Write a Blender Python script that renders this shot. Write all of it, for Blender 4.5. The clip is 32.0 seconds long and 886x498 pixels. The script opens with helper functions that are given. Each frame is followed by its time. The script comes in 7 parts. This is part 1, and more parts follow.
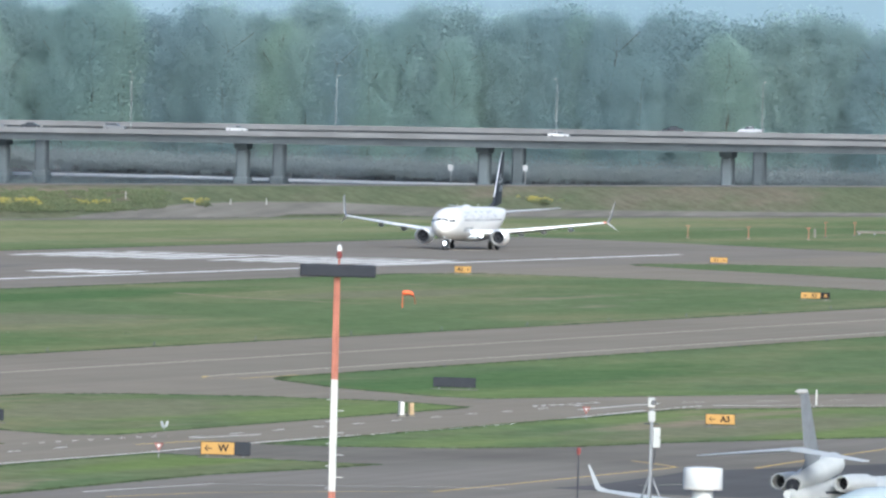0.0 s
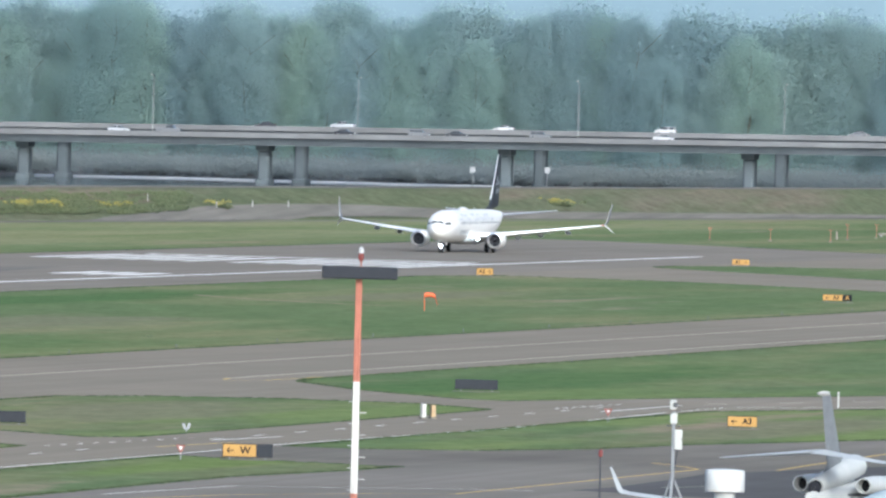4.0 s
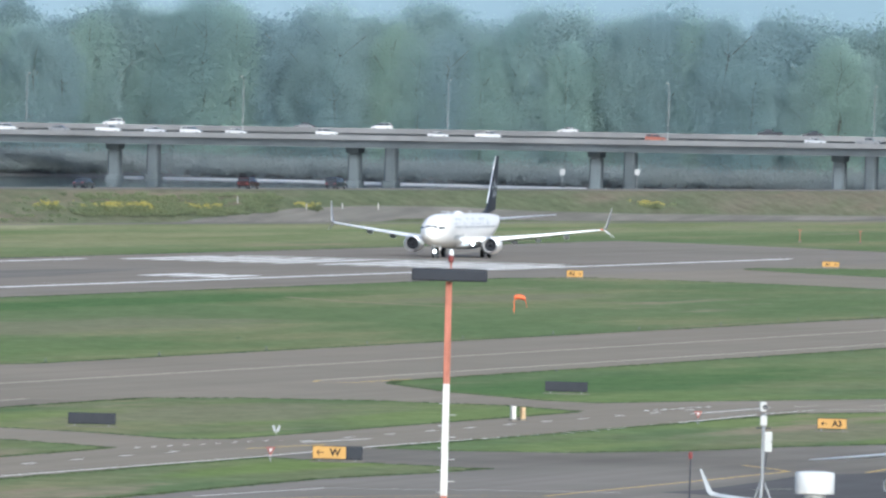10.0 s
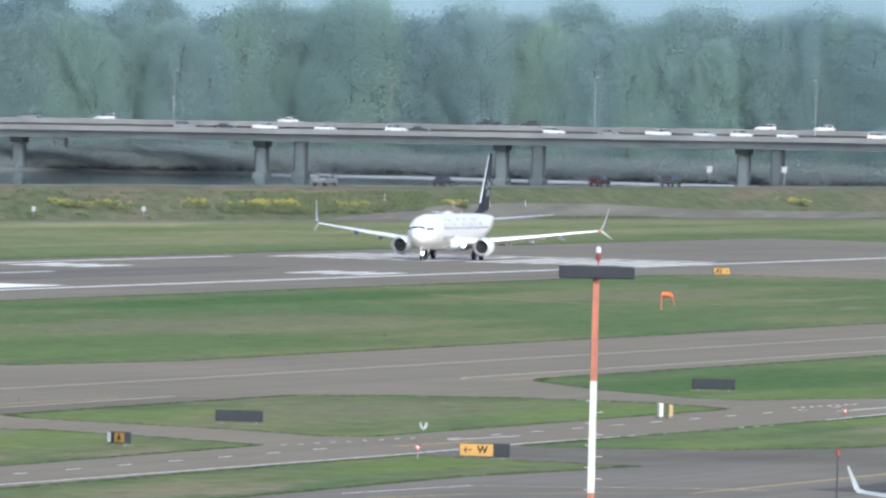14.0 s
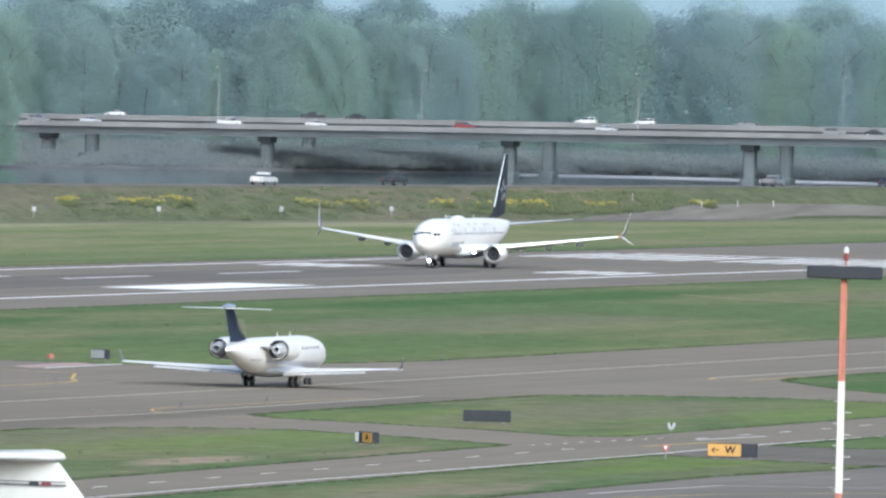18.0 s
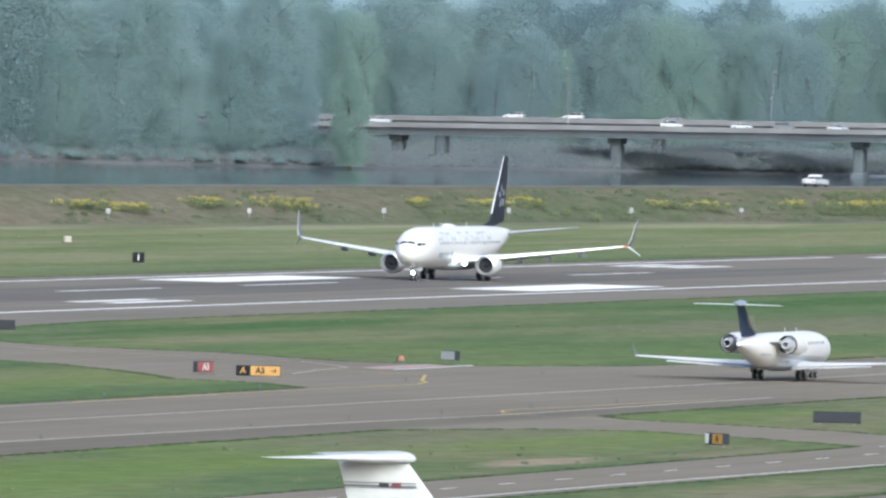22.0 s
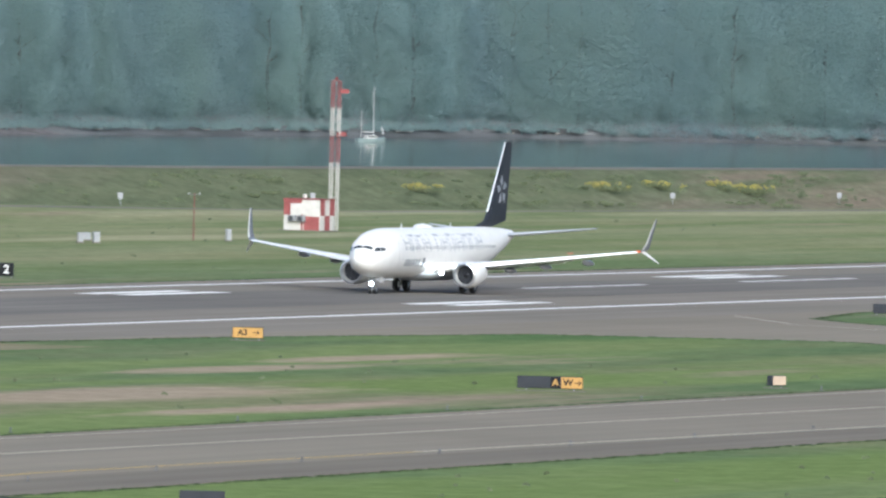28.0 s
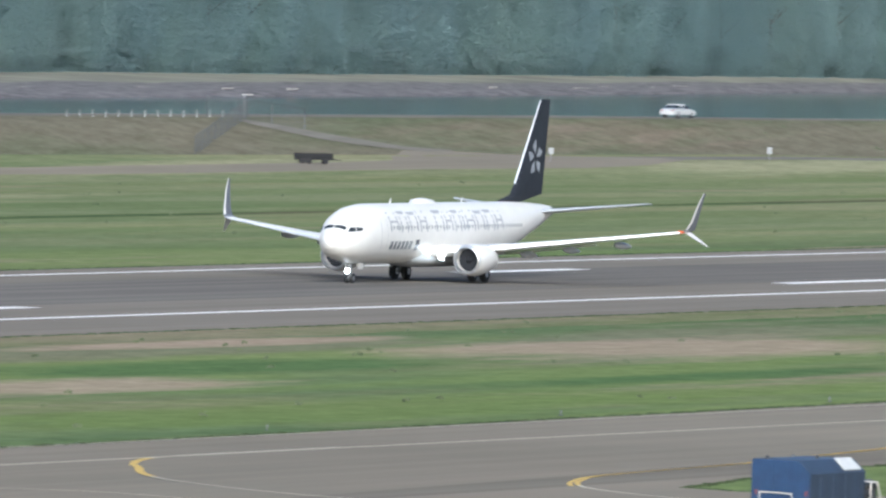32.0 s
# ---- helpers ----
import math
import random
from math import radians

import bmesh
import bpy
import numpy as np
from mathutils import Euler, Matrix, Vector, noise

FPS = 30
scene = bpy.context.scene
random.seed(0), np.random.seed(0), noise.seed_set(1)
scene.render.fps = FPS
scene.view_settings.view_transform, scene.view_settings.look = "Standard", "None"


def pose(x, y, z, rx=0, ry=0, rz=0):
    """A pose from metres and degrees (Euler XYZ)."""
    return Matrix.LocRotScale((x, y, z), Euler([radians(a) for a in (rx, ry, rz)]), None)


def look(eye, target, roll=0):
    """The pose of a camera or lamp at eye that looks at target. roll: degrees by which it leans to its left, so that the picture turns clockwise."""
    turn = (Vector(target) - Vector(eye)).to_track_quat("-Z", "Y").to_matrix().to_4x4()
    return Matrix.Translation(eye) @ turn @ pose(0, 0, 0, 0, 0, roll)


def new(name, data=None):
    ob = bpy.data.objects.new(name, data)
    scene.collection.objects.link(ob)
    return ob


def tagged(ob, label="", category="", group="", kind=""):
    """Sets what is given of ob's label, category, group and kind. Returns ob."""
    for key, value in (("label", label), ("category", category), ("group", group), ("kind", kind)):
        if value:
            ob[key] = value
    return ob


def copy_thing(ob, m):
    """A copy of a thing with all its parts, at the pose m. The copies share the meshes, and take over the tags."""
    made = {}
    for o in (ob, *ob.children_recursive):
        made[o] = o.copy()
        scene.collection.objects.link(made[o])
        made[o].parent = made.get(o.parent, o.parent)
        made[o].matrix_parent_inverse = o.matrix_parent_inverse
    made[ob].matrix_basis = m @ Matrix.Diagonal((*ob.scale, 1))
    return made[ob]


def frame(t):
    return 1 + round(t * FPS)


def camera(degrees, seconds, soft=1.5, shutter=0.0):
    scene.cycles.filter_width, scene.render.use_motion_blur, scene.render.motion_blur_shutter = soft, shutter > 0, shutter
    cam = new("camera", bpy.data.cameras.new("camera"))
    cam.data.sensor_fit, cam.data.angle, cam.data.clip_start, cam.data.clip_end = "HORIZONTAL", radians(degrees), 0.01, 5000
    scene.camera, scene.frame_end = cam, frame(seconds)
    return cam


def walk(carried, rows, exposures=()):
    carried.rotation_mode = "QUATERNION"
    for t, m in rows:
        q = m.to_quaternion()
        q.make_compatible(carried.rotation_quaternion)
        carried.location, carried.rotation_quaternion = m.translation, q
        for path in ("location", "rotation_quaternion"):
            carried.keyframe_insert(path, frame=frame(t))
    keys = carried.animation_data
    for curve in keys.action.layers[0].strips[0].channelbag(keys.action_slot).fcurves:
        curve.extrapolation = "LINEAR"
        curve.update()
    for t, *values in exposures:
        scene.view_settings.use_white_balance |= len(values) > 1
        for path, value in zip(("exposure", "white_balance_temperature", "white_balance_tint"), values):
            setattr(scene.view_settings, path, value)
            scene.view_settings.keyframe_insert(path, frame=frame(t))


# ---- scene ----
EYE = Vector((0.0, 0.0, 23.25))
cam = camera(3.3202, 32.0, soft=2.5, shutter=0.2)


def aim(az, el, roll):
    """Camera pose from bearing, elevation and roll in degrees; x runs along the runway."""
    a, e = radians(az), radians(el)
    way = Vector((math.cos(a) * math.cos(e), math.sin(a) * math.cos(e), math.sin(e)))
    return look(EYE, EYE + way * 1000.0, roll)


PATH = [
    (0, 11.9607, -0.6956, 1.486), (0.5, 11.9672, -0.6954, 1.492), (1, 11.9744, -0.6952, 1.499), (1.5, 11.9853, -0.6949, 1.492),
    (2, 11.9971, -0.6953, 1.496), (2.5, 12.0088, -0.6950, 1.482), (4.5, 12.0578, -0.6899, 1.486), (5, 12.0761, -0.6913, 1.485),
    (5.5, 12.0938, -0.6889, 1.490), (6, 12.1119, -0.6885, 1.485), (6.5, 12.1329, -0.6871, 1.488), (7, 12.1500, -0.6863, 1.495),
    (7.5, 12.1751, -0.6851, 1.482), (8, 12.2052, -0.6861, 1.444), (8.5, 12.2439, -0.6864, 1.468), (9, 12.2888, -0.6844, 1.488),
    (9.5, 12.3356, -0.6859, 1.475), (10, 12.3801, -0.6904, 1.484), (10.5, 12.4190, -0.6946, 1.484), (11, 12.4731, -0.6945, 1.489),
    (11.5, 12.5419, -0.6938, 1.482), (12, 12.6210, -0.6944, 1.489), (12.5, 12.7021, -0.6965, 1.491), (13, 12.7746, -0.7054, 1.497),
    (13.5, 12.8505, -0.7092, 1.469), (15.5, 13.2057, -0.7351, 1.482), (16, 13.3126, -0.7359, 1.459), (16.5, 13.4407, -0.7339, 1.467),
    (17, 13.5819, -0.7344, 1.472), (17.5, 13.7250, -0.7371, 1.475), (18, 13.8606, -0.7380, 1.483), (18.5, 13.9973, -0.7404, 1.464),
    (19, 14.1538, -0.7412, 1.466), (19.5, 14.3027, -0.7454, 1.480), (20, 14.4420, -0.7584, 1.472), (20.5, 14.5877, -0.7628, 1.482),
    (21, 14.7601, -0.7630, 1.446), (21.5, 14.9643, -0.7640, 1.430), (22, 15.1721, -0.7659, 1.431), (22.5, 15.3909, -0.7680, 1.448),
    (23, 15.5999, -0.7766, 1.431), (23.5, 15.8109, -0.7878, 1.421), (24, 16.0447, -0.7908, 1.439), (24.5, 16.3019, -0.7975, 1.424),
    (26.5, 17.4944, -0.8504, 1.486), (27, 17.8429, -0.8600, 1.484), (27.5, 18.1648, -0.8832, 1.477), (28, 18.4870, -0.9083, 1.455),
    (28.5, 18.8834, -0.9221, 1.425), (29, 19.3048, -0.9419, 1.446), (29.5, 19.7462, -0.9758, 1.436), (30, 20.2357, -1.0158, 1.417),
    (30.5, 20.7352, -1.0677, 1.424), (31, 21.2647, -1.1115, 1.452), (31.5, 21.8450, -1.1431, 1.457), (32, 22.4776, -1.1709, 1.440),
]
walk(cam, [(t, aim(a, e, r)) for t, a, e, r in PATH], [(0.0, 0.9, 5320, 3), (20.0, 0.86, 5330, 3), (32.0, 0.8, 5400, 3)])

# ---- light ----
SUN_EL, SUN_AZ = 27.0, 206.0   # degrees; bearing counted from +x towards +y
world = bpy.data.worlds.new("world")
scene.world = world
world.use_nodes = True
wn = world.node_tree
sky = wn.nodes.new("ShaderNodeTexSky")
sky.sky_type = "NISHITA"
sky.sun_disc = False
sky.sun_elevation = radians(SUN_EL)
sky.sun_rotation = radians(90.0 - SUN_AZ)
sky.air_density, sky.dust_density, sky.ozone_density = 0.6, 5.0, 0.5
wn.links.new(sky.outputs[0], wn.nodes["Background"].inputs[0])
wn.nodes["Background"].inputs[1].default_value = 0.15
sun_data = bpy.data.lights.new("sun", "SUN")
sun_data.energy, sun_data.angle, sun_data.color = 1.15, radians(40), (1.0, 0.985, 0.96)
sun = new("sun", sun_data)
sd = Vector((math.cos(radians(SUN_AZ)) * math.cos(radians(SUN_EL)), math.sin(radians(SUN_AZ)) * math.cos(radians(SUN_EL)), math.sin(radians(SUN_EL))))
sun.matrix_world = look((0, 0, 300), Vector((0, 0, 300)) - sd)

# ---- materials ----


class Nodes:
    """Short hand for a node material."""

    def __init__(self, name, rough=0.6, metal=0.0, spec=0.5):
        self.m = bpy.data.materials.new(name)
        self.m.use_nodes = True
        self.t = self.m.node_tree
        self.b = self.t.nodes["Principled BSDF"]
        self.b.inputs["Roughness"].default_value = rough
        self.b.inputs["Metallic"].default_value = metal
        self.b.inputs["Specular IOR Level"].default_value = spec

    def node(self, kind, **kw):
        n = self.t.nodes.new(kind)
        for k, v in kw.items():
            n.inputs[k].default_value = v
        return n

    def link(self, a, b):
        self.t.links.new(a, b)

    def coords(self, scale=(1, 1, 1), local=False):
        c = self.t.nodes.new("ShaderNodeTexCoord") if local else self.t.nodes.new("ShaderNodeNewGeometry")
        mp = self.t.nodes.new("ShaderNodeMapping")
        mp.inputs["Scale"].default_value = scale
        self.link(c.outputs["Object" if local else "Position"], mp.inputs["Vector"])
        return mp.outputs[0]

    def noise(self, scale, stretch=(1, 1, 1), detail=4, rough=0.6, local=False):
        n = self.node("ShaderNodeTexNoise", Scale=scale, Detail=detail, Roughness=rough)
        self.link(self.coords(stretch, local), n.inputs["Vector"])
        return n.outputs["Fac"]

    def ramp(self, fac, stops):
        n = self.t.nodes.new("ShaderNodeValToRGB")
        e = n.color_ramp.elements
        while len(e) < len(stops):
            e.new(0.5)
        for i, (p, c) in enumerate(stops):
            e[i].position, e[i].color = p, (*c, 1) if len(c) == 3 else (c[0], c[0], c[0], 1)
        self.link(fac, n.inputs[0])
        return n.outputs[0]

    def mix(self, fac, a, b, mode="MIX"):
        n = self.t.nodes.new("ShaderNodeMix")
        n.data_type, n.blend_type = "RGBA", mode
        for val, k in ((fac, 0), (a, 6), (b, 7)):
            if isinstance(val, (int, float)):
                n.inputs[k].default_value = val
            elif isinstance(val, tuple):
                n.inputs[k].default_value = (*val, 1)
            else:
                self.link(val, n.inputs[k])
        return n.outputs[2]

    def color(self, c):
        if isinstance(c, tuple):
            self.b.inputs["Base Color"].default_value = (*c, 1)
        else:
            self.link(c, self.b.inputs["Base Color"])
        return self

    def bump(self, fac, strength=0.3, distance=0.05):
        n = self.node("ShaderNodeBump", Strength=strength, Distance=distance)
        self.link(fac, n.inputs["Height"])
        self.link(n.outputs[0], self.b.inputs["Normal"])
        return self


# patches of the mown field, placed to fit the camera's view: colour, then centre and half lengths of each
PATCHES = (((0.33, 0.315, 0.2), ((1350, 578, 75, 9), (1470, 563, 75, 9), (1590, 548, 75, 9), (1720, 532, 75, 9), (1850, 516, 75, 8), (1980, 498, 75, 9), (1420, 500, 90, 7), (1150, 540, 80, 8))),
           ((0.205, 0.198, 0.13), ((1277, 313, 75, 13), (978, 229, 48, 8), (872, 237, 42, 7), (985, 187, 55, 6), (1500, 322, 60, 8), (775, 337, 60, 7), (850, 332, 50, 8), (700, 341, 40, 4))),
           ((0.1, 0.162, 0.068), ((750, 322, 32, 7), (690, 328, 50, 5), (770, 300, 40, 4), (905, 346, 70, 4), (1050, 336, 60, 7), (1200, 340, 70, 5), (1105, 229, 95, 9), (1400, 340, 120, 8))),
           ((0.168, 0.22, 0.078), ((763, 231, 75, 9), (680, 234, 50, 11), (695, 290, 75, 9), (900, 300, 40, 9), (860, 196, 45, 4))),
           ((0.37, 0.29, 0.222), ((707, 313, 26, 7), (814, 322, 42, 12), (845, 302, 38, 8), (828, 286, 30, 4), (917, 319, 24, 4), (950, 323, 22, 4), (790, 341, 34, 4), (828, 219, 16, 3))))


def patch_mask(k, spots):
    """Where any of those patches lies, with ragged rims."""
    best = None
    for cx, cy, rx, ry in spots:
        mp = k.t.nodes.new("ShaderNodeMapping")
        mp.inputs["Scale"].default_value, mp.inputs["Location"].default_value = (1 / rx, 1 / ry, 0), (-cx / rx, -cy / ry, 0)
        k.link(k.coords(), mp.inputs["Vector"])
        far = k.t.nodes.new("ShaderNodeVectorMath")
        far.operation = "LENGTH"
        k.link(mp.outputs[0], far.inputs[0])
        if best is None:
            best = far.outputs["Value"]
        else:
            low = k.t.nodes.new("ShaderNodeMath")
            low.operation = "MINIMUM"
            k.link(best, low.inputs[0])
            k.link(far.outputs["Value"], low.inputs[1])
            best = low.outputs[0]
    ragged = k.t.nodes.new("ShaderNodeMath")
    ragged.operation = "MULTIPLY_ADD"
    ragged.inputs[1].default_value = 0.5
    k.link(best, ragged.inputs[0])
    k.link(k.noise(0.06, (0.35, 1.6, 1), 6, 0.7), ragged.inputs[2])
    return k.ramp(ragged.outputs[0], [(0.78, (0.85,)), (1.0, (0,))])


def grown(name, low, high, dry, earth, dry_at=0.56, earth_at=0.66, bare=True):
    """Mown grass with paler, drier and bare patches stretched along the runway."""
    k = Nodes(name, 0.95, spec=0.0)
    base = k.ramp(k.noise(0.16, (0.4, 1.2, 1), 6, 0.72), [(0.3, low), (0.7, high)])
    c = k.mix(k.ramp(k.noise(0.035, (0.22, 1.2, 1), 5, 0.62), [(dry_at - 0.09, (0,)), (dry_at + 0.07, (1,))]), base, dry)
    spots = k.noise(0.05, (0.13, 1.0, 1), 7, 0.66)
    if bare:
        # lusher strips of young grass in long drifts, above all in the west
        spot = k.t.nodes.new("ShaderNodeSeparateXYZ")
        k.link(k.coords(), spot.inputs[0])
        part_of = k.node("ShaderNodeMapRange")
        for i, v in ((1, 950.0), (2, 1250.0), (3, 0.85), (4, 0.06)):
            part_of.inputs[i].default_value = v
        k.link(spot.outputs[0], part_of.inputs[0])
        drift = k.t.nodes.new("ShaderNodeMath")
        drift.operation = "MULTIPLY"
        k.link(k.ramp(k.noise(0.022, (0.25, 1.5, 1), 4, 0.6), [(0.46, (0,)), (0.56, (1,))]), drift.inputs[0])
        k.link(part_of.outputs[0], drift.inputs[1])
        c = k.mix(drift.outputs[0], c, (0.186, 0.238, 0.088))
        # the field north of the runway is drier and yellower, above all in the west
        where = k.t.nodes.new("ShaderNodeSeparateXYZ")
        k.link(k.coords(), where.inputs[0])
        tone = []
        for axis, lo, hi, a, b in ((1, 424.0, 446.0, 0.3, 1.0), (0, 1050.0, 1400.0, 0.4, 0.7)):
            n = k.node("ShaderNodeMapRange")
            for i, v in ((1, lo), (2, hi), (3, a), (4, b)):
                n.inputs[i].default_value = v
            k.link(where.outputs[axis], n.inputs[0])
            tone.append(n.outputs[0])
        both = k.t.nodes.new("ShaderNodeMath")
        both.operation = "MULTIPLY"
        k.link(tone[0], both.inputs[0])
        k.link(tone[1], both.inputs[1])
        c = k.mix(both.outputs[0], c, k.ramp(k.noise(0.04, (0.2, 1.6, 1), 5, 0.65), [(0.35, (0.18, 0.208, 0.094)), (0.6, (0.3, 0.288, 0.168))]))
        # the western strip beside the runway is far barer than the rest
        sep = k.t.nodes.new("ShaderNodeSeparateXYZ")
        k.link(k.coords(), sep.inputs[0])
        west = k.node("ShaderNodeMapRange")
        for i, v in ((1, 900.0), (2, 1150.0), (3, 0.03), (4, 0.0)):
            west.inputs[i].default_value = v
        k.link(sep.outputs[0], west.inputs[0])
        add = k.t.nodes.new("ShaderNodeMath")
        k.link(spots, add.inputs[0])
        k.link(west.outputs[0], add.inputs[1])
        spots = add.outputs[0]
    c = k.mix(k.ramp(spots, [(earth_at - 0.07, (0,)), (earth_at + 0.04, (1,))]), c, earth)
    if bare:
        for tint, where_at in PATCHES:
            c = k.mix(patch_mask(k, where_at), c, tint)
    clump = k.noise(0.4, (0.55, 0.8, 1), 6, 0.78)
    c = k.mix(0.8, c, k.ramp(clump, [(0.34, (0.74, 0.76, 0.7)), (0.66, (1.18, 1.16, 1.12))]), "MULTIPLY")
    fine = k.noise(0.9, (0.5, 0.9, 0.7), 6, 0.75)
    c = k.mix(0.7, c, k.ramp(fine, [(0.3, (0.6, 0.6, 0.6)), (0.7, (1.0, 1.0, 1.0))]), "MULTIPLY")
    return k.color(c).bump(fine, 0.4, 0.12).m


GRASS = grown("grass", (0.092, 0.146, 0.072), (0.13, 0.184, 0.088), (0.205, 0.203, 0.114), (0.295, 0.235, 0.178))
LEVEE = grown("levee_grass", (0.112, 0.13, 0.078), (0.145, 0.155, 0.095), (0.172, 0.155, 0.115), (0.2, 0.165, 0.125), 0.535, 0.62, False)

VERGE = grown("dry_runway_verge", (0.15, 0.175, 0.085), (0.19, 0.2, 0.1), (0.24, 0.215, 0.14), (0.29, 0.235, 0.175), 0.5, 0.56, False)
DITCH = grown("dark_drain_grass", (0.075, 0.11, 0.05), (0.11, 0.15, 0.065), (0.14, 0.15, 0.08), (0.14, 0.12, 0.09), 0.56, 0.6, False)


def paved(name, c1, c2, streak=0.0, scale=0.2):
    k = Nodes(name, 0.95, spec=0.04)
    c = k.ramp(k.noise(scale * 0.12, (1, 1, 1), 6, 0.65), [(0.3, c1), (0.7, c2)])
    if streak:
        s = k.ramp(k.noise(0.5, (0.012, 1.0, 1), 4, 0.6), [(0.35, (1 - streak,) * 3), (0.65, (1, 1, 1))])
        c = k.mix(1.0, c, s, "MULTIPLY")
    f = k.noise(6.0, (1, 1, 1), 3, 0.7)
    c = k.mix(0.35, c, k.ramp(f, [(0.3, (0.7, 0.7, 0.7)), (0.7, (1, 1, 1))]), "MULTIPLY")
    return k.color(c).bump(f, 0.2, 0.01).m


ASPHALT = paved("taxiway_asphalt", (0.215, 0.184, 0.14), (0.262, 0.225, 0.172), 0.12)
RUNWAY = paved("runway_asphalt", (0.204, 0.177, 0.142), (0.25, 0.218, 0.176), 0.2)
RUBBER = paved("rubber_stained_asphalt", (0.164, 0.146, 0.124), (0.207, 0.185, 0.158), 0.25)
SHOULDER = paved("old_shoulder_asphalt", (0.178, 0.152, 0.118), (0.218, 0.187, 0.146), 0.2)
DARK_APRON = paved("new_apron_asphalt", (0.085, 0.08, 0.075), (0.125, 0.118, 0.112), 0.15)
APRON = paved("apron_asphalt", (0.15, 0.133, 0.108), (0.24, 0.214, 0.178), 0.15)
GRAVEL = paved("gravel_track", (0.155, 0.142, 0.12), (0.225, 0.205, 0.172), 0.25)


def painted(name, c, wear=0.5):
    """Road paint worn through to the asphalt here and there."""
    k = Nodes(name, 0.8, spec=0.03)
    w = k.ramp(k.noise(0.7, (0.25, 1.6, 1), 6, 0.75), [(0.56 + 0.16 * (1 - wear), (0,)), (0.8, (1,))])
    k.color(k.mix(w, c, (0.15, 0.145, 0.14)))
    return k.m


WHITE_LINE = painted("white_line_paint", (0.84, 0.81, 0.75), 0.2)
WORN_LINE = painted("worn_white_line_paint", (0.76, 0.73, 0.67), 0.9)
PALE_LINE = painted("faded_yellow_line_paint", (0.5, 0.46, 0.36), 0.6)
YELLOW_LINE = painted("yellow_line_paint", (0.55, 0.38, 0.12), 0.6)
RED_MARK = painted("faded_red_marking", (0.42, 0.3, 0.27), 1.0)


def plain(name, c, rough=0.5, metal=0.0, spec=0.5, vary=0.12, scale=1.5):
    k = Nodes(name, rough, metal, spec)
    lo = tuple(v * (1 - vary) for v in c)
    k.color(k.ramp(k.noise(scale, (1, 1, 1), 4, 0.6, True), [(0.35, lo), (0.65, c)]))
    return k.m


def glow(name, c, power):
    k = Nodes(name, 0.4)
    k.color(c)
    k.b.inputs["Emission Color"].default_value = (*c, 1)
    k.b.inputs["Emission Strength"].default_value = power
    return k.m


PAINT_WHITE = plain("white_aircraft_paint", (0.66, 0.64, 0.605), 0.42, spec=0.25, vary=0.06, scale=0.6)
BELLY_GREY = plain("grey_aircraft_paint", (0.42, 0.43, 0.45), 0.4, vary=0.1)
FIN_DARK = plain("black_blue_fin_paint", (0.028, 0.031, 0.038), 0.5, spec=0.12, vary=0.2)
LETTER_GREY = plain("grey_livery_paint", (0.3, 0.31, 0.33), 0.4)
LETTER_DARK = plain("dark_livery_paint", (0.06, 0.065, 0.08), 0.4)
SILVER = plain("bare_metal", (0.62, 0.63, 0.65), 0.3, 0.8, vary=0.1)
BRIGHT_METAL = plain("polished_metal", (0.86, 0.87, 0.88), 0.35, 0.4, vary=0.05)
DULL_BLACK = plain("dull_black_steel_paint", (0.02, 0.02, 0.022), 0.8, spec=0.15)
FENCE_GREY = plain("dull_grey_fence_wire", (0.12, 0.125, 0.13), 0.8, spec=0.2)
DARK_METAL = plain("dark_metal", (0.06, 0.06, 0.065), 0.5, 0.5)
INLET = plain("dark_engine_inlet", (0.02, 0.021, 0.025), 0.7, spec=0.15)
TYRE = plain("tyre_rubber", (0.02, 0.02, 0.021), 0.8)
GLASS_DARK = plain("dark_window_glass", (0.03, 0.035, 0.04), 0.1)
LAMP_ON = glow("lit_landing_lamp", (1.0, 0.98, 0.92), 12.0)
LAMP_RED = plain("red_lamp_glass", (0.17, 0.035, 0.03), 0.3)
ORANGE = plain("orange_paint", (0.68, 0.12, 0.03), 0.6)
MAST_ORANGE = plain("weathered_orange_mast_paint", (0.37, 0.13, 0.08), 0.6, vary=0.3)
MAST_WHITE = plain("weathered_white_mast_paint", (0.5, 0.48, 0.44), 0.6, vary=0.15)
RED_PAINT = plain("red_paint", (0.25, 0.075, 0.072), 0.65, spec=0.2, vary=0.25)
SIGN_YELLOW = plain("yellow_sign_face", (0.36, 0.2, 0.04), 0.6)
SIGN_BLACK = plain("black_sign_face", (0.014, 0.014, 0.015), 0.7, spec=0.1)
SIGN_BACK = plain("dark_sign_back", (0.034, 0.036, 0.042), 0.7, spec=0.1)
SIGN_WHITE = plain("white_sign_face", (0.54, 0.54, 0.52), 0.5)
GREY_METAL = plain("galvanised_grey_metal", (0.27, 0.275, 0.28), 0.6, 0.1, spec=0.25)
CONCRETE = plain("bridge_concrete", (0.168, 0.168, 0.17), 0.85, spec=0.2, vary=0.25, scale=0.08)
# pier colour dark and bluish: deck shade and haze are painted in
PIER_HAZED = plain("shaded_hazed_pier_concrete", (0.105, 0.122, 0.132), 0.85, spec=0.2, vary=0.25, scale=0.12)
# girder colour shifted to blue, which paints in the haze
CONCRETE_HAZED = plain("hazed_bridge_concrete", (0.15, 0.168, 0.182), 0.85, spec=0.2, vary=0.25, scale=0.1)
BARK = plain("tree_bark", (0.14, 0.12, 0.1), 0.9, spec=0.1, vary=0.3)
# glow of an added sheet that stands for the pale sky
SKY_GLOW = glow("glowing_sky_sheet", (0.078, 0.108, 0.122), 1.0)
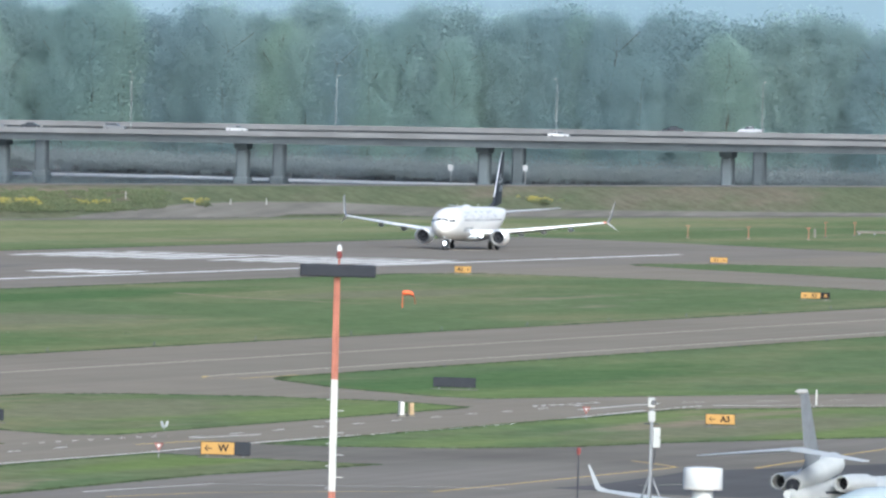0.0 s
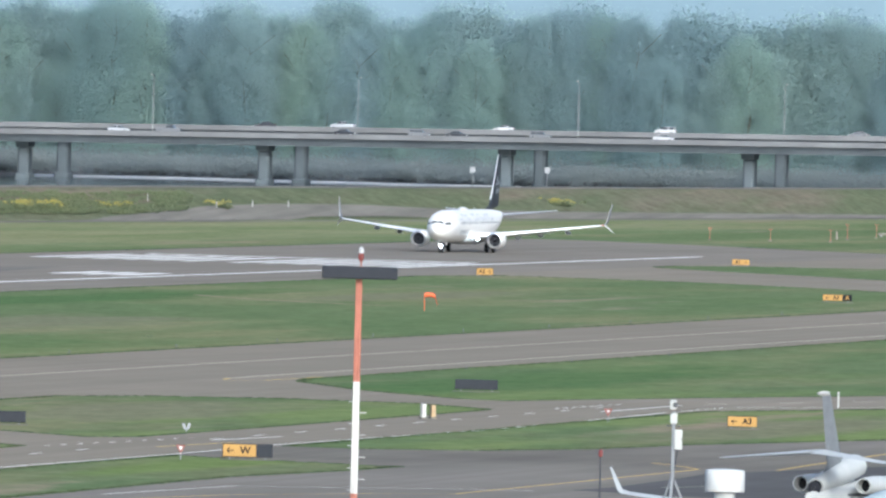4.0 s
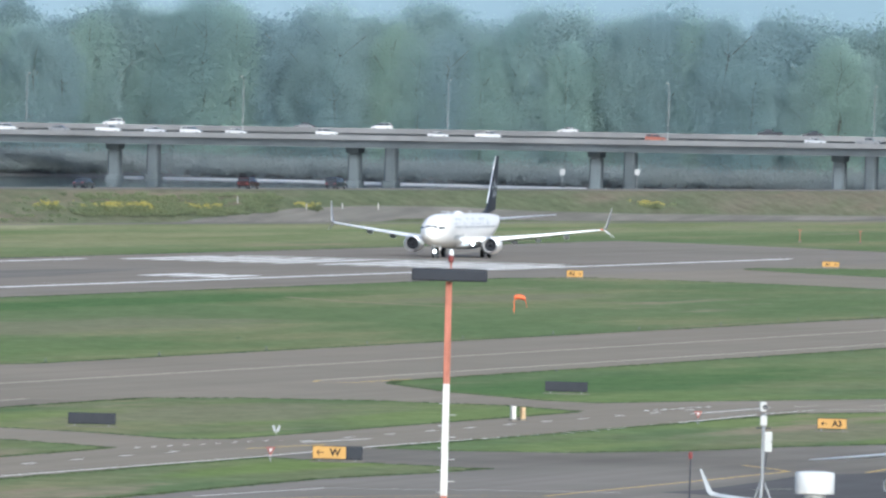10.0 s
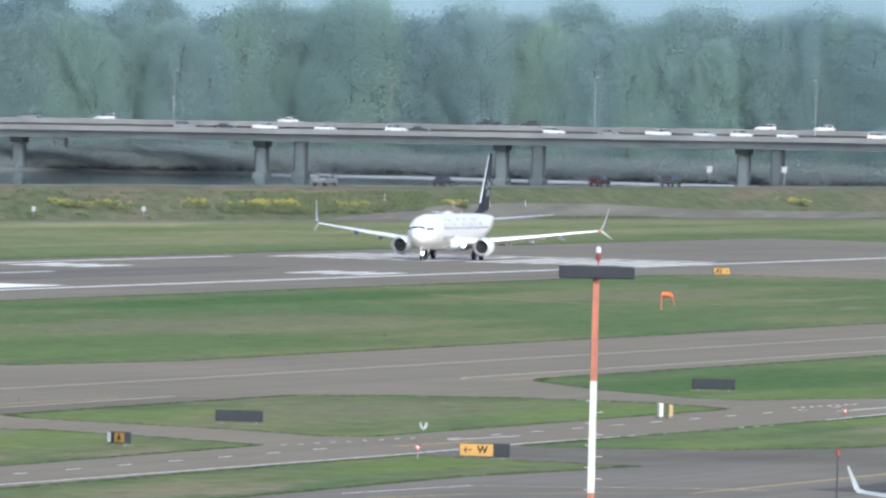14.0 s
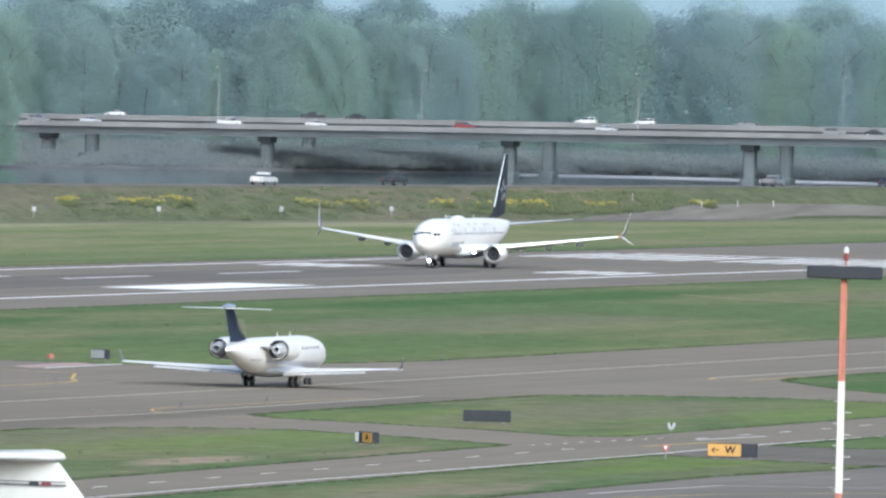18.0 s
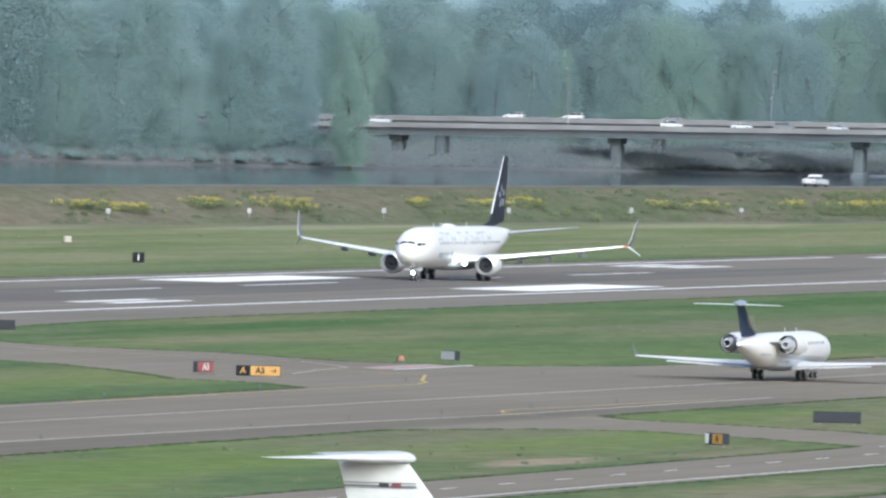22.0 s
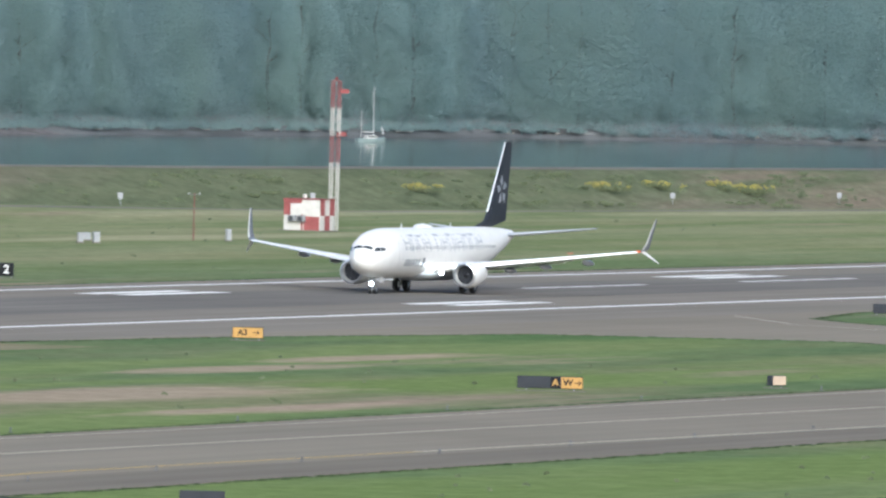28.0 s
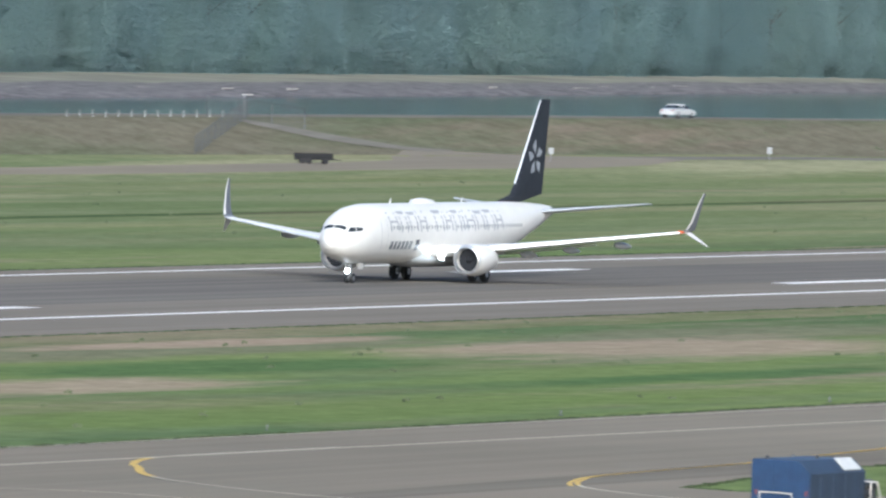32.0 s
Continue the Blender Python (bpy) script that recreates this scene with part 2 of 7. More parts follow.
SAND = plain("river_sand", (0.25, 0.24, 0.185), 0.9, spec=0.1, vary=0.4, scale=0.05)
# white of the far water's glint, as a plain surface colour
WATER_GLINT = plain("white_water_glint", (0.72, 0.7, 0.65), 0.9, spec=0.1, vary=0.15, scale=0.05)
STONY = plain("mauve_bank_stones", (0.21, 0.192, 0.185), 0.9, spec=0.1, vary=0.6, scale=0.35)
ROCK = plain("pale_bank_rock", (0.4, 0.37, 0.34), 0.9, spec=0.1, vary=0.4, scale=0.3)
# ground colour greyed and lifted, with the river haze painted in
BRUSH_FLOOR = plain("haze_grey_brushy_ground", (0.15, 0.152, 0.15), 0.95, spec=0.1, vary=0.4, scale=0.05)


def leaf(name, c1, c2, tone_span=0.025):
    """Rough, half translucent foliage whose tone drifts from leaf to leaf, tree to tree and along the wood."""
    k = Nodes(name, 0.9, spec=0.05)
    k.b.inputs["Diffuse Roughness"].default_value = 1.0
    info = k.t.nodes.new("ShaderNodeObjectInfo")
    geo = k.t.nodes.new("ShaderNodeNewGeometry")
    c = k.ramp(geo.outputs["Random Per Island"], [(0.0, c1), (1.0, c2)])
    tone = k.ramp(info.outputs["Random"], [(0.0, (1 - tone_span, 1 - tone_span, 1.0)), (1.0, (1 + tone_span, 1 + tone_span * 0.8, 1 - tone_span))])
    big = k.ramp(k.noise(0.03, (1, 1, 0.6), 3), [(0.35, (0.93, 0.95, 0.98)), (0.65, (1.05, 1.04, 1.0))])
    c = k.mix(1.0, k.mix(1.0, c, tone, "MULTIPLY"), big, "MULTIPLY")
    k.color(c)
    tr = k.t.nodes.new("ShaderNodeBsdfTranslucent")
    mx = k.t.nodes.new("ShaderNodeMixShader")
    mx.inputs[0].default_value = 0.5
    k.link(c, tr.inputs["Color"])
    k.link(k.b.outputs[0], mx.inputs[1])
    k.link(tr.outputs[0], mx.inputs[2])
    k.link(mx.outputs[0], k.t.nodes["Material Output"].inputs["Surface"])
    return k.m


# the blue-grey of distance haze is mixed into these far leaf colours
LEAF = leaf("hazed_cottonwood_leaves", (0.238, 0.322, 0.338), (0.254, 0.342, 0.35))
# darker leaf copy: thinner haze over the nearer western wood, put into colour
LEAF_LESS_HAZE = leaf("less_hazed_leaves", (0.208, 0.289, 0.299), (0.225, 0.31, 0.312))
# haze blue again, darkened for the shade at the foot of the wood
LEAF_SHRUB = leaf("shaded_hazed_shrub_leaves", (0.185, 0.25, 0.26), (0.2, 0.265, 0.272))
LEAF_PALE = leaf("hazed_pale_leaves", (0.246, 0.338, 0.325), (0.262, 0.358, 0.34))
# brush colour greyed towards blue to hold the haze over the bank
BRUSH_HAZE_GREY = leaf("haze_grey_brush_twigs", (0.205, 0.232, 0.246), (0.22, 0.245, 0.255))
BROOM = leaf("yellow_broom_flowers", (0.36, 0.32, 0.09), (0.46, 0.4, 0.13))
SCRUB = leaf("dull_scrub_leaves", (0.15, 0.18, 0.1), (0.19, 0.21, 0.12))
RIM_GREEN = leaf("dark_uncut_grass", (0.07, 0.095, 0.045), (0.11, 0.135, 0.065))
SHRUB = leaf("green_shrub_leaves", (0.16, 0.18, 0.1), (0.2, 0.22, 0.12))

wk = Nodes("river_water", 0.06, spec=0.5)
wk.color(wk.ramp(wk.noise(0.02, (0.3, 1, 1), 3), [(0.3, (0.035, 0.06, 0.066)), (0.7, (0.05, 0.078, 0.084))]))
wk.bump(wk.noise(0.35, (1, 1, 1), 4, 0.6), 0.05, 0.1)
WATER = wk.m

# ---- mesh tools ----


class Shape:
    """Collects vertices and faces for one mesh."""

    def __init__(self):
        self.v, self.f = [], []

    def add(self, verts, faces):
        n = len(self.v)
        self.v += [tuple(p) for p in verts]
        self.f += [tuple(n + i for i in q) for q in faces]
        return self

    def box(self, x0, x1, y0, y1, z0, z1, m=None):
        p = [Vector((x, y, z)) for z in (z0, z1) for y in (y0, y1) for x in (x0, x1)]
        if m:
            p = [m @ q for q in p]
        return self.add(p, [(0, 2, 3, 1), (4, 5, 7, 6), (0, 1, 5, 4), (2, 6, 7, 3), (0, 4, 6, 2), (1, 3, 7, 5)])

    def soft_box(self, x0, x1, y0, y1, z0, z1, r, m=None):
        """A box whose upright edges and rim are chamfered by r."""
        rings = []
        for z, k in ((z0, r), (z0 + r, 0), (z1 - r, 0), (z1, r)):
            a, b, c, d = x0 + k, x1 - k, y0 + k, y1 - k
            ring = [(a + r, c), (b - r, c), (b, c + r), (b, d - r), (b - r, d), (a + r, d), (a, d - r), (a, c + r)]
            rings.append([Vector((x, y, z)) for x, y in ring])
        if m:
            rings = [[m @ p for p in g] for g in rings]
        return self.loft(rings)

    def loft(self, rings, caps=True, closed=True):
        n = len(rings[0])
        f = []
        for i in range(len(rings) - 1):
            for j in range(n if closed else n - 1):
                k = (j + 1) % n
                f.append((i * n + j, i * n + k, (i + 1) * n + k, (i + 1) * n + j))
        if caps:
            f.append(tuple(range(n))[::-1])
            f.append(tuple((len(rings) - 1) * n + j for j in range(n)))
        return self.add([p for g in rings for p in g], f)

    def rod(self, p, q, r0, r1=None, n=8, caps=True):
        p, q = Vector(p), Vector(q)
        r1 = r0 if r1 is None else r1
        m = (q - p).to_track_quat("Z", "Y").to_matrix()
        ring = [m @ Vector((math.cos(2 * math.pi * i / n), math.sin(2 * math.pi * i / n), 0)) for i in range(n)]
        return self.loft([[p + r0 * d for d in ring], [q + r1 * d for d in ring]], caps)

    def lathe(self, p, axis, prof, n=24, caps=False):
        """Turns the profile (distance along axis, radius) about the axis through p."""
        p, axis = Vector(p), Vector(axis).normalized()
        m = axis.to_track_quat("Z", "Y").to_matrix()
        ring = [m @ Vector((math.cos(2 * math.pi * i / n), math.sin(2 * math.pi * i / n), 0)) for i in range(n)]
        return self.loft([[p + axis * s + d * r for d in ring] for s, r in prof], caps)

    def flat(self, pts, z):
        return self.add([(x, y, z) for x, y in pts], [tuple(range(len(pts)))])

    def slab(self, pts, z0, z1):
        n = len(pts)
        f = [tuple(range(n))[::-1], tuple(range(n, 2 * n))] + [(i, (i + 1) % n, n + (i + 1) % n, n + i) for i in range(n)]
        return self.add([(x, y, z0) for x, y in pts] + [(x, y, z1) for x, y in pts], f)

    def mesh(self, name, mat, smooth=False):
        me = bpy.data.meshes.new(name)
        me.from_pydata(self.v, [], self.f)
        if smooth:
            me.polygons.foreach_set("use_smooth", [True] * len(me.polygons))
            me.set_sharp_from_angle(angle=radians(40))
        me.materials.append(mat)
        me.update()
        return me


def part(name, shape, mat, parent=None, label="", smooth=False):
    """Links a shape (or a ready mesh) as one mesh object under its thing."""
    me = shape if isinstance(shape, bpy.types.Mesh) else shape.mesh(name, mat, smooth)
    ob = new(name, me)
    ob.parent = parent
    if label:
        ob["label"] = label
    return ob


def thing(name, m=None, label="", category="", group="", kind=""):
    ob = new(name)
    if m is not None:
        ob.matrix_basis = m
    return tagged(ob, label, category, group, kind)


def solid(name, shape, mat, label="", category="", group="", kind="", m=None, smooth=False):
    ob = part(name, shape, mat, None, label, smooth)
    if m is not None:
        ob.matrix_basis = m
    return tagged(ob, label, category, group, kind)


# ---- ground, levee, river ----
LD = Vector((1.0, -0.125, 0)).normalized()      # along the levee
LN = Vector((0.125, 1.0, 0)).normalized()       # across it, towards the river
LB = Vector((1300.0, 600.0, 0))


def lev(a, w, z=0.0):
    """A point a metres along the levee and w metres beyond its foot."""
    p = LB + LD * a + LN * w
    return (p.x, p.y, z)


FACE = ((0, 0), (3, 0.9), (6, 2.0), (9.5, 3.2), (13, 4.2), (14, 4.3), (26, 4.3), (34, 1.5), (62, -6.5))


def bank_z(a, w):
    """Height of the ground rising to the levee and of the levee itself; the western stretch stands higher."""
    k = min(1.0, max(0.0, (330 - a) / 150))
    if w <= 0:
        return 1.4 * k * min(1.0, max(0.0, (w + 34) / 32))
    z = 0.0
    for (w0, z0), (w1, z1) in zip(FACE, FACE[1:]):
        if w0 <= w <= w1:
            z = z0 + (z1 - z0) * (w - w0) / (w1 - w0)
    return z + k * (1.4 * (1 - z / 4.3) + 0.45 * z / 4.3) * (1 if w < 34 else 0)


def sheet(profile, alongs):
    s = Shape()
    rows = [[lev(a, w, z) for w, z in profile] for a in alongs]
    return s.loft(rows, False, False)


ALONG = list(range(-4000, 4001, 250))
field = sheet([(-4200, 0), (-1200, 0), (-600, 0), (-200, 0), (0, 0)], ALONG)
field.loft([[lev(a, w, z) for w, z in ((62, -6.5), (600, -7), (4000, -7))] for a in ALONG], False, False)
ground = solid("ground", field, GRASS, "wide flat airfield of mown green grass with dry patches", "ground", kind="structure")
random.seed(4)
bank_rows = []
for a in range(-1500, 2301, 6):
    row = []
    for w, _ in FACE:
        bump = (0.25 * noise.noise(Vector((a * 0.06, w * 0.25, 0))) + 0.12 * random.uniform(-1, 1)) * (0.12 if 730 < a < 1210 or 80 < a < 152 else 1)
        row.append(lev(a, w, bank_z(a, w) + (bump if 2 < w < 12 else 0)))
    bank_rows.append(row)
bank = solid("levee_bank", Shape().loft(bank_rows, False, False), LEVEE, "long grassy levee bank with brown and green patches", "levee", kind="structure")
solid("levee_foot", Shape().loft([[lev(a, w, bank_z(a, w) - (0.05 if w < -33 else 0)) for w in (-34.5, -26, -18, -10, -2, 0)] for a in range(-1500, 340, 15)], False, False), GRASS,
      "grass rising gently towards the levee foot", "ground", kind="structure")
CREST = (-1500, 180, 205, 230, 255, 280, 305, 330, 1500, 2300)
solid("levee_road", Shape().loft([[lev(a, w, z + bank_z(a, 20) - 4.3) for w, z in ((14.6, 4.31), (15, 4.36), (24.6, 4.36), (25, 4.31))] for a in CREST], False, False),
      GRAVEL, "pale two-lane road along the top of the levee", "road", kind="structure")
solid("perimeter_track", Shape().loft([[lev(a, w, bank_z(a, w) + 0.012) for w in (-8.5, -6.2, -4.0)] for a in (128, 150, 180, 205, 230, 255, 280, 305, 330, 345, 2300)], False, False),
      GRAVEL, "narrow gravel perimeter track at the levee foot", "track", kind="structure")
water_me = Shape().add([lev(-4000, 50, -4), lev(4000, 50, -4), lev(4000, 4000, -4), lev(-4000, 4000, -4)], [(0, 1, 2, 3)])
solid("river_water", water_me, WATER, "broad calm grey-green river beyond the levee", "river", kind="structure")

# wooded island bank across the river
SHORE = [(600, 960), (1500, 975), (2215, 993), (2500, 1010), (2690, 1029), (2850, 1038), (2960, 1030), (3070, 1005), (3140, 955), (3168, 890),
         (3240, 868), (3300, 846), (3345, 822), (3368, 798), (3372, 740), (3372, 690), (3372, 620), (3360, 420), (3300, 150), (3200, -300)]


def shore_at(d):
    """Point and inland normal at d metres along the shore."""
    for (x0, y0), (x1, y1) in zip(SHORE, SHORE[1:]):
        n = math.hypot(x1 - x0, y1 - y0)
        if d <= n:
            return Vector((x0 + (x1 - x0) * d / n, y0 + (y1 - y0) * d / n, 0)), Vector((-(y1 - y0) / n, (x1 - x0) / n, 0))
        d -= n
    return Vector((*SHORE[-1], 0)), Vector((1, 0, 0))


SHORE_LEN = sum(math.dist(a, b) for a, b in zip(SHORE, SHORE[1:]))


def setback(p):
    """How far the woods stand behind the waterline."""
    az = math.degrees(math.atan2(p.y, p.x))
    return 9 + 60 * min(1, max(0, (az - 20.3) / 2.2))


random.seed(9)
rows_low, rows_high = [], []
d = 0.0
while d < SHORE_LEN:
    p, n = shore_at(d)
    p2, n2 = shore_at(min(SHORE_LEN, d + 60))
    p0, n0 = shore_at(max(0, d - 60))
    n = (n + n2 + n0).normalized()
    w = setback(p)
    j = 1.5 * noise.noise(Vector((d * 0.02, 0, 3))) + 0.6 * noise.noise(Vector((d * 0.13, 5, 3)))
    rows_low.append([p + n * o + Vector((0, 0, z)) for o, z in ((-25, -6.5), (-4 + j, -4.3), (3 + j * 2, -3.3 + 0.3 * j), (w * 0.45, -2.6 + 0.3 * j), (w, -1.8))])
    rows_high.append(p + n * (w - 1))
    d += 7
west = [r for r in rows_low if math.atan2(r[1].y, r[1].x) > radians(19.9)]
east = [r for r in rows_low if math.atan2(r[1].y, r[1].x) <= radians(19.9)]
solid("river_stones", Shape().loft([r[:4] for r in west + east[:1]], False, False), STONY, "stony mauve-grey lower river bank", "river bank", kind="structure")
solid("river_beach", Shape().loft([r[3:] for r in west + east[:1]], False, False), SAND, "dry pale upper river bank", "river bank", kind="structure")
stony = [r for r in east if math.atan2(r[1].y, r[1].x) > radians(17.9)]
muddy = [r for r in east if math.atan2(r[1].y, r[1].x) <= radians(17.9)]
solid("river_edge", Shape().loft([r[:3] for r in stony + muddy[:1]], False, False), BRUSH_FLOOR, "narrow haze-grey strip of stones along the waterline", "river bank", kind="structure")
solid("river_mud", Shape().loft([r[:3] for r in muddy], False, False), BRUSH_FLOOR, "narrow haze-grey strip of mud along the waterline", "river bank", kind="structure")
solid("river_bank", Shape().loft([r[2:] for r in east], False, False), BRUSH_FLOOR, "haze-grey brushy river bank below the trees", "river bank", kind="structure")
solid("island_ground", Shape().flat([(p.x, p.y) for p in rows_high] + [(4700, -400), (4700, 2600), (500, 2600)], -1.9), BRUSH_FLOOR,
      "haze-grey brushy island ground under the woods", "ground", kind="structure")

# solid white bar in place of bright water glinting along the far shore
bar_rows = []
for k in range(50):
    y = 808 - 5.2 * k
    w = 1.5 + 26 * min(1.0, (k + 1) / 7) + 2.5 * noise.noise(Vector((k * 0.4, 2, 7)))
    x = 3337.5 + 1.5 * noise.noise(Vector((k * 0.23, 5, 1)))
    bar_rows.append([(x, y, -4.05), (x + 2, y, -3.92), (x + w * 0.6, y, -3.74), (x + w, y, -3.62)])
solid("glint_bar", Shape().loft(bar_rows, False, False), WATER_GLINT, "low white bar standing for bright water along the far shore", "sand bar", kind="structure")

# ---- pavements ----
RC = 391.8          # centre of the runway
runway = solid("runway", Shape().flat([(-400, 353), (1960, 353), (1985, 375), (2010, 394), (2026, 412), (2030, 421), (-400, 421)], 0.004), RUNWAY,
               "long grey asphalt runway with white markings", "runway", kind="structure")
part("rubber_streak", Shape().flat([(-400, 384), (700, 381), (1560, 384), (1640, 392), (1560, 402), (700, 407), (-400, 404)], 0.008), RUBBER, runway, "dark rubber-stained touchdown lane")
TW = [("taxiway_a", [(-400, 241), (600, 244), (1200, 243), (2300, 243), (2300, 273), (1500, 273), (900, 277.5), (-400, 279)]),
      ("taxiway_exit", [(962, 353.2), (1000, 349), (1038, 340), (1043, 328), (1046, 320), (1036, 309), (1016, 297), (1001, 290), (998, 283), (985, 276),
                        (1120, 275.5), (1085, 280), (1071, 287), (1072, 298), (1089, 312), (1096, 327), (1110, 338), (1121, 345), (1150, 350), (1200, 353.2)]),
      ("taxiway_entry", [(1640, 353.2), (1664, 348), (1660, 338), (1653, 324), (1634, 307), (1617, 294), (1600, 280), (1570, 272), (1720, 272), (1706, 300), (1708, 311), (1731, 326), (1749, 340), (1767, 351), (1775, 353.2)]),
      ("taxiway_end", [(1785, 353.2), (1802, 346), (1812, 329), (1820, 272), (1990, 272), (1975, 353.2)]),
      ("taxiway_link", [(870, 244.5), (885, 243.5), (899, 238), (902, 231.8), (894, 222.9), (883, 213.4), (860, 212), (912, 212), (907, 215.5), (916, 223), (923, 232), (929, 240), (937, 244)]),
      ("taxiway_link", [(985, 249), (1010, 245), (1022, 238.5), (1027, 229.5), (1024, 220), (1014, 212.5), (1046, 212), (1040, 217.2), (1042, 221), (1060, 232), (1082, 241.5), (1100, 244.5)]),
      ("taxiway_junction", [(380, 245), (380, 80), (700, 80), (612, 190), (604, 236), (606, 239.5), (618, 241.5), (640, 245), (662, 247.5)])]
made = {}
for i, (nm, pts) in enumerate(TW):
    ob = solid(nm, Shape().flat(pts, 0.004 + 0.002 * i), ASPHALT, "grey asphalt taxiway with faded yellow lines", "taxiway", kind="structure")
    made.setdefault(nm, ob)
part("shoulder", Shape().flat([(-400, 240), (600, 243.2), (700, 244.2), (1000, 243.5), (1000, 249), (700, 252.4), (640, 249.4), (560, 244.8)], 0.02), SHOULDER, made["taxiway_a"], "dark old asphalt shoulder")
srv = solid("service_road", Shape().flat([(500, 213.5), (883, 213), (1010, 212), (1040, 216.8), (1051, 213.8), (1075, 206.3), (1096, 199), (1300, 140), (1300, 118), (1062, 188), (1026, 200.5), (903, 201.6), (500, 205.2)], 0.02),
            ASPHALT, "narrow grey service road with white edge lines and dashes", "service road", kind="structure")
apron = solid("apron", Shape().flat([(-400, -400), (1500, -400), (1500, 60), (964, 175), (933, 183), (916, 185.5), (904, 190), (899, 196.5), (900, 202), (872, 202), (868, 197), (862, 186), (850, 186.5), (830, 188.8), (700, 189), (-400, 192)], 0.004),
              APRON, "dark asphalt apron where jets are parked", "apron", kind="structure")

# ---- painted markings ----


def bar(parent, name, x0, x1, y0, y1, z, mat, skew=0.0):
    return part(name, Shape().flat([(x0, y0), (x1, y0), (x1 + skew, y1), (x0 + skew, y1)], z), mat, parent)


def stroke(parent, name, pts, width, z, mat):
    """A painted line of that width along the points."""
    rows = []
    for i, p in enumerate(pts):
        a, b = Vector(pts[max(0, i - 1)]), Vector(pts[min(len(pts) - 1, i + 1)])
        t = (b - a).normalized()
        n = Vector((-t.y, t.x)) * width / 2
        rows.append([(p[0] - n.x, p[1] - n.y, z), (p[0] + n.x, p[1] + n.y, z)])
    return part(name, Shape().loft(rows, False, False), mat, parent)


def smooth(pts, n=5):
    """More points along a soft curve through those given."""
    out = []
    for i in range(len(pts) - 1):
        a, b, c, d = (Vector(pts[min(len(pts) - 1, max(0, i + k))]) for k in (-1, 0, 1, 2))
        for k in range(n):
            t = k / n
            p = 0.5 * (2 * b + (c - a) * t + (2 * a - 5 * b + 4 * c - d) * t * t + (3 * b - a - 3 * c + d) * t ** 3)
            out.append((p.x, p.y))
    return out + [tuple(pts[-1])]


bar(runway, "edge_line", -400, 1884, 368.2, 369.3, 0.012, WHITE_LINE)
bar(runway, "edge_line", -400, 1700, 414.6, 415.6, 0.012, WHITE_LINE)
for k in range(6):
    x = 1545 - 61 * k
    bar(runway, "centre_stripe", x - 33, x, RC + 4.2, RC + 5.1, 0.013, WORN_LINE)
for x0, x1, count in ((1583, 1606, 3), (1278, 1302, 2), (1129, 1152, 2), (979, 1001, 1), (829, 852, 1), (676, 699, 1)):
    for side in (-1, 1):
        for k in range(count):
            off = 11.0 + 3.3 * k
            y = RC + side * off + (0 if side < 0 else 0)
            bar(runway, "touchdown_bar", x0, x1, min(y, y + side * 1.9), max(y, y + side * 1.9), 0.014, WHITE_LINE)
for side in (-1, 1):
    y = RC + side * 11.2
    bar(runway, "aiming_point_mark", 1406, 1456, min(y, y + side * 8.6), max(y, y + side * 8.6), 0.014, WHITE_LINE)
for k in range(12):
    side, n = (-1 if k < 6 else 1), k % 6
    y = RC + side * (2.0 + 3.5 * n)
    bar(runway, "threshold_stripe", 1708, 1756, min(y, y + side * 1.75), max(y, y + side * 1.75), 0.014, WORN_LINE)
bar(runway, "threshold_line", 1762, 1766, 372, 412, 0.014, WORN_LINE)
ta = made["taxiway_a"]
stroke(ta, "centre_line", [(-400, 268.5), (600, 269), (700, 267), (860, 264.5), (1050, 260.8), (1230, 260), (2200, 258)], 0.32, 0.024, PALE_LINE)
for o in (0, 0.34):
    stroke(ta, "edge_line", [(1086, 247.3 + o), (1300, 246.6 + o), (2200, 246 + o)], 0.17, 0.026, PALE_LINE)
    stroke(ta, "edge_line", [(662.9, 251.8 + o), (700, 254.6 + o), (755, 253.4 + o)], 0.14, 0.026, YELLOW_LINE)
    stroke(ta, "edge_line", [(755, 253.4 + o), (883, 250.2 + o), (930, 248 + o), (1000, 247.8 + o)], 0.19, 0.026, PALE_LINE)
stroke(ta, "curve_line", [(1086, 247.4), (1081, 246.6), (1080, 245.2), (1082, 243.9), (1100, 243.6)], 0.28, 0.028, YELLOW_LINE)
LEAD_IN = smooth([(637.4, 268.6), (624.9, 268.8), (617.6, 268.6), (613.0, 267.7), (608.0, 265.9), (604.2, 264.0), (598.0, 261.1), (593.1, 258.0), (588.8, 254.3), (583.8, 249.2), (580.4, 244.5), (574, 234)])
stroke(ta, "curve_line", LEAD_IN, 0.26, 0.027, PALE_LINE)
stroke(ta, "curve_line", [(x + 0.1, y) for x, y in LEAD_IN[12:34]], 0.38, 0.029, YELLOW_LINE)
stroke(ta, "curve_line", smooth([(540, 262), (570, 259.5), (576.1, 257.9), (576.3, 254), (574, 249.3), (566, 240)]), 0.2, 0.028, PALE_LINE)
LEAD_OUT = smooth([(662.9, 251.8), (637.7, 248.7), (623.4, 247.7), (614.5, 246.8), (609.7, 245.5), (605.4, 244.0), (600.8, 241.5), (595.4, 236.5), (588, 227)])
stroke(ta, "curve_line", LEAD_OUT, 0.24, 0.028, PALE_LINE)
for o in (0.0, 0.9):
    stroke(ta, "curve_line", [(x - o, y) for x, y in LEAD_OUT[:28]], 0.24, 0.03, YELLOW_LINE)
stroke(ta, "edge_line", [(560, 278.6), (621, 278.0), (657.9, 277.2), (726.8, 276.1), (817.9, 274.9), (868.7, 275.6), (960, 275.4)], 0.2, 0.026, PALE_LINE)
ex = made["taxiway_exit"]
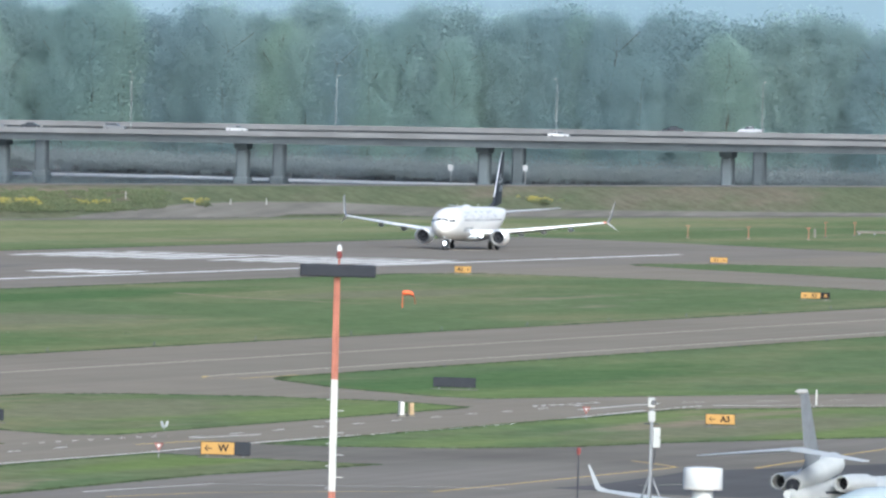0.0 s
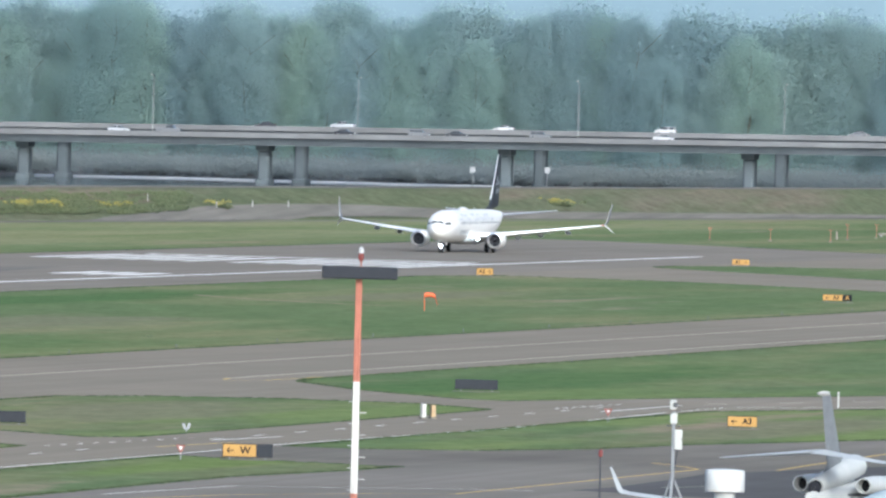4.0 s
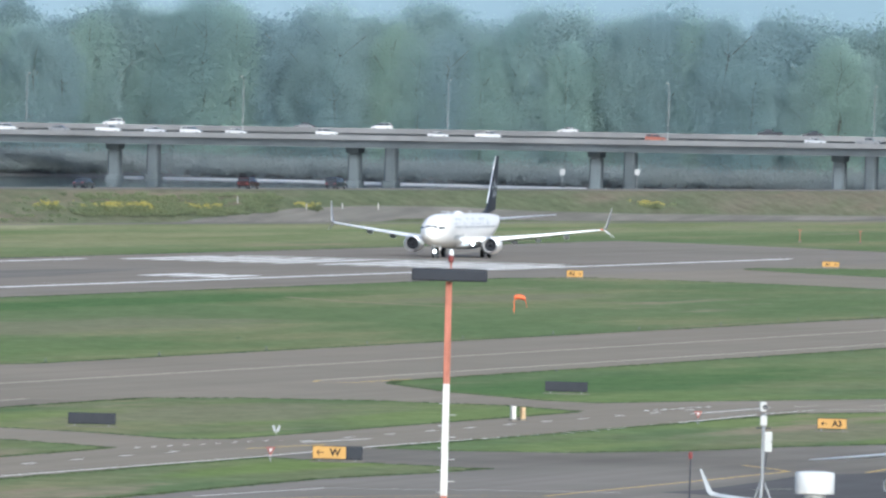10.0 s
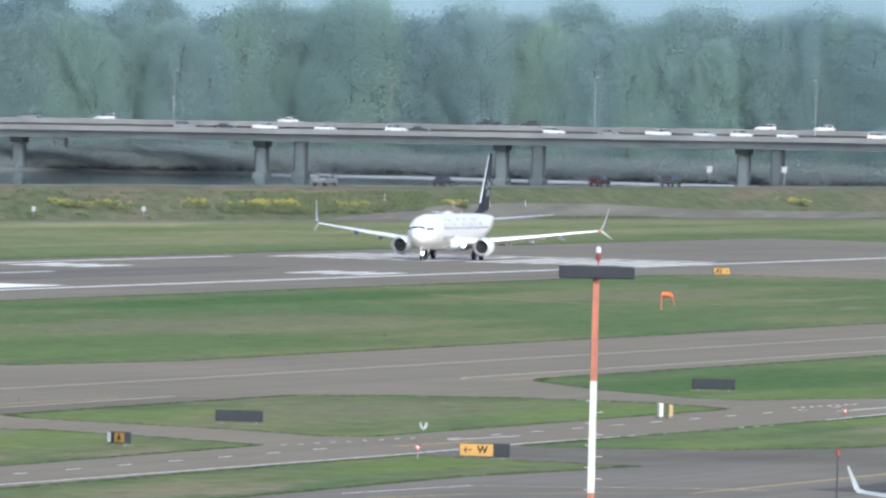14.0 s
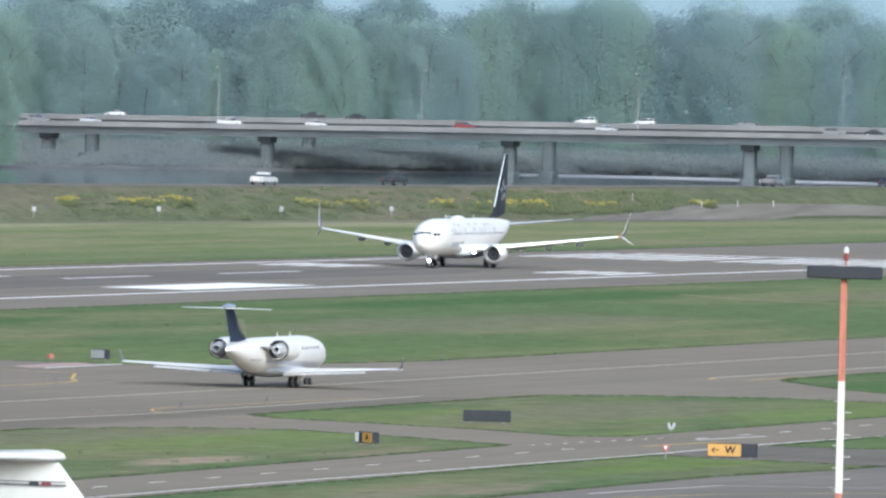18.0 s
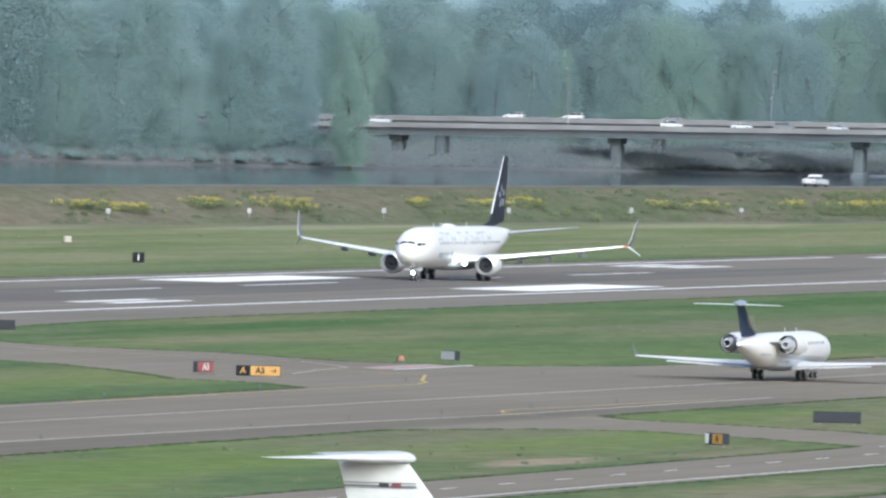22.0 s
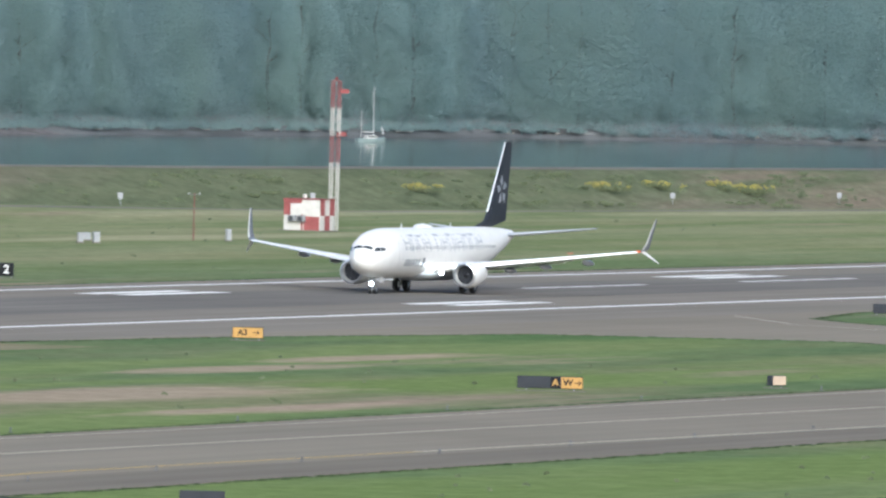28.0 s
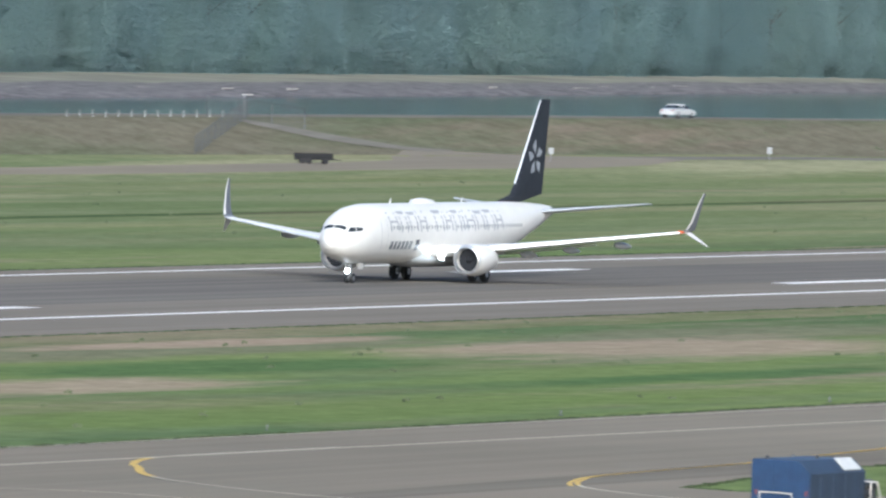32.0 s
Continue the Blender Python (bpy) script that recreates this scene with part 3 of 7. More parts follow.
stroke(ex, "lead_off_line", [(1046, 293), (1036, 282), (1019, 277.6), (1014, 275.9), (1008, 274.9), (999, 274.9), (985, 275.6), (930, 276.2)], 0.24, 0.012, YELLOW_LINE)
stroke(ex, "lead_off_line", [(1028, 289.4), (1041, 291.3), (1054, 292.6), (1068, 300), (1080, 320), (1100, 340), (1124, 352)], 0.2, 0.012, PALE_LINE)
bar(ex, "hold_marking", 1050, 1068, 289, 291.6, 0.016, RED_MARK, 4)
bar(ex, "hold_marking", 1050, 1072, 288, 288.5, 0.016, WORN_LINE, 1)
stroke(made["taxiway_link"], "edge_line", [(990, 249.2), (963, 250.3), (947, 251.4), (941, 251), (936, 249.6), (932, 247.6), (930, 244.7), (926, 238)], 0.2, 0.029, YELLOW_LINE)
stroke(srv, "edge_line", [(500, 205.6), (789, 204.1), (871, 202.2), (905, 202.4), (947, 200.9), (967, 200.6), (996, 201.0), (1019, 201.6)], 0.22, 0.024, WHITE_LINE)
stroke(srv, "edge_line", [(1040.5, 201.0), (1062, 188.6), (1200, 148)], 0.22, 0.024, WHITE_LINE)
for k in range(30):
    x = 690 + 11.6 * k
    if not 880 < x < 906:
        y = 209.2 - 0.0035 * (x - 690)
        bar(srv, "lane_dash", x, x + 3.2, y - 0.1, y + 0.1, 0.024, WORN_LINE)
for k in range(14):
    x, y = 1048 + 11.0 * k, 204.6 - 3.25 * k
    stroke(srv, "lane_dash", [(x, y), (x + 3.2, y - 0.95)], 0.2, 0.024, WORN_LINE)
for row in (0, 1):
    for k in range(9):
        x = 883 + 3.2 * k + 1.6 * row
        y = 212.1 - 0.075 * (x - 885) - 0.5 * row
        bar(srv, "stop_dash", x, x + 1.4, y, y + 0.15, 0.027, RED_MARK if row else WHITE_LINE, 0.4)
for k in range(8):
    x, y = 1020.6 + 2.4 * k, 209.55 - 0.12 * k
    bar(srv, "stop_dash", x, x + 1.5, y, y + 0.3, 0.027, WHITE_LINE, 0.4)
for k in range(7):
    x, y = 1021.4 + 2.6 * k, 201.5 - 0.03 * k
    bar(srv, "stop_dash", x, x + 1.5, y, y + 0.22, 0.027, WHITE_LINE)
for x0, x1, y in ((889, 905, 206.8), (908, 922, 207.8), (1015.5, 1042, 205.4)):
    stroke(srv, "stop_line", [(x0, y), (x1, y - 1.2 if x0 < 1000 else y - 0.3)], 0.3, 0.026, YELLOW_LINE if x0 < 900 else WORN_LINE)
stroke(apron, "lead_line", [(783, 183.6), (796, 181.2), (806, 176), (811, 172.0), (844, 171.6), (873, 171.4), (877, 171.5), (881, 173.1), (888, 176.4)], 0.26, 0.008, YELLOW_LINE)
stroke(apron, "lead_line", [(880, 167.4), (892, 168), (934, 169.6), (990, 171)], 0.26, 0.008, YELLOW_LINE)
stroke(apron, "edge_line", [(790, 186.6), (813, 184.7), (815, 180.4), (820, 174.8), (822, 170)], 0.2, 0.008, WORN_LINE)
solid("apron_overlay", Shape().flat([(812, 120), (819, 160), (825, 168.4), (834, 167.8), (857, 168.5), (868, 169.2), (900, 163), (960, 150), (1000, 120)], 0.006),
      DARK_APRON, "newer darker asphalt laid over the apron", "pavement", kind="structure")
stroke(apron, "lead_line", [(836, 165.5), (841, 164)], 0.22, 0.008, PALE_LINE)
# gravel ramp from the airfield up to the levee road, and the gate track
def on_bank(rows, lift=0.13, n=8):
    """A strip lying on the levee face; rows of (along, upper edge, lower edge)."""
    out = []
    for (a0, u0, v0), (a1, u1, v1) in zip(rows, rows[1:]):
        steps = max(1, min(40, int((a1 - a0) / 5)))
        for i in range(steps + (1 if a1 == rows[-1][0] else 0)):
            k = i / steps
            a, u, v = a0 + (a1 - a0) * k, u0 + (u1 - u0) * k, v0 + (v1 - v0) * k
            out.append([lev(a, v + (u - v) * j / n, bank_z(a, v + (u - v) * j / n) + lift * (1 if v + (u - v) * j / n > 0.5 else 0.25)) for j in range(n + 1)])
    return Shape().loft(out, False, False)


solid("levee_ramp", on_bank([(740, -4, -9), (790, -2, -9), (822, 1.5, -8), (848, 3.4, -5), (872, 5.4, -2), (904, 6.2, 1), (940, 5.8, 1), (974, 4.1, 0), (1020, 3, -3), (1200, 1, -4)]), GRAVEL,
      "pale gravel ramp rising beside the levee", "track", kind="structure")
solid("levee_access_road", on_bank([(-500, -17.7, -26.5), (2, -17.7, -26.5), (25, -15.7, -25), (50, -13.7, -23), (75, -11.6, -21), (90, -9.0, -20.5), (100, -3, -20), (110, 1.4, -19.7), (119, 1.1, -18), (129, 0.1, -16), (135, -3.5, -14), (150, -6, -9)], 0.06), ASPHALT,
      "grey access road turning towards the levee gate", "road", kind="structure")
solid("levee_gate_ramp", on_bank([(95, 11.8, 10.4), (97, 12.4, 8.2), (100, 10.6, 5.3), (103.5, 7.7, 3.9), (108.4, 5.2, 2.2), (113.3, 2.9, 1.0), (120, 1.7, -1.5)], 0.07), GRAVEL,
      "pale gravel track climbing the levee face", "track", kind="structure")
solid("drain_strip", Shape().loft([[(x, y - 2.2 + 0.6 * noise.noise(Vector((x * 0.03, 1, 0))), 0.006), (x, y + 2.2 + 0.6 * noise.noise(Vector((x * 0.04, 7, 0))), 0.006)] for x, y in [(900 + 15 * k, 494.5 + 0.012 * 15 * k) for k in range(30)]], False, False), DITCH,
      "narrow flat strip of darker grass along a drain line", "drain", kind="structure")
solid("runway_verge", Shape().loft([[(x, 352.8, 0.003), (x, 344.5 + 2.5 * noise.noise(Vector((x * 0.02, 3, 0))) + 1.2 * noise.noise(Vector((x * 0.09, 5, 0))), 0.003)] for x in range(420, 961, 6)], False, False), VERGE,
      "strip of dry brownish grass beside the runway", "verge", kind="structure")

solid("worn_path", Shape().loft([[(x - 1.6, y, 0.003), (x + 1.6, y, 0.003)] for x, y in ((1466, 337.5), (1457, 332), (1449, 327), (1443, 321.5), (1437, 316), (1434, 311))], False, False), VERGE,
      "thin worn tan path across the grass", "path", kind="structure")

# ---- aircraft ----
LETTER_PALE = plain("pale_grey_livery_paint", (0.33, 0.335, 0.345), 0.4)
MARK_GREY = plain("dark_grey_livery_paint", (0.13, 0.135, 0.15), 0.4)
WINGLET_GREY = plain("dark_grey_winglet_paint", (0.13, 0.135, 0.15), 0.45, spec=0.3)
WINDOW_PALE = plain("small_pale_cabin_window", (0.34, 0.35, 0.365), 0.2)



def ring_at(x, w, top, bot, n=28, p=2.15):
    """Rounded fuselage section at x."""
    zc, h = (top + bot) / 2, (top - bot) / 2
    pts = []
    for i in range(n):
        a = 2 * math.pi * i / n
        c, s = math.cos(a), math.sin(a)
        pts.append(Vector((x, w * math.copysign(abs(c) ** (2 / p), c), zc + h * math.copysign(abs(s) ** (2 / p), s))))
    return pts


class Body:
    """A fuselage given by stations (x, half width, top, bottom), nose first."""

    def __init__(self, st):
        self.st = st

    def at(self, x):
        s = self.st
        for a, b in zip(s, s[1:]):
            if b[0] <= x <= a[0]:
                k = (a[0] - x) / (a[0] - b[0])
                k = k * k * (3 - 2 * k) * 0.3 + k * 0.7
                return [a[i] + (b[i] - a[i]) * k for i in (1, 2, 3)]
        return list(s[-1][1:])

    def shape(self, steps=5):
        rings = []
        for a, b in zip(self.st, self.st[1:]):
            for k in range(steps):
                x = a[0] + (b[0] - a[0]) * k / steps
                rings.append(ring_at(x, *self.at(x)))
        rings.append(ring_at(self.st[-1][0], *self.st[-1][1:]))
        return Shape().loft(rings)

    def skin(self, x, z, off=0.012, p=2.15):
        w, top, bot = self.at(x)
        zc, h = (top + bot) / 2, (top - bot) / 2
        s = min(0.999, abs(z - zc) / h)
        return w * (1 - s ** p) ** (1 / p) + off

    def crown(self, x, y, off=0.012, p=2.15):
        w, top, bot = self.at(x)
        s = min(0.999, abs(y) / w)
        return (top + bot) / 2 + (top - bot) / 2 * (1 - s ** p) ** (1 / p) + off

    def top_patch(self, quad, off=0.015, n=4):
        """A panel lying on the upper skin: corners (x, y) in order."""
        (ax, ay), (bx, by), (cx, cy), (dx, dy) = quad
        rows = []
        for i in range(n + 1):
            u, row = i / n, []
            for j in range(n + 1):
                v = j / n
                x = (ax + (bx - ax) * u) * (1 - v) + (dx + (cx - dx) * u) * v
                y = (ay + (by - ay) * u) * (1 - v) + (dy + (cy - dy) * u) * v
                row.append(Vector((x, y, self.crown(x, y, off))))
            rows.append(row)
        return Shape().loft(rows, False, False)

    def patch(self, quad, side, off=0.012, nx=4, nz=3):
        """A panel lying on the skin: corners (x, z) in order."""
        (ax, az), (bx, bz), (cx, cz), (dx, dz) = quad
        rows = []
        for i in range(nx + 1):
            u = i / nx
            row = []
            for j in range(nz + 1):
                v = j / nz
                x = (ax + (bx - ax) * u) * (1 - v) + (dx + (cx - dx) * u) * v
                z = (az + (bz - az) * u) * (1 - v) + (dz + (cz - dz) * u) * v
                row.append(Vector((x, side * self.skin(x, z, off), z)))
            rows.append(row)
        return Shape().loft(rows, False, False)


FOIL = [(0, 0), (0.03, 0.5), (0.12, 0.86), (0.3, 1.0), (0.6, 0.7), (1, 0.03), (1, -0.03), (0.6, -0.45), (0.3, -0.62), (0.1, -0.5), (0.02, -0.3)]


def wing(sections, upright=False):
    """Sections (span, leading edge x, chord, height, thickness): a lifting surface of one side."""
    rings = []
    for y, x, c, z, t in sections:
        if upright:
            rings.append([Vector((x - c * u, y + t * v * 0.5, z)) for u, v in FOIL])
        else:
            rings.append([Vector((x - c * u, y, z + t * v * 0.5)) for u, v in FOIL])
    return Shape().loft(rings)


def mirror(shape):
    s = Shape()
    s.v = [(x, -y, z) for x, y, z in shape.v]
    s.f = [f[::-1] for f in shape.f]
    return s


def wheel(parent, x, y, r, w, name="wheel", hub=SILVER):
    t = part(name, Shape().lathe((x, y - w / 2, r), (0, 1, 0), [(0, r * 0.45), (0, r * 0.86), (w * 0.2, r), (w * 0.8, r), (w, r * 0.86), (w, r * 0.45)], 20, True), TYRE, parent, smooth=True)
    part("hub", Shape().lathe((x, y - w / 2 - 0.01, r), (0, 1, 0), [(0, 0.02), (0.0, r * 0.4), (w + 0.02, r * 0.4), (w + 0.02, 0.02)], 14), hub, t)
    return t


def airliner(m):
    """Twin-engined narrow-body airliner; x forward, the nose wheels on the origin."""
    a = thing("airliner", m, "white twin-engine airliner with black tail fin accelerating on runway", "airliner")
    body = Body([(4.0, 0.05, 2.82, 2.7), (3.75, 0.45, 3.2, 2.32), (3.1, 0.93, 3.66, 1.9), (2.2, 1.32, 4.2, 1.62), (1.2, 1.6, 4.78, 1.44), (-0.2, 1.8, 5.14, 1.33), (-2, 1.88, 5.3, 1.28),
                 (-19, 1.88, 5.3, 1.28), (-23, 1.84, 5.3, 1.5), (-27, 1.6, 5.28, 2.25), (-30.5, 1.18, 5.2, 3.1), (-33, 0.75, 5.08, 3.75), (-34.7, 0.42, 4.95, 4.2), (-35.5, 0.15, 4.75, 4.45)])
    part("fuselage", body.shape(), PAINT_WHITE, a, "glossy white fuselage", True)
    part("belly_fairing", Shape().loft([ring_at(x, w, t, b, 20) for x, w, t, b in ((-8.2, 0.8, 1.9, 1.25), (-9.5, 1.75, 2.3, 1.02), (-12, 2.05, 2.5, 0.95), (-17, 2.05, 2.5, 0.95), (-19.5, 1.6, 2.3, 1.05), (-21.5, 0.6, 1.9, 1.35))]),
         BELLY_GREY, a, "grey belly fairing", True)
    for side in (-1, 1):
        part("windshield", body.top_patch(((3.02, side * 0.03), (2.82, side * 0.74), (2.5, side * 0.82), (2.7, side * 0.03))), GLASS_DARK, a, "dark windshield pane")
        for q in (((2.7, 3.46), (2.06, 3.5), (1.94, 3.8), (2.36, 3.78)), ((2.0, 3.5), (1.45, 3.56), (1.36, 3.74), (1.88, 3.82))):
            part("cockpit_window", body.patch(q, side, 0.015), GLASS_DARK, a, "dark cockpit window")
        me = None
        for k in range(47):
            x = -2.6 - 0.508 * k
            if k in (10, 21, 22):
                continue
            if me is None:
                me = Shape().box(-0.085, 0.085, -0.01, 0.012, -0.12, 0.12).mesh("cabin_window", WINDOW_PALE)
            w = part("cabin_window", me, None, a)
            w.matrix_basis = Matrix.Translation((x, side * body.skin(x, 3.72, 0.004), 3.72))
        part("passenger_door", body.patch(((-1.1, 2.35), (-1.13, 2.35), (-1.13, 4.3), (-1.1, 4.3)), side, 0.01, 1, 6), LETTER_GREY, a)
        part("passenger_door", body.patch(((-2.0, 2.35), (-2.03, 2.35), (-2.03, 4.3), (-2.0, 4.3)), side, 0.01, 1, 6), LETTER_GREY, a)
        # livery drawn as plain bars: one tall row of pale marks, one short dark row
        xs, widths = -2.5, (1.6, 1.35, 1.5, 1.4, 0, 1.55, 1.3, 1.3, 0.35, 1.55, 1.5, 1.5, 1.3)
        for i, w in enumerate(widths):
            if w:
                low, high = (3.42, 4.82) if i % 2 else (3.48, 4.76)
                stem = ((xs - 0.05, low), (xs - 0.27, low), (xs - 0.27, high), (xs - 0.05, high))
                stem_far = ((xs - w + 0.27, low), (xs - w + 0.05, low), (xs - w + 0.05, high), (xs - w + 0.27, high))
                cross = ((xs - 0.2, high - 0.2), (xs - w + 0.2, high - 0.2), (xs - w + 0.2, high), (xs - 0.2, high))
                waist = ((xs - 0.2, 4.06), (xs - w + 0.2, 4.06), (xs - w + 0.2, 4.2), (xs - 0.2, 4.2))
                for q in (stem, stem_far, cross if i % 3 else waist) if w > 0.5 else (stem,):
                    part("livery_bar", body.patch(q, side, 0.009, 3, 3), LETTER_PALE, a)
            xs -= (w or 0.9) + 0.24
        for k in range(6):
            x = -2.6 - 0.66 * k
            part("livery_mark", body.patch(((x, 2.28), (x - 0.46, 2.28), (x - 0.52, 2.82), (x - 0.06, 2.82)), side, 0.01, 2, 2), MARK_GREY, a)
        part("livery_mark", body.patch(((-7.0, 2.2), (-7.6, 2.2), (-7.6, 2.9), (-7.0, 2.9)), side, 0.01, 2, 2), LETTER_DARK, a)
        # wing, winglet, flap fairings
        sec = [(1.2, -9.0, 8.9, 1.95, 1.15), (3.2, -10.4, 7.3, 2.1, 0.95), (5.9, -11.9, 5.2, 2.38, 0.66), (10.5, -14.3, 3.55, 2.95, 0.42), (16.6, -17.6, 1.75, 3.72, 0.2)]
        mk = (lambda s: s) if side > 0 else mirror
        w = part("wing", mk(wing(sec)), PAINT_WHITE, a, "pale swept wing", True)
        part("leading_edge", mk(wing([(y, x + 0.03, c * 0.1, z, t * 0.62) for y, x, c, z, t in sec[1:]])), BRIGHT_METAL, w, "bare metal leading edge", True)
        tip = part("winglet", mk(wing([(16.55, -17.6, 1.75, 3.72, 0.2), (16.95, -17.95, 1.5, 3.9, 0.16), (17.12, -18.3, 1.2, 4.4, 0.13), (17.34, -19.1, 0.72, 5.7, 0.09), (17.45, -19.7, 0.35, 6.35, 0.05)])), WINGLET_GREY, w, "tall upturned dark grey winglet", True)
        part("strake", mk(wing([(16.8, -18.0, 1.2, 3.74, 0.12), (17.3, -18.9, 0.75, 3.25, 0.09), (17.75, -19.8, 0.25, 2.8, 0.05)])), PAINT_WHITE, tip, "", True)
        part("winglet_edge", mk(wing([(16.95, -17.88, 0.8, 3.92, 0.18), (17.12, -18.26, 0.62, 4.4, 0.15), (17.34, -19.06, 0.4, 5.7, 0.11), (17.45, -19.66, 0.2, 6.36, 0.07)])), PAINT_WHITE, tip, "white winglet front", True)
        part("tip_light", mk(Shape().soft_box(-18.0, -17.6, 16.45, 16.8, 3.68, 3.85, 0.05)), ORANGE if side > 0 else LETTER_GREY, w)
        for y, x, z in ((6.3, -15.9, 2.05), (9.0, -16.9, 2.4), (12.2, -18.2, 2.8)):
            part("flap_fairing", mk(Shape().lathe((x + 1.3, y, z), (-1, 0, -0.06), [(0, 0.03), (0.4, 0.2), (1.4, 0.26), (2.5, 0.14), (3.1, 0.02)], 12)), BELLY_GREY, w, "", True)
        part("flap", mk(wing([(2.2, -16.6, 1.7, 1.75, 0.22), (5.9, -16.5, 1.25, 2.1, 0.18), (10.4, -17.3, 0.95, 2.72, 0.12)])), PAINT_WHITE, w, "", True)
        # engine
        e = part("engine_nacelle", Shape().lathe((-8.6, side * 4.83, 1.6), (-1, 0, 0.02), [(0.55, 0.76), (0.12, 0.79), (0.0, 0.86), (0.03, 0.93), (0.2, 1.0), (0.9, 1.08), (1.8, 1.07), (3.0, 0.93), (3.9, 0.74), (3.9, 0.66), (3.0, 0.7)], 32), PAINT_WHITE, a, "white engine nacelle", True)
        part("inlet_lip", Shape().lathe((-8.59, side * 4.83, 1.6), (-1, 0, 0.02), [(0.3, 0.765), (0.1, 0.785), (-0.012, 0.86), (0.02, 0.95), (0.16, 1.005)], 32), SILVER, e, "polished metal inlet lip", True)
        part("fan", Shape().lathe((-9.2, side * 4.83, 1.6), (-1, 0, 0.02), [(-0.35, 0.01), (-0.2, 0.14), (0.0, 0.24), (0.02, 0.77)], 28), INLET, e, "dark fan and spinner", True)
        part("core_nozzle", Shape().lathe((-12.2, side * 4.83, 1.68), (-1, 0, 0.02), [(0, 0.5), (0.8, 0.42), (1.3, 0.33), (1.3, 0.26), (1.9, 0.04)], 20), DARK_METAL, e, "", True)
        part("pylon", Shape().loft([[Vector((x, side * 4.83 + dy, z)) for x, dy, z in ((-9.6, 0.02, zz), (-10.5, 0.2, zz), (-14.5, 0.16, zz), (-15.3, 0.02, zz), (-14.5, -0.16, zz), (-10.5, -0.2, zz))] for zz in (1.9, 2.5)]), PAINT_WHITE, e)
        # tail plane and gear
        part("stabilizer", mk(wing([(0.3, -31.0, 4.1, 4.5, 0.42), (3.5, -32.9, 2.8, 4.85, 0.28), (7.15, -35.0, 1.35, 5.25, 0.12)])), BELLY_GREY, a, "", True)
        g = part("main_gear", Shape().rod((-15.4, side * 2.6, 1.9), (-15.6, side * 2.86, 0.56), 0.13, 0.1).rod((-15.6, side * 2.2, 0.56), (-15.6, side * 3.5, 0.56), 0.07).rod((-14.6, side * 2.3, 1.5), (-15.6, side * 2.8, 0.7), 0.06), GREY_METAL, a)
        for o in (-0.43, 0.43):
            wheel(g, -15.6, side * 2.86 + o, 0.565, 0.4)
        part("gear_door", Shape().box(-16.3, -14.9, side * 3.25 - 0.03, side * 3.25 + 0.03, 0.85, 1.75), PAINT_WHITE, g)
        part("landing_lamp", Shape().lathe((-9.95, side * 2.45, 1.72), (1, side * -0.05, -0.12), [(0, 0.02), (0.0, 0.2), (-0.15, 0.15)], 16, True), LAMP_ON, a, "lit landing light")
    part("taxi_lamp", Shape().lathe((0.42, 0, 0.82), (1, 0, -0.1), [(0, 0.02), (0, 0.16), (-0.15, 0.1)], 16, True), LAMP_ON, a, "lit taxi light")
    part("wing_root_lamp", Shape().lathe((-8.7, 2.02, 2.05), (1, 0.1, -0.05), [(0, 0.02), (0, 0.17), (-0.12, 0.1)], 16, True), LAMP_ON, a, "lit wing root light")
    fin = part("tail_fin", wing([(0, -24.6, 4.6, 5.15, 0.12), (0, -27.8, 5.8, 5.75, 0.42), (0, -28.6, 5.2, 6.5, 0.44), (0, -33.0, 1.8, 12.25, 0.2)], True), FIN_DARK, a, "black tail fin with pale star marks", True)
    part("fin_leading_edge", wing([(0, -28.55, 0.5, 6.5, 0.16), (0, -32.95, 0.25, 12.2, 0.1)], True), BRIGHT_METAL, fin, "bright metal leading edge", True)
    for side in (-1, 1):
        for ang in (0, 72, 144, 216, 288):
            c = Vector((-31.8, 0, 8.25))
            pts = [Vector((0.8, 0, 0.18)), Vector((0.24, 0, 0)), Vector((0.8, 0, -0.52)), Vector((1.32, 0, 0))]
            r = Matrix.Rotation(radians(ang - 90), 3, "Y")
            y = side * 0.215
            part("star_mark", Shape().add([tuple(c + r @ p + Vector((0, y, 0))) for p in pts], [(0, 1, 2, 3)]), LETTER_GREY, fin, "pale grey star mark")
    ng = part("nose_gear", Shape().rod((-0.25, 0, 1.6), (0, 0, 0.36), 0.1, 0.08).rod((0, -0.32, 0.35), (0, 0.32, 0.35), 0.05).rod((0.7, 0, 1.4), (0, 0, 0.7), 0.05), GREY_METAL, a)
    for o in (-0.2, 0.2):
        wheel(ng, 0, o, 0.345, 0.22)
    for y in (-0.45, 0.45):
        part("gear_door", Shape().box(-1.2, -0.3, y - 0.02, y + 0.02, 0.95, 1.38), PAINT_WHITE, ng)
    part("satellite_dome", Shape().loft([ring_at(x, w, 5.2 + h, 5.0, 14) for x, w, h in ((-10.4, 0.1, 0.08), (-11, 0.45, 0.36), (-12.2, 0.55, 0.42), (-13.6, 0.4, 0.3), (-14.6, 0.08, 0.1))]), PAINT_WHITE, a, "", True)
    for x in (-6.5, -19):
        part("antenna", Shape().loft([[Vector((x, 0.02, 5.25)), Vector((x - 0.35, 0, 5.25)), Vector((x, -0.02, 5.25))], [Vector((x - 0.25, 0.01, 5.65)), Vector((x - 0.4, 0, 5.65)), Vector((x - 0.25, -0.01, 5.65))]]), PAINT_WHITE, a)
    part("tail_cone", Shape().lathe((-35.3, 0, 4.6), (-1, 0, 0), [(0, 0.2), (0.2, 0.16), (0.35, 0.1), (0.3, 0.02)], 14), DARK_METAL, a)
    return a


plane = airliner(pose(1866, 395, 0, rz=180))

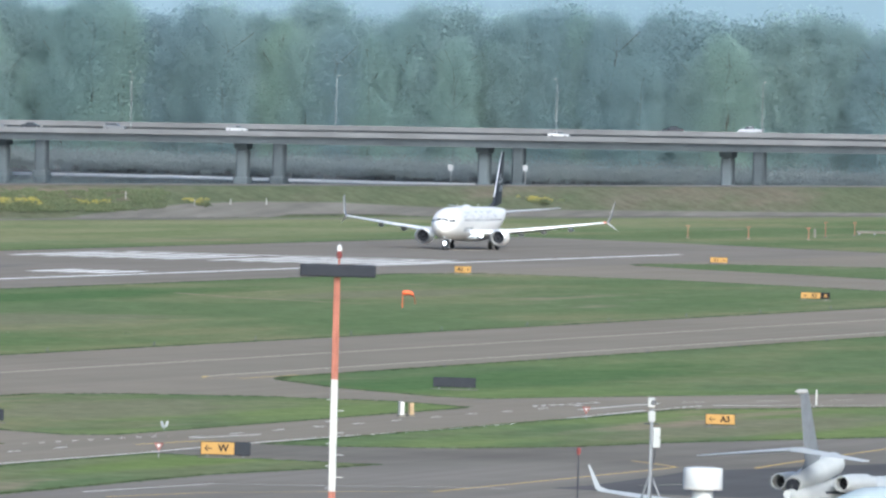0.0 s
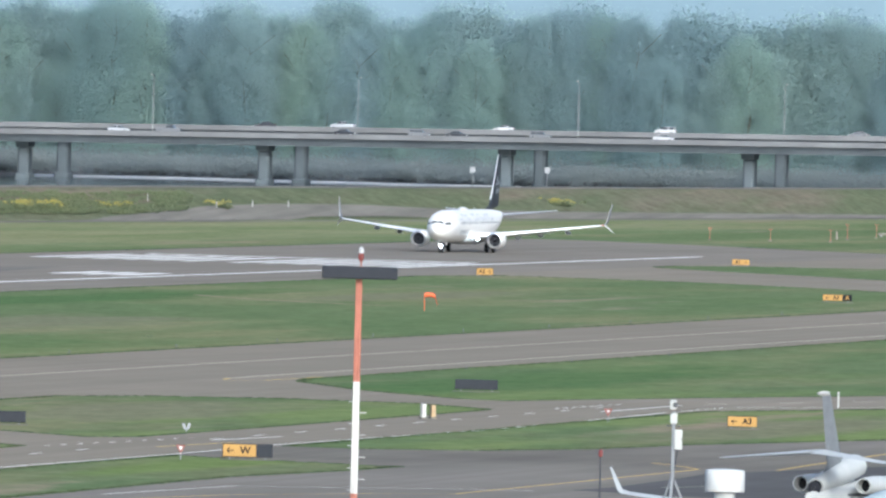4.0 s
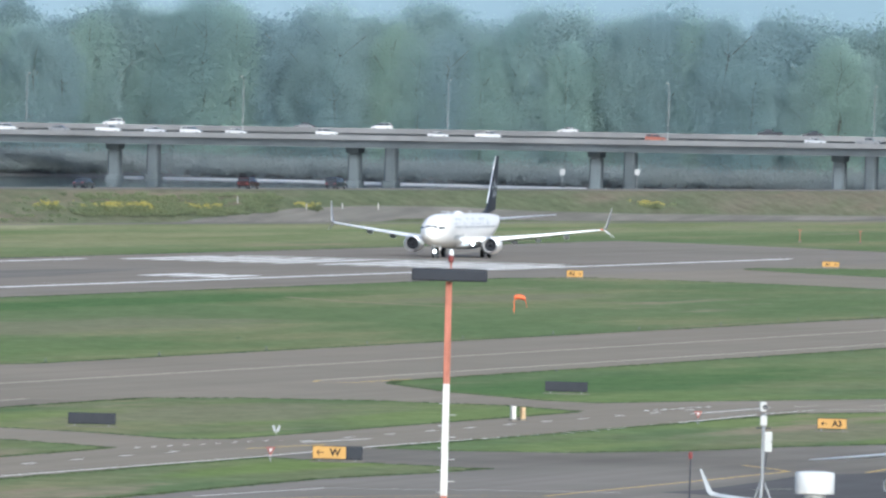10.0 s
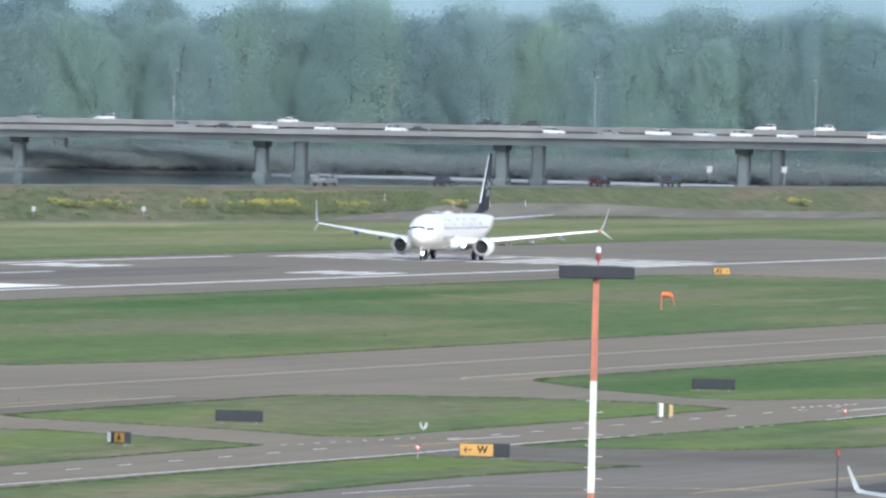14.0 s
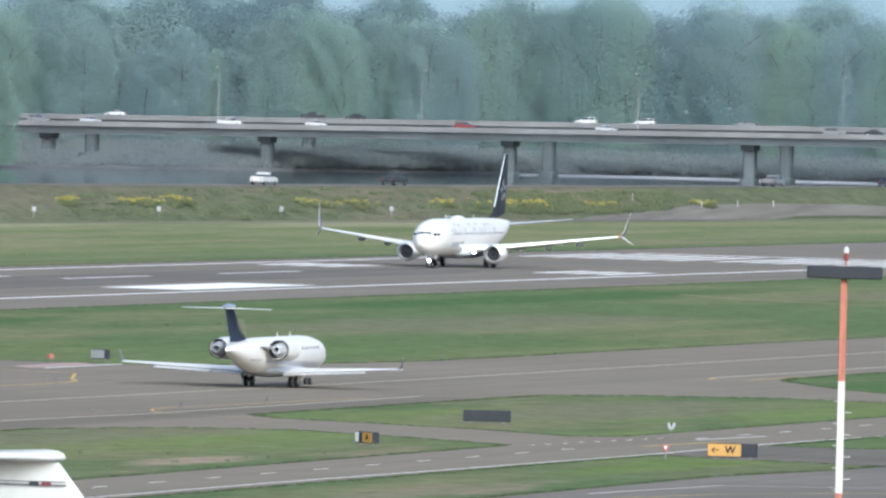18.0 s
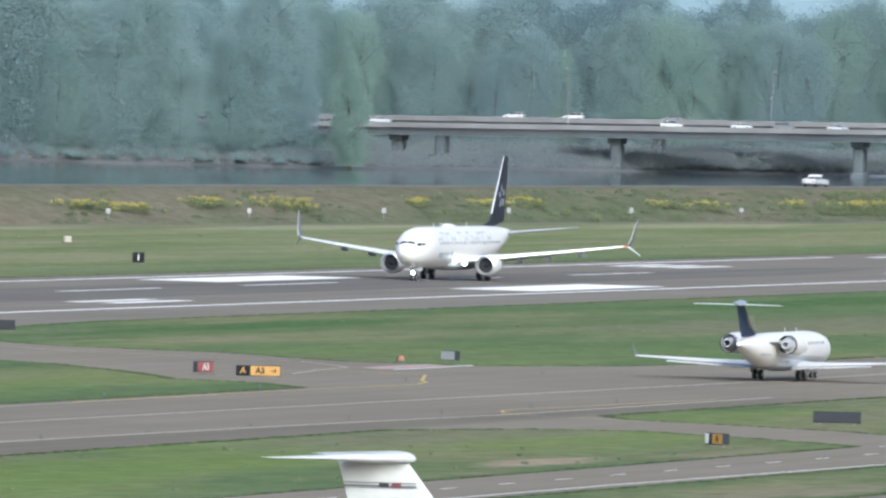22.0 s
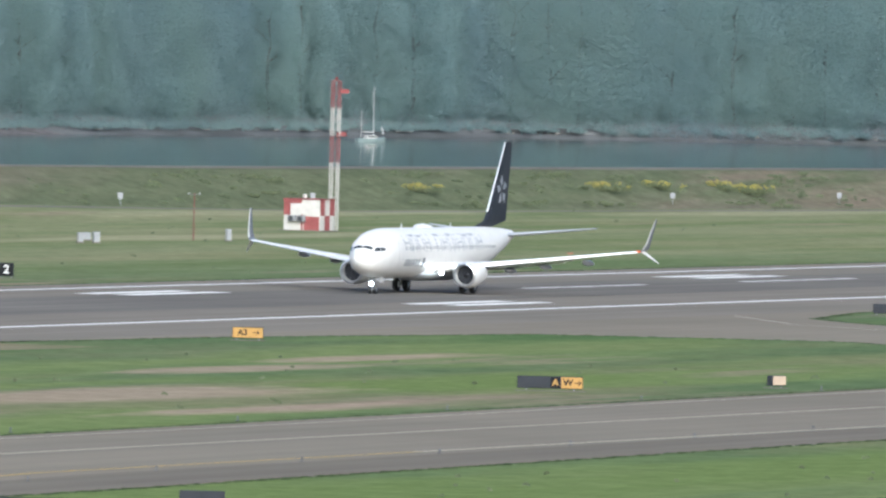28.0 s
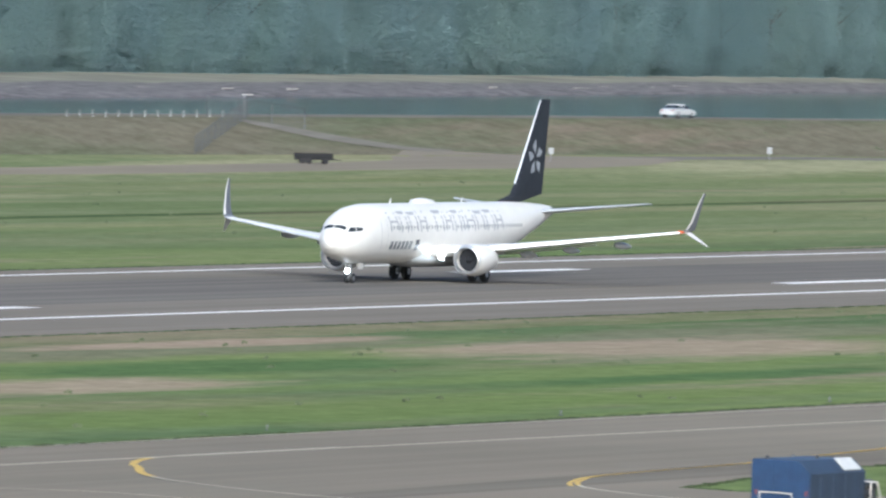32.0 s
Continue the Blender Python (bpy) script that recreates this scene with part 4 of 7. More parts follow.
# ---- bridge ----


def deck_z(y):
    """Top of the parapet at that place along the bridge."""
    return 9.9 - 0.0096 * (y - 608) if y < 930 else 6.8 - 0.004 * (y - 930)


bridge = thing("bridge", None, "long grey concrete highway bridge on slab piers over river", "bridge")
PIERS = [903.4, 853.0] + [797.4 - 54.5 * k for k in range(19)]
Y_CUTS = list(range(-240, 931, 90)) + [930, 1200, 1800]
for x0, x1, dz in ((3283, 3300, -1.35), (3320, 3337, 0.1)):
    def run(prof, name, mat, label=""):
        rings = [[Vector((x, y, deck_z(y) + dz + z)) for x, z in prof] for y in Y_CUTS]
        return part(name, Shape().loft(rings), mat, bridge, label)
    run([(x0 + 0.36, -0.4), (x1 - 0.36, -0.4), (x1 - 0.36, -1.05), (x1 - 1.3, -1.2), (x0 + 1.3, -1.2), (x0 + 0.36, -1.05)], "deck_slab", CONCRETE)
    run([(x0 + 1.2, -1.2), (x1 - 1.2, -1.2), (x1 - 2.2, -2.8), (x0 + 2.2, -2.8)], "box_girder", CONCRETE_HAZED, "haze-blue concrete box girder")
    for xa in (x0, x1 - 0.35):
        run([(xa + 0.01, -1.12), (xa + 0.34, -1.12), (xa + 0.3, 0.0), (xa + 0.05, 0.0)], "parapet", CONCRETE, "pale concrete parapet")
    for y in PIERS:
        top = deck_z(y) + dz - 2.75
        p = part("pier", Shape().soft_box(x0 + 6.5, x1 - 6.5, y - 1.25, y + 1.25, -7, top - 1.2, 0.4), PIER_HAZED, bridge, "concrete pier with haze and shade in its colour")
        part("pier_footing", Shape().soft_box(x0 + 5.6, x1 - 5.6, y - 1.6, y + 1.6, -7, -2.9, 0.3), PIER_HAZED, p)
        part("pier_cap", Shape().loft([[Vector((x, yy, z)) for x, yy in ((x0 + 6.0 - o, y - 1.45), (x1 - 6.0 + o, y - 1.45), (x1 - 6.0 + o, y + 1.45), (x0 + 6.0 - o, y + 1.45))] for o, z in ((0, top - 1.3), (1.0, top + 0.02))]), PIER_HAZED, p)


def street_lamp(x, y, z, lean):
    s = thing("street_lamp", pose(x, y, z), "tall thin grey street lamp on the bridge parapet", "street lamp", "bridge lamps")
    part("pole", Shape().rod((0, 0, -0.9), (0, 0, 11.2), 0.11, 0.07, 8), GREY_METAL, s)
    part("arm", Shape().rod((0, 0, 11.1), (lean * 1.8, 0, 11.6), 0.07, 0.05, 6), GREY_METAL, s)
    part("luminaire", Shape().soft_box(lean * 1.6 - 0.1, lean * 2.4 + 0.1, -0.2, 0.2, 11.5, 11.72, 0.06), MAST_WHITE, s)
    return s


for k in range(11):
    near = k % 2 == 0
    y = 866.6 - 96.2 * (k // 2) if near else 825.0 - 96.5 * (k // 2)
    street_lamp(3299.5 if near else 3320.3, y, deck_z(y) - 0.4, -1 if near else 1)

# ---- woods ----


def leaf_cloud(centres, radii, per, size, rng, flat=0.85, loose=False):
    """Many small bent leaves on the outsides of the clumps, or loosely all through them; arrays of quads."""
    c = np.repeat(centres, per, 0)
    r = np.repeat(radii, per)
    d = rng.normal(size=(len(c), 3))
    d /= np.linalg.norm(d, axis=1)[:, None]
    d[:, 2] = np.where(d[:, 2] < -0.3, -d[:, 2] * 0.6, d[:, 2])
    reach = 0.95 * np.abs(rng.normal(size=len(c))) if loose else rng.uniform(0.55, 1.08, len(c))
    pos = c + d * (r * reach)[:, None] * np.array([1, 1, flat])
    # leaves tilted sunwards keep the shading flat, in place of haze
    nrm = 0.3 * d + 0.35 * rng.normal(size=d.shape) + np.array(sd)
    nrm /= np.linalg.norm(nrm, axis=1)[:, None]
    a = np.cross(nrm, rng.normal(size=d.shape))
    a /= np.linalg.norm(a, axis=1)[:, None]
    b = np.cross(nrm, a)
    s = size * rng.uniform(0.5, 1.25, len(c))[:, None]
    k = 0.62
    return np.stack([pos - a * s, pos - b * s * k, pos + a * s, pos + b * s * k], 1)


def quads_mesh(name, quads, mat, faces=None):
    verts = quads.reshape(-1, 3)
    faces = np.arange(len(verts)).reshape(-1, 4) if faces is None else faces
    n = len(faces)
    me = bpy.data.meshes.new(name)
    me.vertices.add(len(verts))
    me.vertices.foreach_set("co", verts.reshape(-1).astype(np.float32))
    me.loops.add(4 * n)
    me.loops.foreach_set("vertex_index", faces.reshape(-1).astype(np.int32))
    me.polygons.add(n)
    me.polygons.foreach_set("loop_start", np.arange(0, 4 * n, 4, dtype=np.int32))
    me.polygons.foreach_set("use_smooth", np.ones(n, dtype=bool))
    me.update(calc_edges=True)
    me.materials.append(mat)
    return me


def crown_profile(u, slim):
    """Half width of a crown over its height, from 0 at the foot to 1 at the top."""
    if slim:
        return np.sin(np.pi * np.clip(u * 0.86 + 0.12, 0, 1)) ** 0.8
    return np.clip(1 - np.abs(2 * u - 1.0) ** 3.4, 0, 1) ** 0.5 * (1 - 0.08 * u)


def crown_quads(h, wide, seed, leaves, size, slim=False):
    """A crown of many loose leafy boughs that melt into one another; its leaves face the sun, flattening shade as haze
    would.
    """
    rng = np.random.default_rng(seed)
    n = 80 if slim else 150
    u = (np.arange(n) + rng.uniform(0, 1, n)) / n * 0.95 + 0.02
    th = rng.uniform(0, 6.28, n) + np.arange(n) * 2.4
    rad = wide * rng.uniform(0.2, 0.4, n) * (1 - 0.2 * u)
    out = np.maximum(0, wide * crown_profile(u, slim) * rng.uniform(0.55, 1.08, n) - rad * 0.6)
    centre = np.stack([out * np.cos(th), out * np.sin(th), 0.02 * h + u * 0.96 * h - rad * 0.5], 1)
    k = rng.choice(n, leaves, p=rad ** 2 / np.sum(rad ** 2))
    d = rng.normal(size=(leaves, 3))
    pos = centre[k] + d * (rad[k] * 0.52)[:, None] * np.array([1, 1, 1.6])
    pos[:, 2] = np.clip(pos[:, 2], 0.2, h * 1.04)
    nrm = 0.4 * rng.normal(size=d.shape) + np.array(sd) + np.array([0, 0, 0.3])
    nrm /= np.linalg.norm(nrm, axis=1)[:, None]
    a = np.cross(nrm, rng.normal(size=d.shape))
    a /= np.linalg.norm(a, axis=1)[:, None]
    b = np.cross(nrm, a)
    s = size * rng.uniform(0.5, 1.25, leaves)[:, None]
    v = np.stack([pos - a * s, pos - b * s * 0.62, pos + a * s, pos + b * s * 0.62], 1).reshape(-1, 3)
    return v, np.arange(4 * leaves).reshape(-1, 4)


def crown_mesh(mat, *form):
    verts, faces = crown_quads(*form)
    return quads_mesh("crown", verts, mat, faces)


def trunk_shape(h, seed):
    rng = random.Random(seed)
    s = Shape()
    pts = [Vector((0, 0, -0.6))]
    for k in range(1, 7):
        pts.append(Vector((rng.uniform(-0.4, 0.4) * k * 0.5, rng.uniform(-0.4, 0.4) * k * 0.5, h * 0.15 * k)))
    rr = [0.55 * (1 - 0.14 * k) for k in range(7)]
    for k in range(6):
        s.rod(pts[k], pts[k + 1], rr[k], rr[k + 1], 7, False)
    for k in range(2, 6):
        for _ in range(3):
            a = rng.uniform(0, 6.28)
            ln = h * rng.uniform(0.09, 0.17)
            s.rod(pts[k], pts[k] + Vector((math.cos(a) * ln, math.sin(a) * ln, ln * rng.uniform(0.6, 1.1))), rr[k] * 0.45, 0.05, 5, False)
    return s


FORMS = ((33, 7.4), (34.5, 8.2), (31.5, 7.8), (35, 8.6), (34, 7.0), (31, 8.2), (32.5, 7.2))
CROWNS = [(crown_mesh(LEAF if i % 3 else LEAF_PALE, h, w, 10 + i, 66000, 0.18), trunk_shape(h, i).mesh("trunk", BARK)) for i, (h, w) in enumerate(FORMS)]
WEST_CROWNS = [crown_mesh(LEAF_LESS_HAZE, h, w, 30 + i, 60000, 0.18) for i, (h, w) in enumerate(FORMS[:3])]


def tree(p, k, turn, scale, group="river trees"):
    # trees further west take the darker leaf that stands for less haze
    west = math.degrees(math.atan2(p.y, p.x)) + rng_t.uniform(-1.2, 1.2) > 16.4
    t = thing("tree", Matrix.LocRotScale(p, Euler((0, 0, turn)), (scale, scale, scale)), ("tall dense less hazed green tree" if west else "tall leafy green cottonwood tree") + " on the river bank", "tree", group)
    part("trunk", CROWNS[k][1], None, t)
    part("crown", WEST_CROWNS[k % 3] if west else CROWNS[k][0], None, t)
    return t


rng_t = random.Random(21)


def clump(seed):
    """Six crowns of the closed wood behind its edge, as one mesh about 34 m long."""
    rng = np.random.default_rng(seed)
    verts, faces, count = [], [], 0
    for k in range(6):
        h, w = FORMS[(k + seed) % 7]
        v, f = crown_quads(h * rng.uniform(0.96, 1.04), w * 1.06, seed * 10 + k, 15000, 0.27)
        verts.append(v + np.array([rng.uniform(-3, 3), 5.8 * (k - 2.5) + rng.uniform(-1, 1), 0]))
        faces.append(f + count)
        count += len(v)
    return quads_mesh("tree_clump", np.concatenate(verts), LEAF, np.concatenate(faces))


CLUMPS = [clump(3), clump(4)]
woods = thing("woods", None, "dense hazy green cottonwood forest behind the river", "woods", kind="stuff")


def lump_at(d):
    """How tall the wood stands, along its edge."""
    return 1.1 + 0.05 * noise.noise(Vector((d * 0.012, 1, 0))) + 0.02 * noise.noise(Vector((d * 0.06, 9, 0)))


def plant(q, n, d):
    """One tree at the edge of the woods."""
    f = q + n * rng_t.uniform(0, 9)
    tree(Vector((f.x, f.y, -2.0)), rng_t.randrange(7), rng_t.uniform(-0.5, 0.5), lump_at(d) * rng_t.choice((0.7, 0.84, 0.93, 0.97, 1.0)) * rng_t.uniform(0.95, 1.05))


def back_rows(q, n, d, depths):
    """Clumps of the closed wood behind its edge."""
    for depth in depths:
        g = q + n * depth
        c = part("tree_clump", CLUMPS[rng_t.randrange(2)], None, woods)
        k = lump_at(d) * rng_t.uniform(0.97, 1.04)
        c.matrix_basis = Matrix.LocRotScale(Vector((g.x, g.y, -2.0)), Euler((0, 0, math.atan2(n.y, n.x) + rng_t.choice((0, math.pi)) + rng_t.uniform(-0.15, 0.15))), (k, k, k))


EDGE = []
d, last = 900.0, -99.0
while d < SHORE_LEN - 430:
    p, n = shore_at(d)
    p0, n0 = shore_at(d - 50)
    p1, n1 = shore_at(min(SHORE_LEN, d + 50))
    n = (n + n0 + n1).normalized()
    q = p + n * setback(p)
    EDGE.append((q.copy(), n.copy()))
    az = math.degrees(math.atan2(q.y, q.x))
    if 15.7 < az < 25.2:
        plant(q, n, d)
        if d - last > 24 and az > 16.08:
            back_rows(q, n, d, (14, 27) if q.x < 3225 else (14,))
            last = d
    d += 7.4 * rng_t.uniform(0.8, 1.2)
y, last = 545.0, 0.0
while y < 1090:
    q = Vector((3402 + 10 * noise.noise(Vector((y * 0.02, 4, 4))), y, 0))
    plant(q, Vector((1, 0, 0)), y * 1.7)
    if y - last > 24:
        back_rows(q, Vector((1, 0, 0)), y * 1.7, (12, 25))
        last = y
    y += 6.6 * rng_t.uniform(0.8, 1.2)

# glowing hill-shaped sheet, added far behind the woods to stand for the sky
sky_ridge = []
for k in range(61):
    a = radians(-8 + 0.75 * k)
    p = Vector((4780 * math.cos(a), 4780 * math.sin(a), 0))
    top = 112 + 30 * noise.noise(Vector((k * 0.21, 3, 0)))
    sky_ridge.append([p + Vector((0, 0, -8)), p * 1.01 + Vector((0, 0, top * 0.7)), p * 1.02 + Vector((0, 0, top))])
solid("backdrop", Shape().loft(sky_ridge, False, False), SKY_GLOW, "pale blue glowing hill-shaped sheet standing for the sky", "backdrop", kind="structure")

# leafy undergrowth that closes the edge of the woods
rng_e = np.random.default_rng(31)
cs, rs = [], []
for q, n in EDGE:
    if math.degrees(math.atan2(q.y, q.x)) > 15.66:
        for _ in range(7):
            r = rng_e.uniform(1.2, 2.8)
            g = q + n * rng_e.uniform(-1.0, 8.0) + Vector((rng_e.uniform(-3.5, 3.5), 0, 0))
            cs.append((g.x, g.y, -1.9 + rng_e.uniform(0.3, 4.5)))
            rs.append(r)
        if math.degrees(math.atan2(q.y, q.x)) < 20.4:
            for _ in range(9):
                r, down = rng_e.uniform(0.6, 1.2), rng_e.uniform(0.0, 9.0)
                g = q - n * down + Vector((rng_e.uniform(-3.5, 3.5), 0, 0))
                cs.append((g.x, g.y, -1.9 - 0.14 * down + r * 0.4))
                rs.append(r)
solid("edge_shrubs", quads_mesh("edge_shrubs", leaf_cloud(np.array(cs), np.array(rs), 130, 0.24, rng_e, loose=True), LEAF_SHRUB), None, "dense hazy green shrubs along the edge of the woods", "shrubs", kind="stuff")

# a slim poplar beside the bridge end
pop = thing("poplar_tree", pose(3166, 880, -3.5), "slim pale green poplar beside the bridge end", "tree")
part("trunk", trunk_shape(18, 77), BARK, pop)
part("crown", crown_mesh(leaf("pale_poplar_leaves", (0.215, 0.298, 0.262), (0.238, 0.322, 0.278)), 21.6, 4.4, 78, 30000, 0.17, True), None, pop)

# brush along the waterline
rng_n = np.random.default_rng(5)
cs, rs = [], []
d = 900.0
while d < SHORE_LEN - 430:
    p, n = shore_at(d)
    w = min(setback(p), 40)
    az = math.degrees(math.atan2(p.y, p.x))
    bare = az > 17.9
    for _ in range(0 if az > 20.2 else 3 if bare else 8):
        k = rng_n.uniform(0.55, 1.05) if bare else rng_n.uniform(0.12, 1.05)
        q = p + n * (w * k)
        r = rng_n.uniform(0.7, 1.5) * (0.7 + 0.6 * k)
        cs.append((q.x, q.y, -4.2 + 2.3 * k + r * 0.5))
        rs.append(r)
    d += 3.0
solid("shore_brush", quads_mesh("shore_brush", leaf_cloud(np.array(cs), np.array(rs), 120, 0.17, rng_n, loose=True), BRUSH_HAZE_GREY), None, "low haze-grey brush along the waterline", "brush", kind="stuff")
cs, rs = [], []
for _ in range(2600):
    y = rng_n.uniform(520, 940)
    x = 3368 + rng_n.uniform(0, 30)
    r = rng_n.uniform(0.8, 3.0)
    cs.append((x, y, -3.4 + (x - 3368) * 0.05 + r * rng_n.uniform(0.4, 0.8)))
    rs.append(r)
for _ in range(900):
    k, back, r = rng_n.uniform(0.5, 1), rng_n.uniform(2, 30), rng_n.uniform(0.8, 2.4)
    cs.append((3215 + 160 * k + 0.4 * back, 886 - 84 * k + 0.9 * back, -3.4 + 0.05 * back + r * rng_n.uniform(0.4, 0.9)))
    rs.append(r)
solid("undergrowth", quads_mesh("undergrowth", leaf_cloud(np.array(cs), np.array(rs), 130, 0.24, rng_n, loose=True), BRUSH_HAZE_GREY), None, "tangled haze-grey undergrowth below the trees behind the bridge", "undergrowth", kind="stuff")

# drift logs on the beach
rl = random.Random(8)
log_me = Shape().rod((-2.2, 0, 0.2), (2.2, 0.3, 0.25), 0.26, 0.18, 7).mesh("drift_log", ROCK)
for k in range(46):
    p, n = shore_at(rl.uniform(1500, 2600))
    q = p + n * rl.uniform(1, max(4, setback(p) * 0.4))
    b = part("drift_log", log_me, None, None)
    b.matrix_basis = pose(q.x, q.y, -3.15, rz=rl.uniform(-25, 25)) @ Matrix.Diagonal((rl.uniform(0.4, 1.3), 1, rl.uniform(0.5, 1.0), 1))
    tagged(b, "bleached pale drift log lying on the river bank", "log", "drift logs")

# ---- flowering broom and shrubs on the levee face ----
BROOM_AT = [(13.6, 1.2), (13.52, 0.9), (13.67, 1.6), (15.75, 1.4), (15.29, 0.8), (15.01, 0.9), (14.87, 0.7), (14.36, 1.3), (13.87, 0.9), (13.57, 0.9), (13.31, 0.6), (16.55, 1.4),
            (16.36, 1.6), (16.08, 1.5), (15.78, 2.0), (14.2, 0.8), (18.6, 0.7), (17.9, 0.9), (17.7, 0.8), (17.47, 1.0), (17.36, 1.3), (12.9, 0.6), (11.63, 0.9)]
rb = np.random.default_rng(12)


def levee_point(az, w):
    """Place on the levee w metres beyond its foot at that bearing."""
    r = Vector((math.cos(radians(az)), math.sin(radians(az)), 0))
    dist = (LB.dot(LN) + w) / r.dot(LN)
    z = min(4.2, max(0, 0.33 * w - 0.1))
    return r * dist + Vector((0, 0, z))


for az, size in BROOM_AT:
    size *= 0.4 if az > 17 else 0.55
    p = levee_point(az, rb.uniform(5, 7.5))
    n = int(26 + 26 * size)
    c = np.stack([rb.normal(0, 3.6 * size, n), rb.normal(0, 1.3, n), rb.uniform(0.0, 0.75, n) * (0.5 + 0.5 * size)], 1)
    b = thing("broom_bush", Matrix.Translation(p) @ pose(0, 0, 0, rz=-7), "yellow flowering broom bush on the levee face", "bush", "broom bushes")
    part("foliage", quads_mesh("foliage", leaf_cloud(c - np.array([0, 0, 0.25]), np.full(n, 0.6), 18, 0.2, rb), SHRUB), None, b)["kind"] = "stuff"
    part("blossom", quads_mesh("blossom", leaf_cloud(c[::2] + np.array([0, -0.2, 0.2]), np.full(len(c[::2]), 0.45), 16, 0.12, rb), BROOM), None, b, "bright yellow flowers")["kind"] = "stuff"
rs_ = np.random.default_rng(77)
cs, rr = [], []
for _ in range(420):
    az = rs_.uniform(13.6, 21.5)
    if noise.noise(Vector((az * 2.3, 0, 5))) > -0.1:
        p = levee_point(az, rs_.uniform(0.5, 12))
        r = rs_.uniform(0.4, 1.0)
        for _ in range(3):
            cs.append((p.x + rs_.normal(0, 3.0), p.y + rs_.normal(0, 0.5), p.z + r * 0.1))
            rr.append(r * rs_.uniform(0.6, 1.0))
for _ in range(260):
    p = levee_point(rs_.uniform(13.02, 13.75), rs_.uniform(2.5, 11))
    for _ in range(3):
        cs.append((p.x + rs_.normal(0, 2.0), p.y + rs_.normal(0, 0.5), p.z + 0.2))
        rr.append(rs_.uniform(0.4, 0.9))
solid("levee_scrub", quads_mesh("levee_scrub", leaf_cloud(np.array(cs), np.array(rr), 34, 0.16, rs_, 0.5), SCRUB), None, "low dull green scrub scattered over the levee face", "scrub", kind="stuff")
# ---- road vehicles ----
CAR_PAINT = {n: plain(n + "_car_paint", c, 0.25, vary=0.05) for n, c in (("white", (0.48, 0.48, 0.48)), ("silver", (0.4, 0.41, 0.43)), ("dark", (0.03, 0.033, 0.04)), ("grey", (0.16, 0.165, 0.175)),
                                                                      ("red", (0.15, 0.03, 0.03)), ("orange", (0.24, 0.085, 0.06)), ("maroon", (0.03, 0.012, 0.013)), ("blue", (0.06, 0.1, 0.2)))}


def vehicle(kind, paint, m):
    """A saloon, estate, pickup or box truck; x forward, wheels on z = 0."""
    word = {"car": "saloon car", "suv": "tall estate car", "pickup": "pickup truck", "truck": "box truck"}[kind]
    v = thing({"car": "car", "suv": "suv", "pickup": "pickup", "truck": "box_truck"}[kind], m, paint + " " + word + " driving along the road", "truck" if kind in ("truck", "pickup") else "car")
    mat = CAR_PAINT[paint]
    ln, wd = {"car": (4.6, 1.78), "suv": (4.7, 1.86), "pickup": (5.5, 1.95), "truck": (5.6, 2.2)}[kind]
    hl = ln / 2
    prof = {"car": [(-hl, 0.35), (-hl, 0.82), (-hl + 0.6, 0.95), (hl - 1.35, 0.92), (hl - 0.15, 0.72), (hl, 0.5), (hl - 0.05, 0.3)],
            "suv": [(-hl, 0.4), (-hl, 1.0), (-hl + 0.15, 1.08), (hl - 1.3, 1.05), (hl - 0.12, 0.85), (hl, 0.55), (hl - 0.05, 0.35)],
            "pickup": [(-hl, 0.5), (-hl, 1.1), (-0.6, 1.1), (hl - 1.5, 1.12), (hl - 0.1, 0.98), (hl, 0.6), (hl - 0.05, 0.42)],
            "truck": [(-hl, 0.55), (-hl, 0.9), (0.9, 0.9), (1.0, 1.5), (hl - 0.5, 1.45), (hl, 1.2), (hl, 0.5)]}[kind]
    w2 = wd / 2
    part("body", Shape().loft([[Vector((x, y * w2, z + (0.06 if abs(y) < 1 else 0) * (z > 0.6))) for x, z in prof] for y in (-1, -0.88, 0.88, 1)]), mat, v, smooth=False)
    if kind == "truck":
        part("cargo_box", Shape().soft_box(-hl, 0.7, -w2, w2, 0.92, 2.7, 0.06), mat, v)
        part("cab_roof", Shape().soft_box(1.0, hl - 0.9, -w2 * 0.9, w2 * 0.9, 1.45, 2.15, 0.2), mat, v)
        part("cab_window", Shape().soft_box(1.5, hl - 0.85, -w2 * 0.92, w2 * 0.92, 1.6, 2.0, 0.1), GLASS_DARK, v)
    else:
        g = {"car": [(-1.75, 0.93), (-1.0, 1.38), (0.35, 1.42), (1.15, 0.95)], "suv": [(-hl + 0.12, 1.06), (-hl + 0.35, 1.6), (0.4, 1.64), (1.25, 1.08)], "pickup": [(-0.65, 1.1), (-0.5, 1.68), (0.75, 1.72), (1.5, 1.14)]}[kind]
        part("glasshouse", Shape().loft([[Vector((x, y * w2 * (0.95 if z < 1.15 else 0.8), z)) for x, z in g] for y in (-1, 1)]), GLASS_DARK, v, "dark tinted windows")
        top = max(z for _, z in g)
        part("roof", Shape().soft_box(g[1][0] - 0.05, g[2][0] + 0.08, -w2 * 0.81, w2 * 0.81, top - 0.07, top + 0.04, 0.05), mat, v)
        for px in (g[1][0], (g[1][0] + g[2][0]) / 2):
            part("pillar", Shape().box(px - 0.06, px + 0.06, -w2 * 0.93, w2 * 0.93, g[0][1], top - 0.02), mat, v)
    r = 0.42 if kind == "truck" else 0.33
    for x in (-hl + 0.85, hl - 0.85):
        for y in (-w2 + 0.1, w2 - 0.1):
            wheel(v, x, y, r, 0.22)
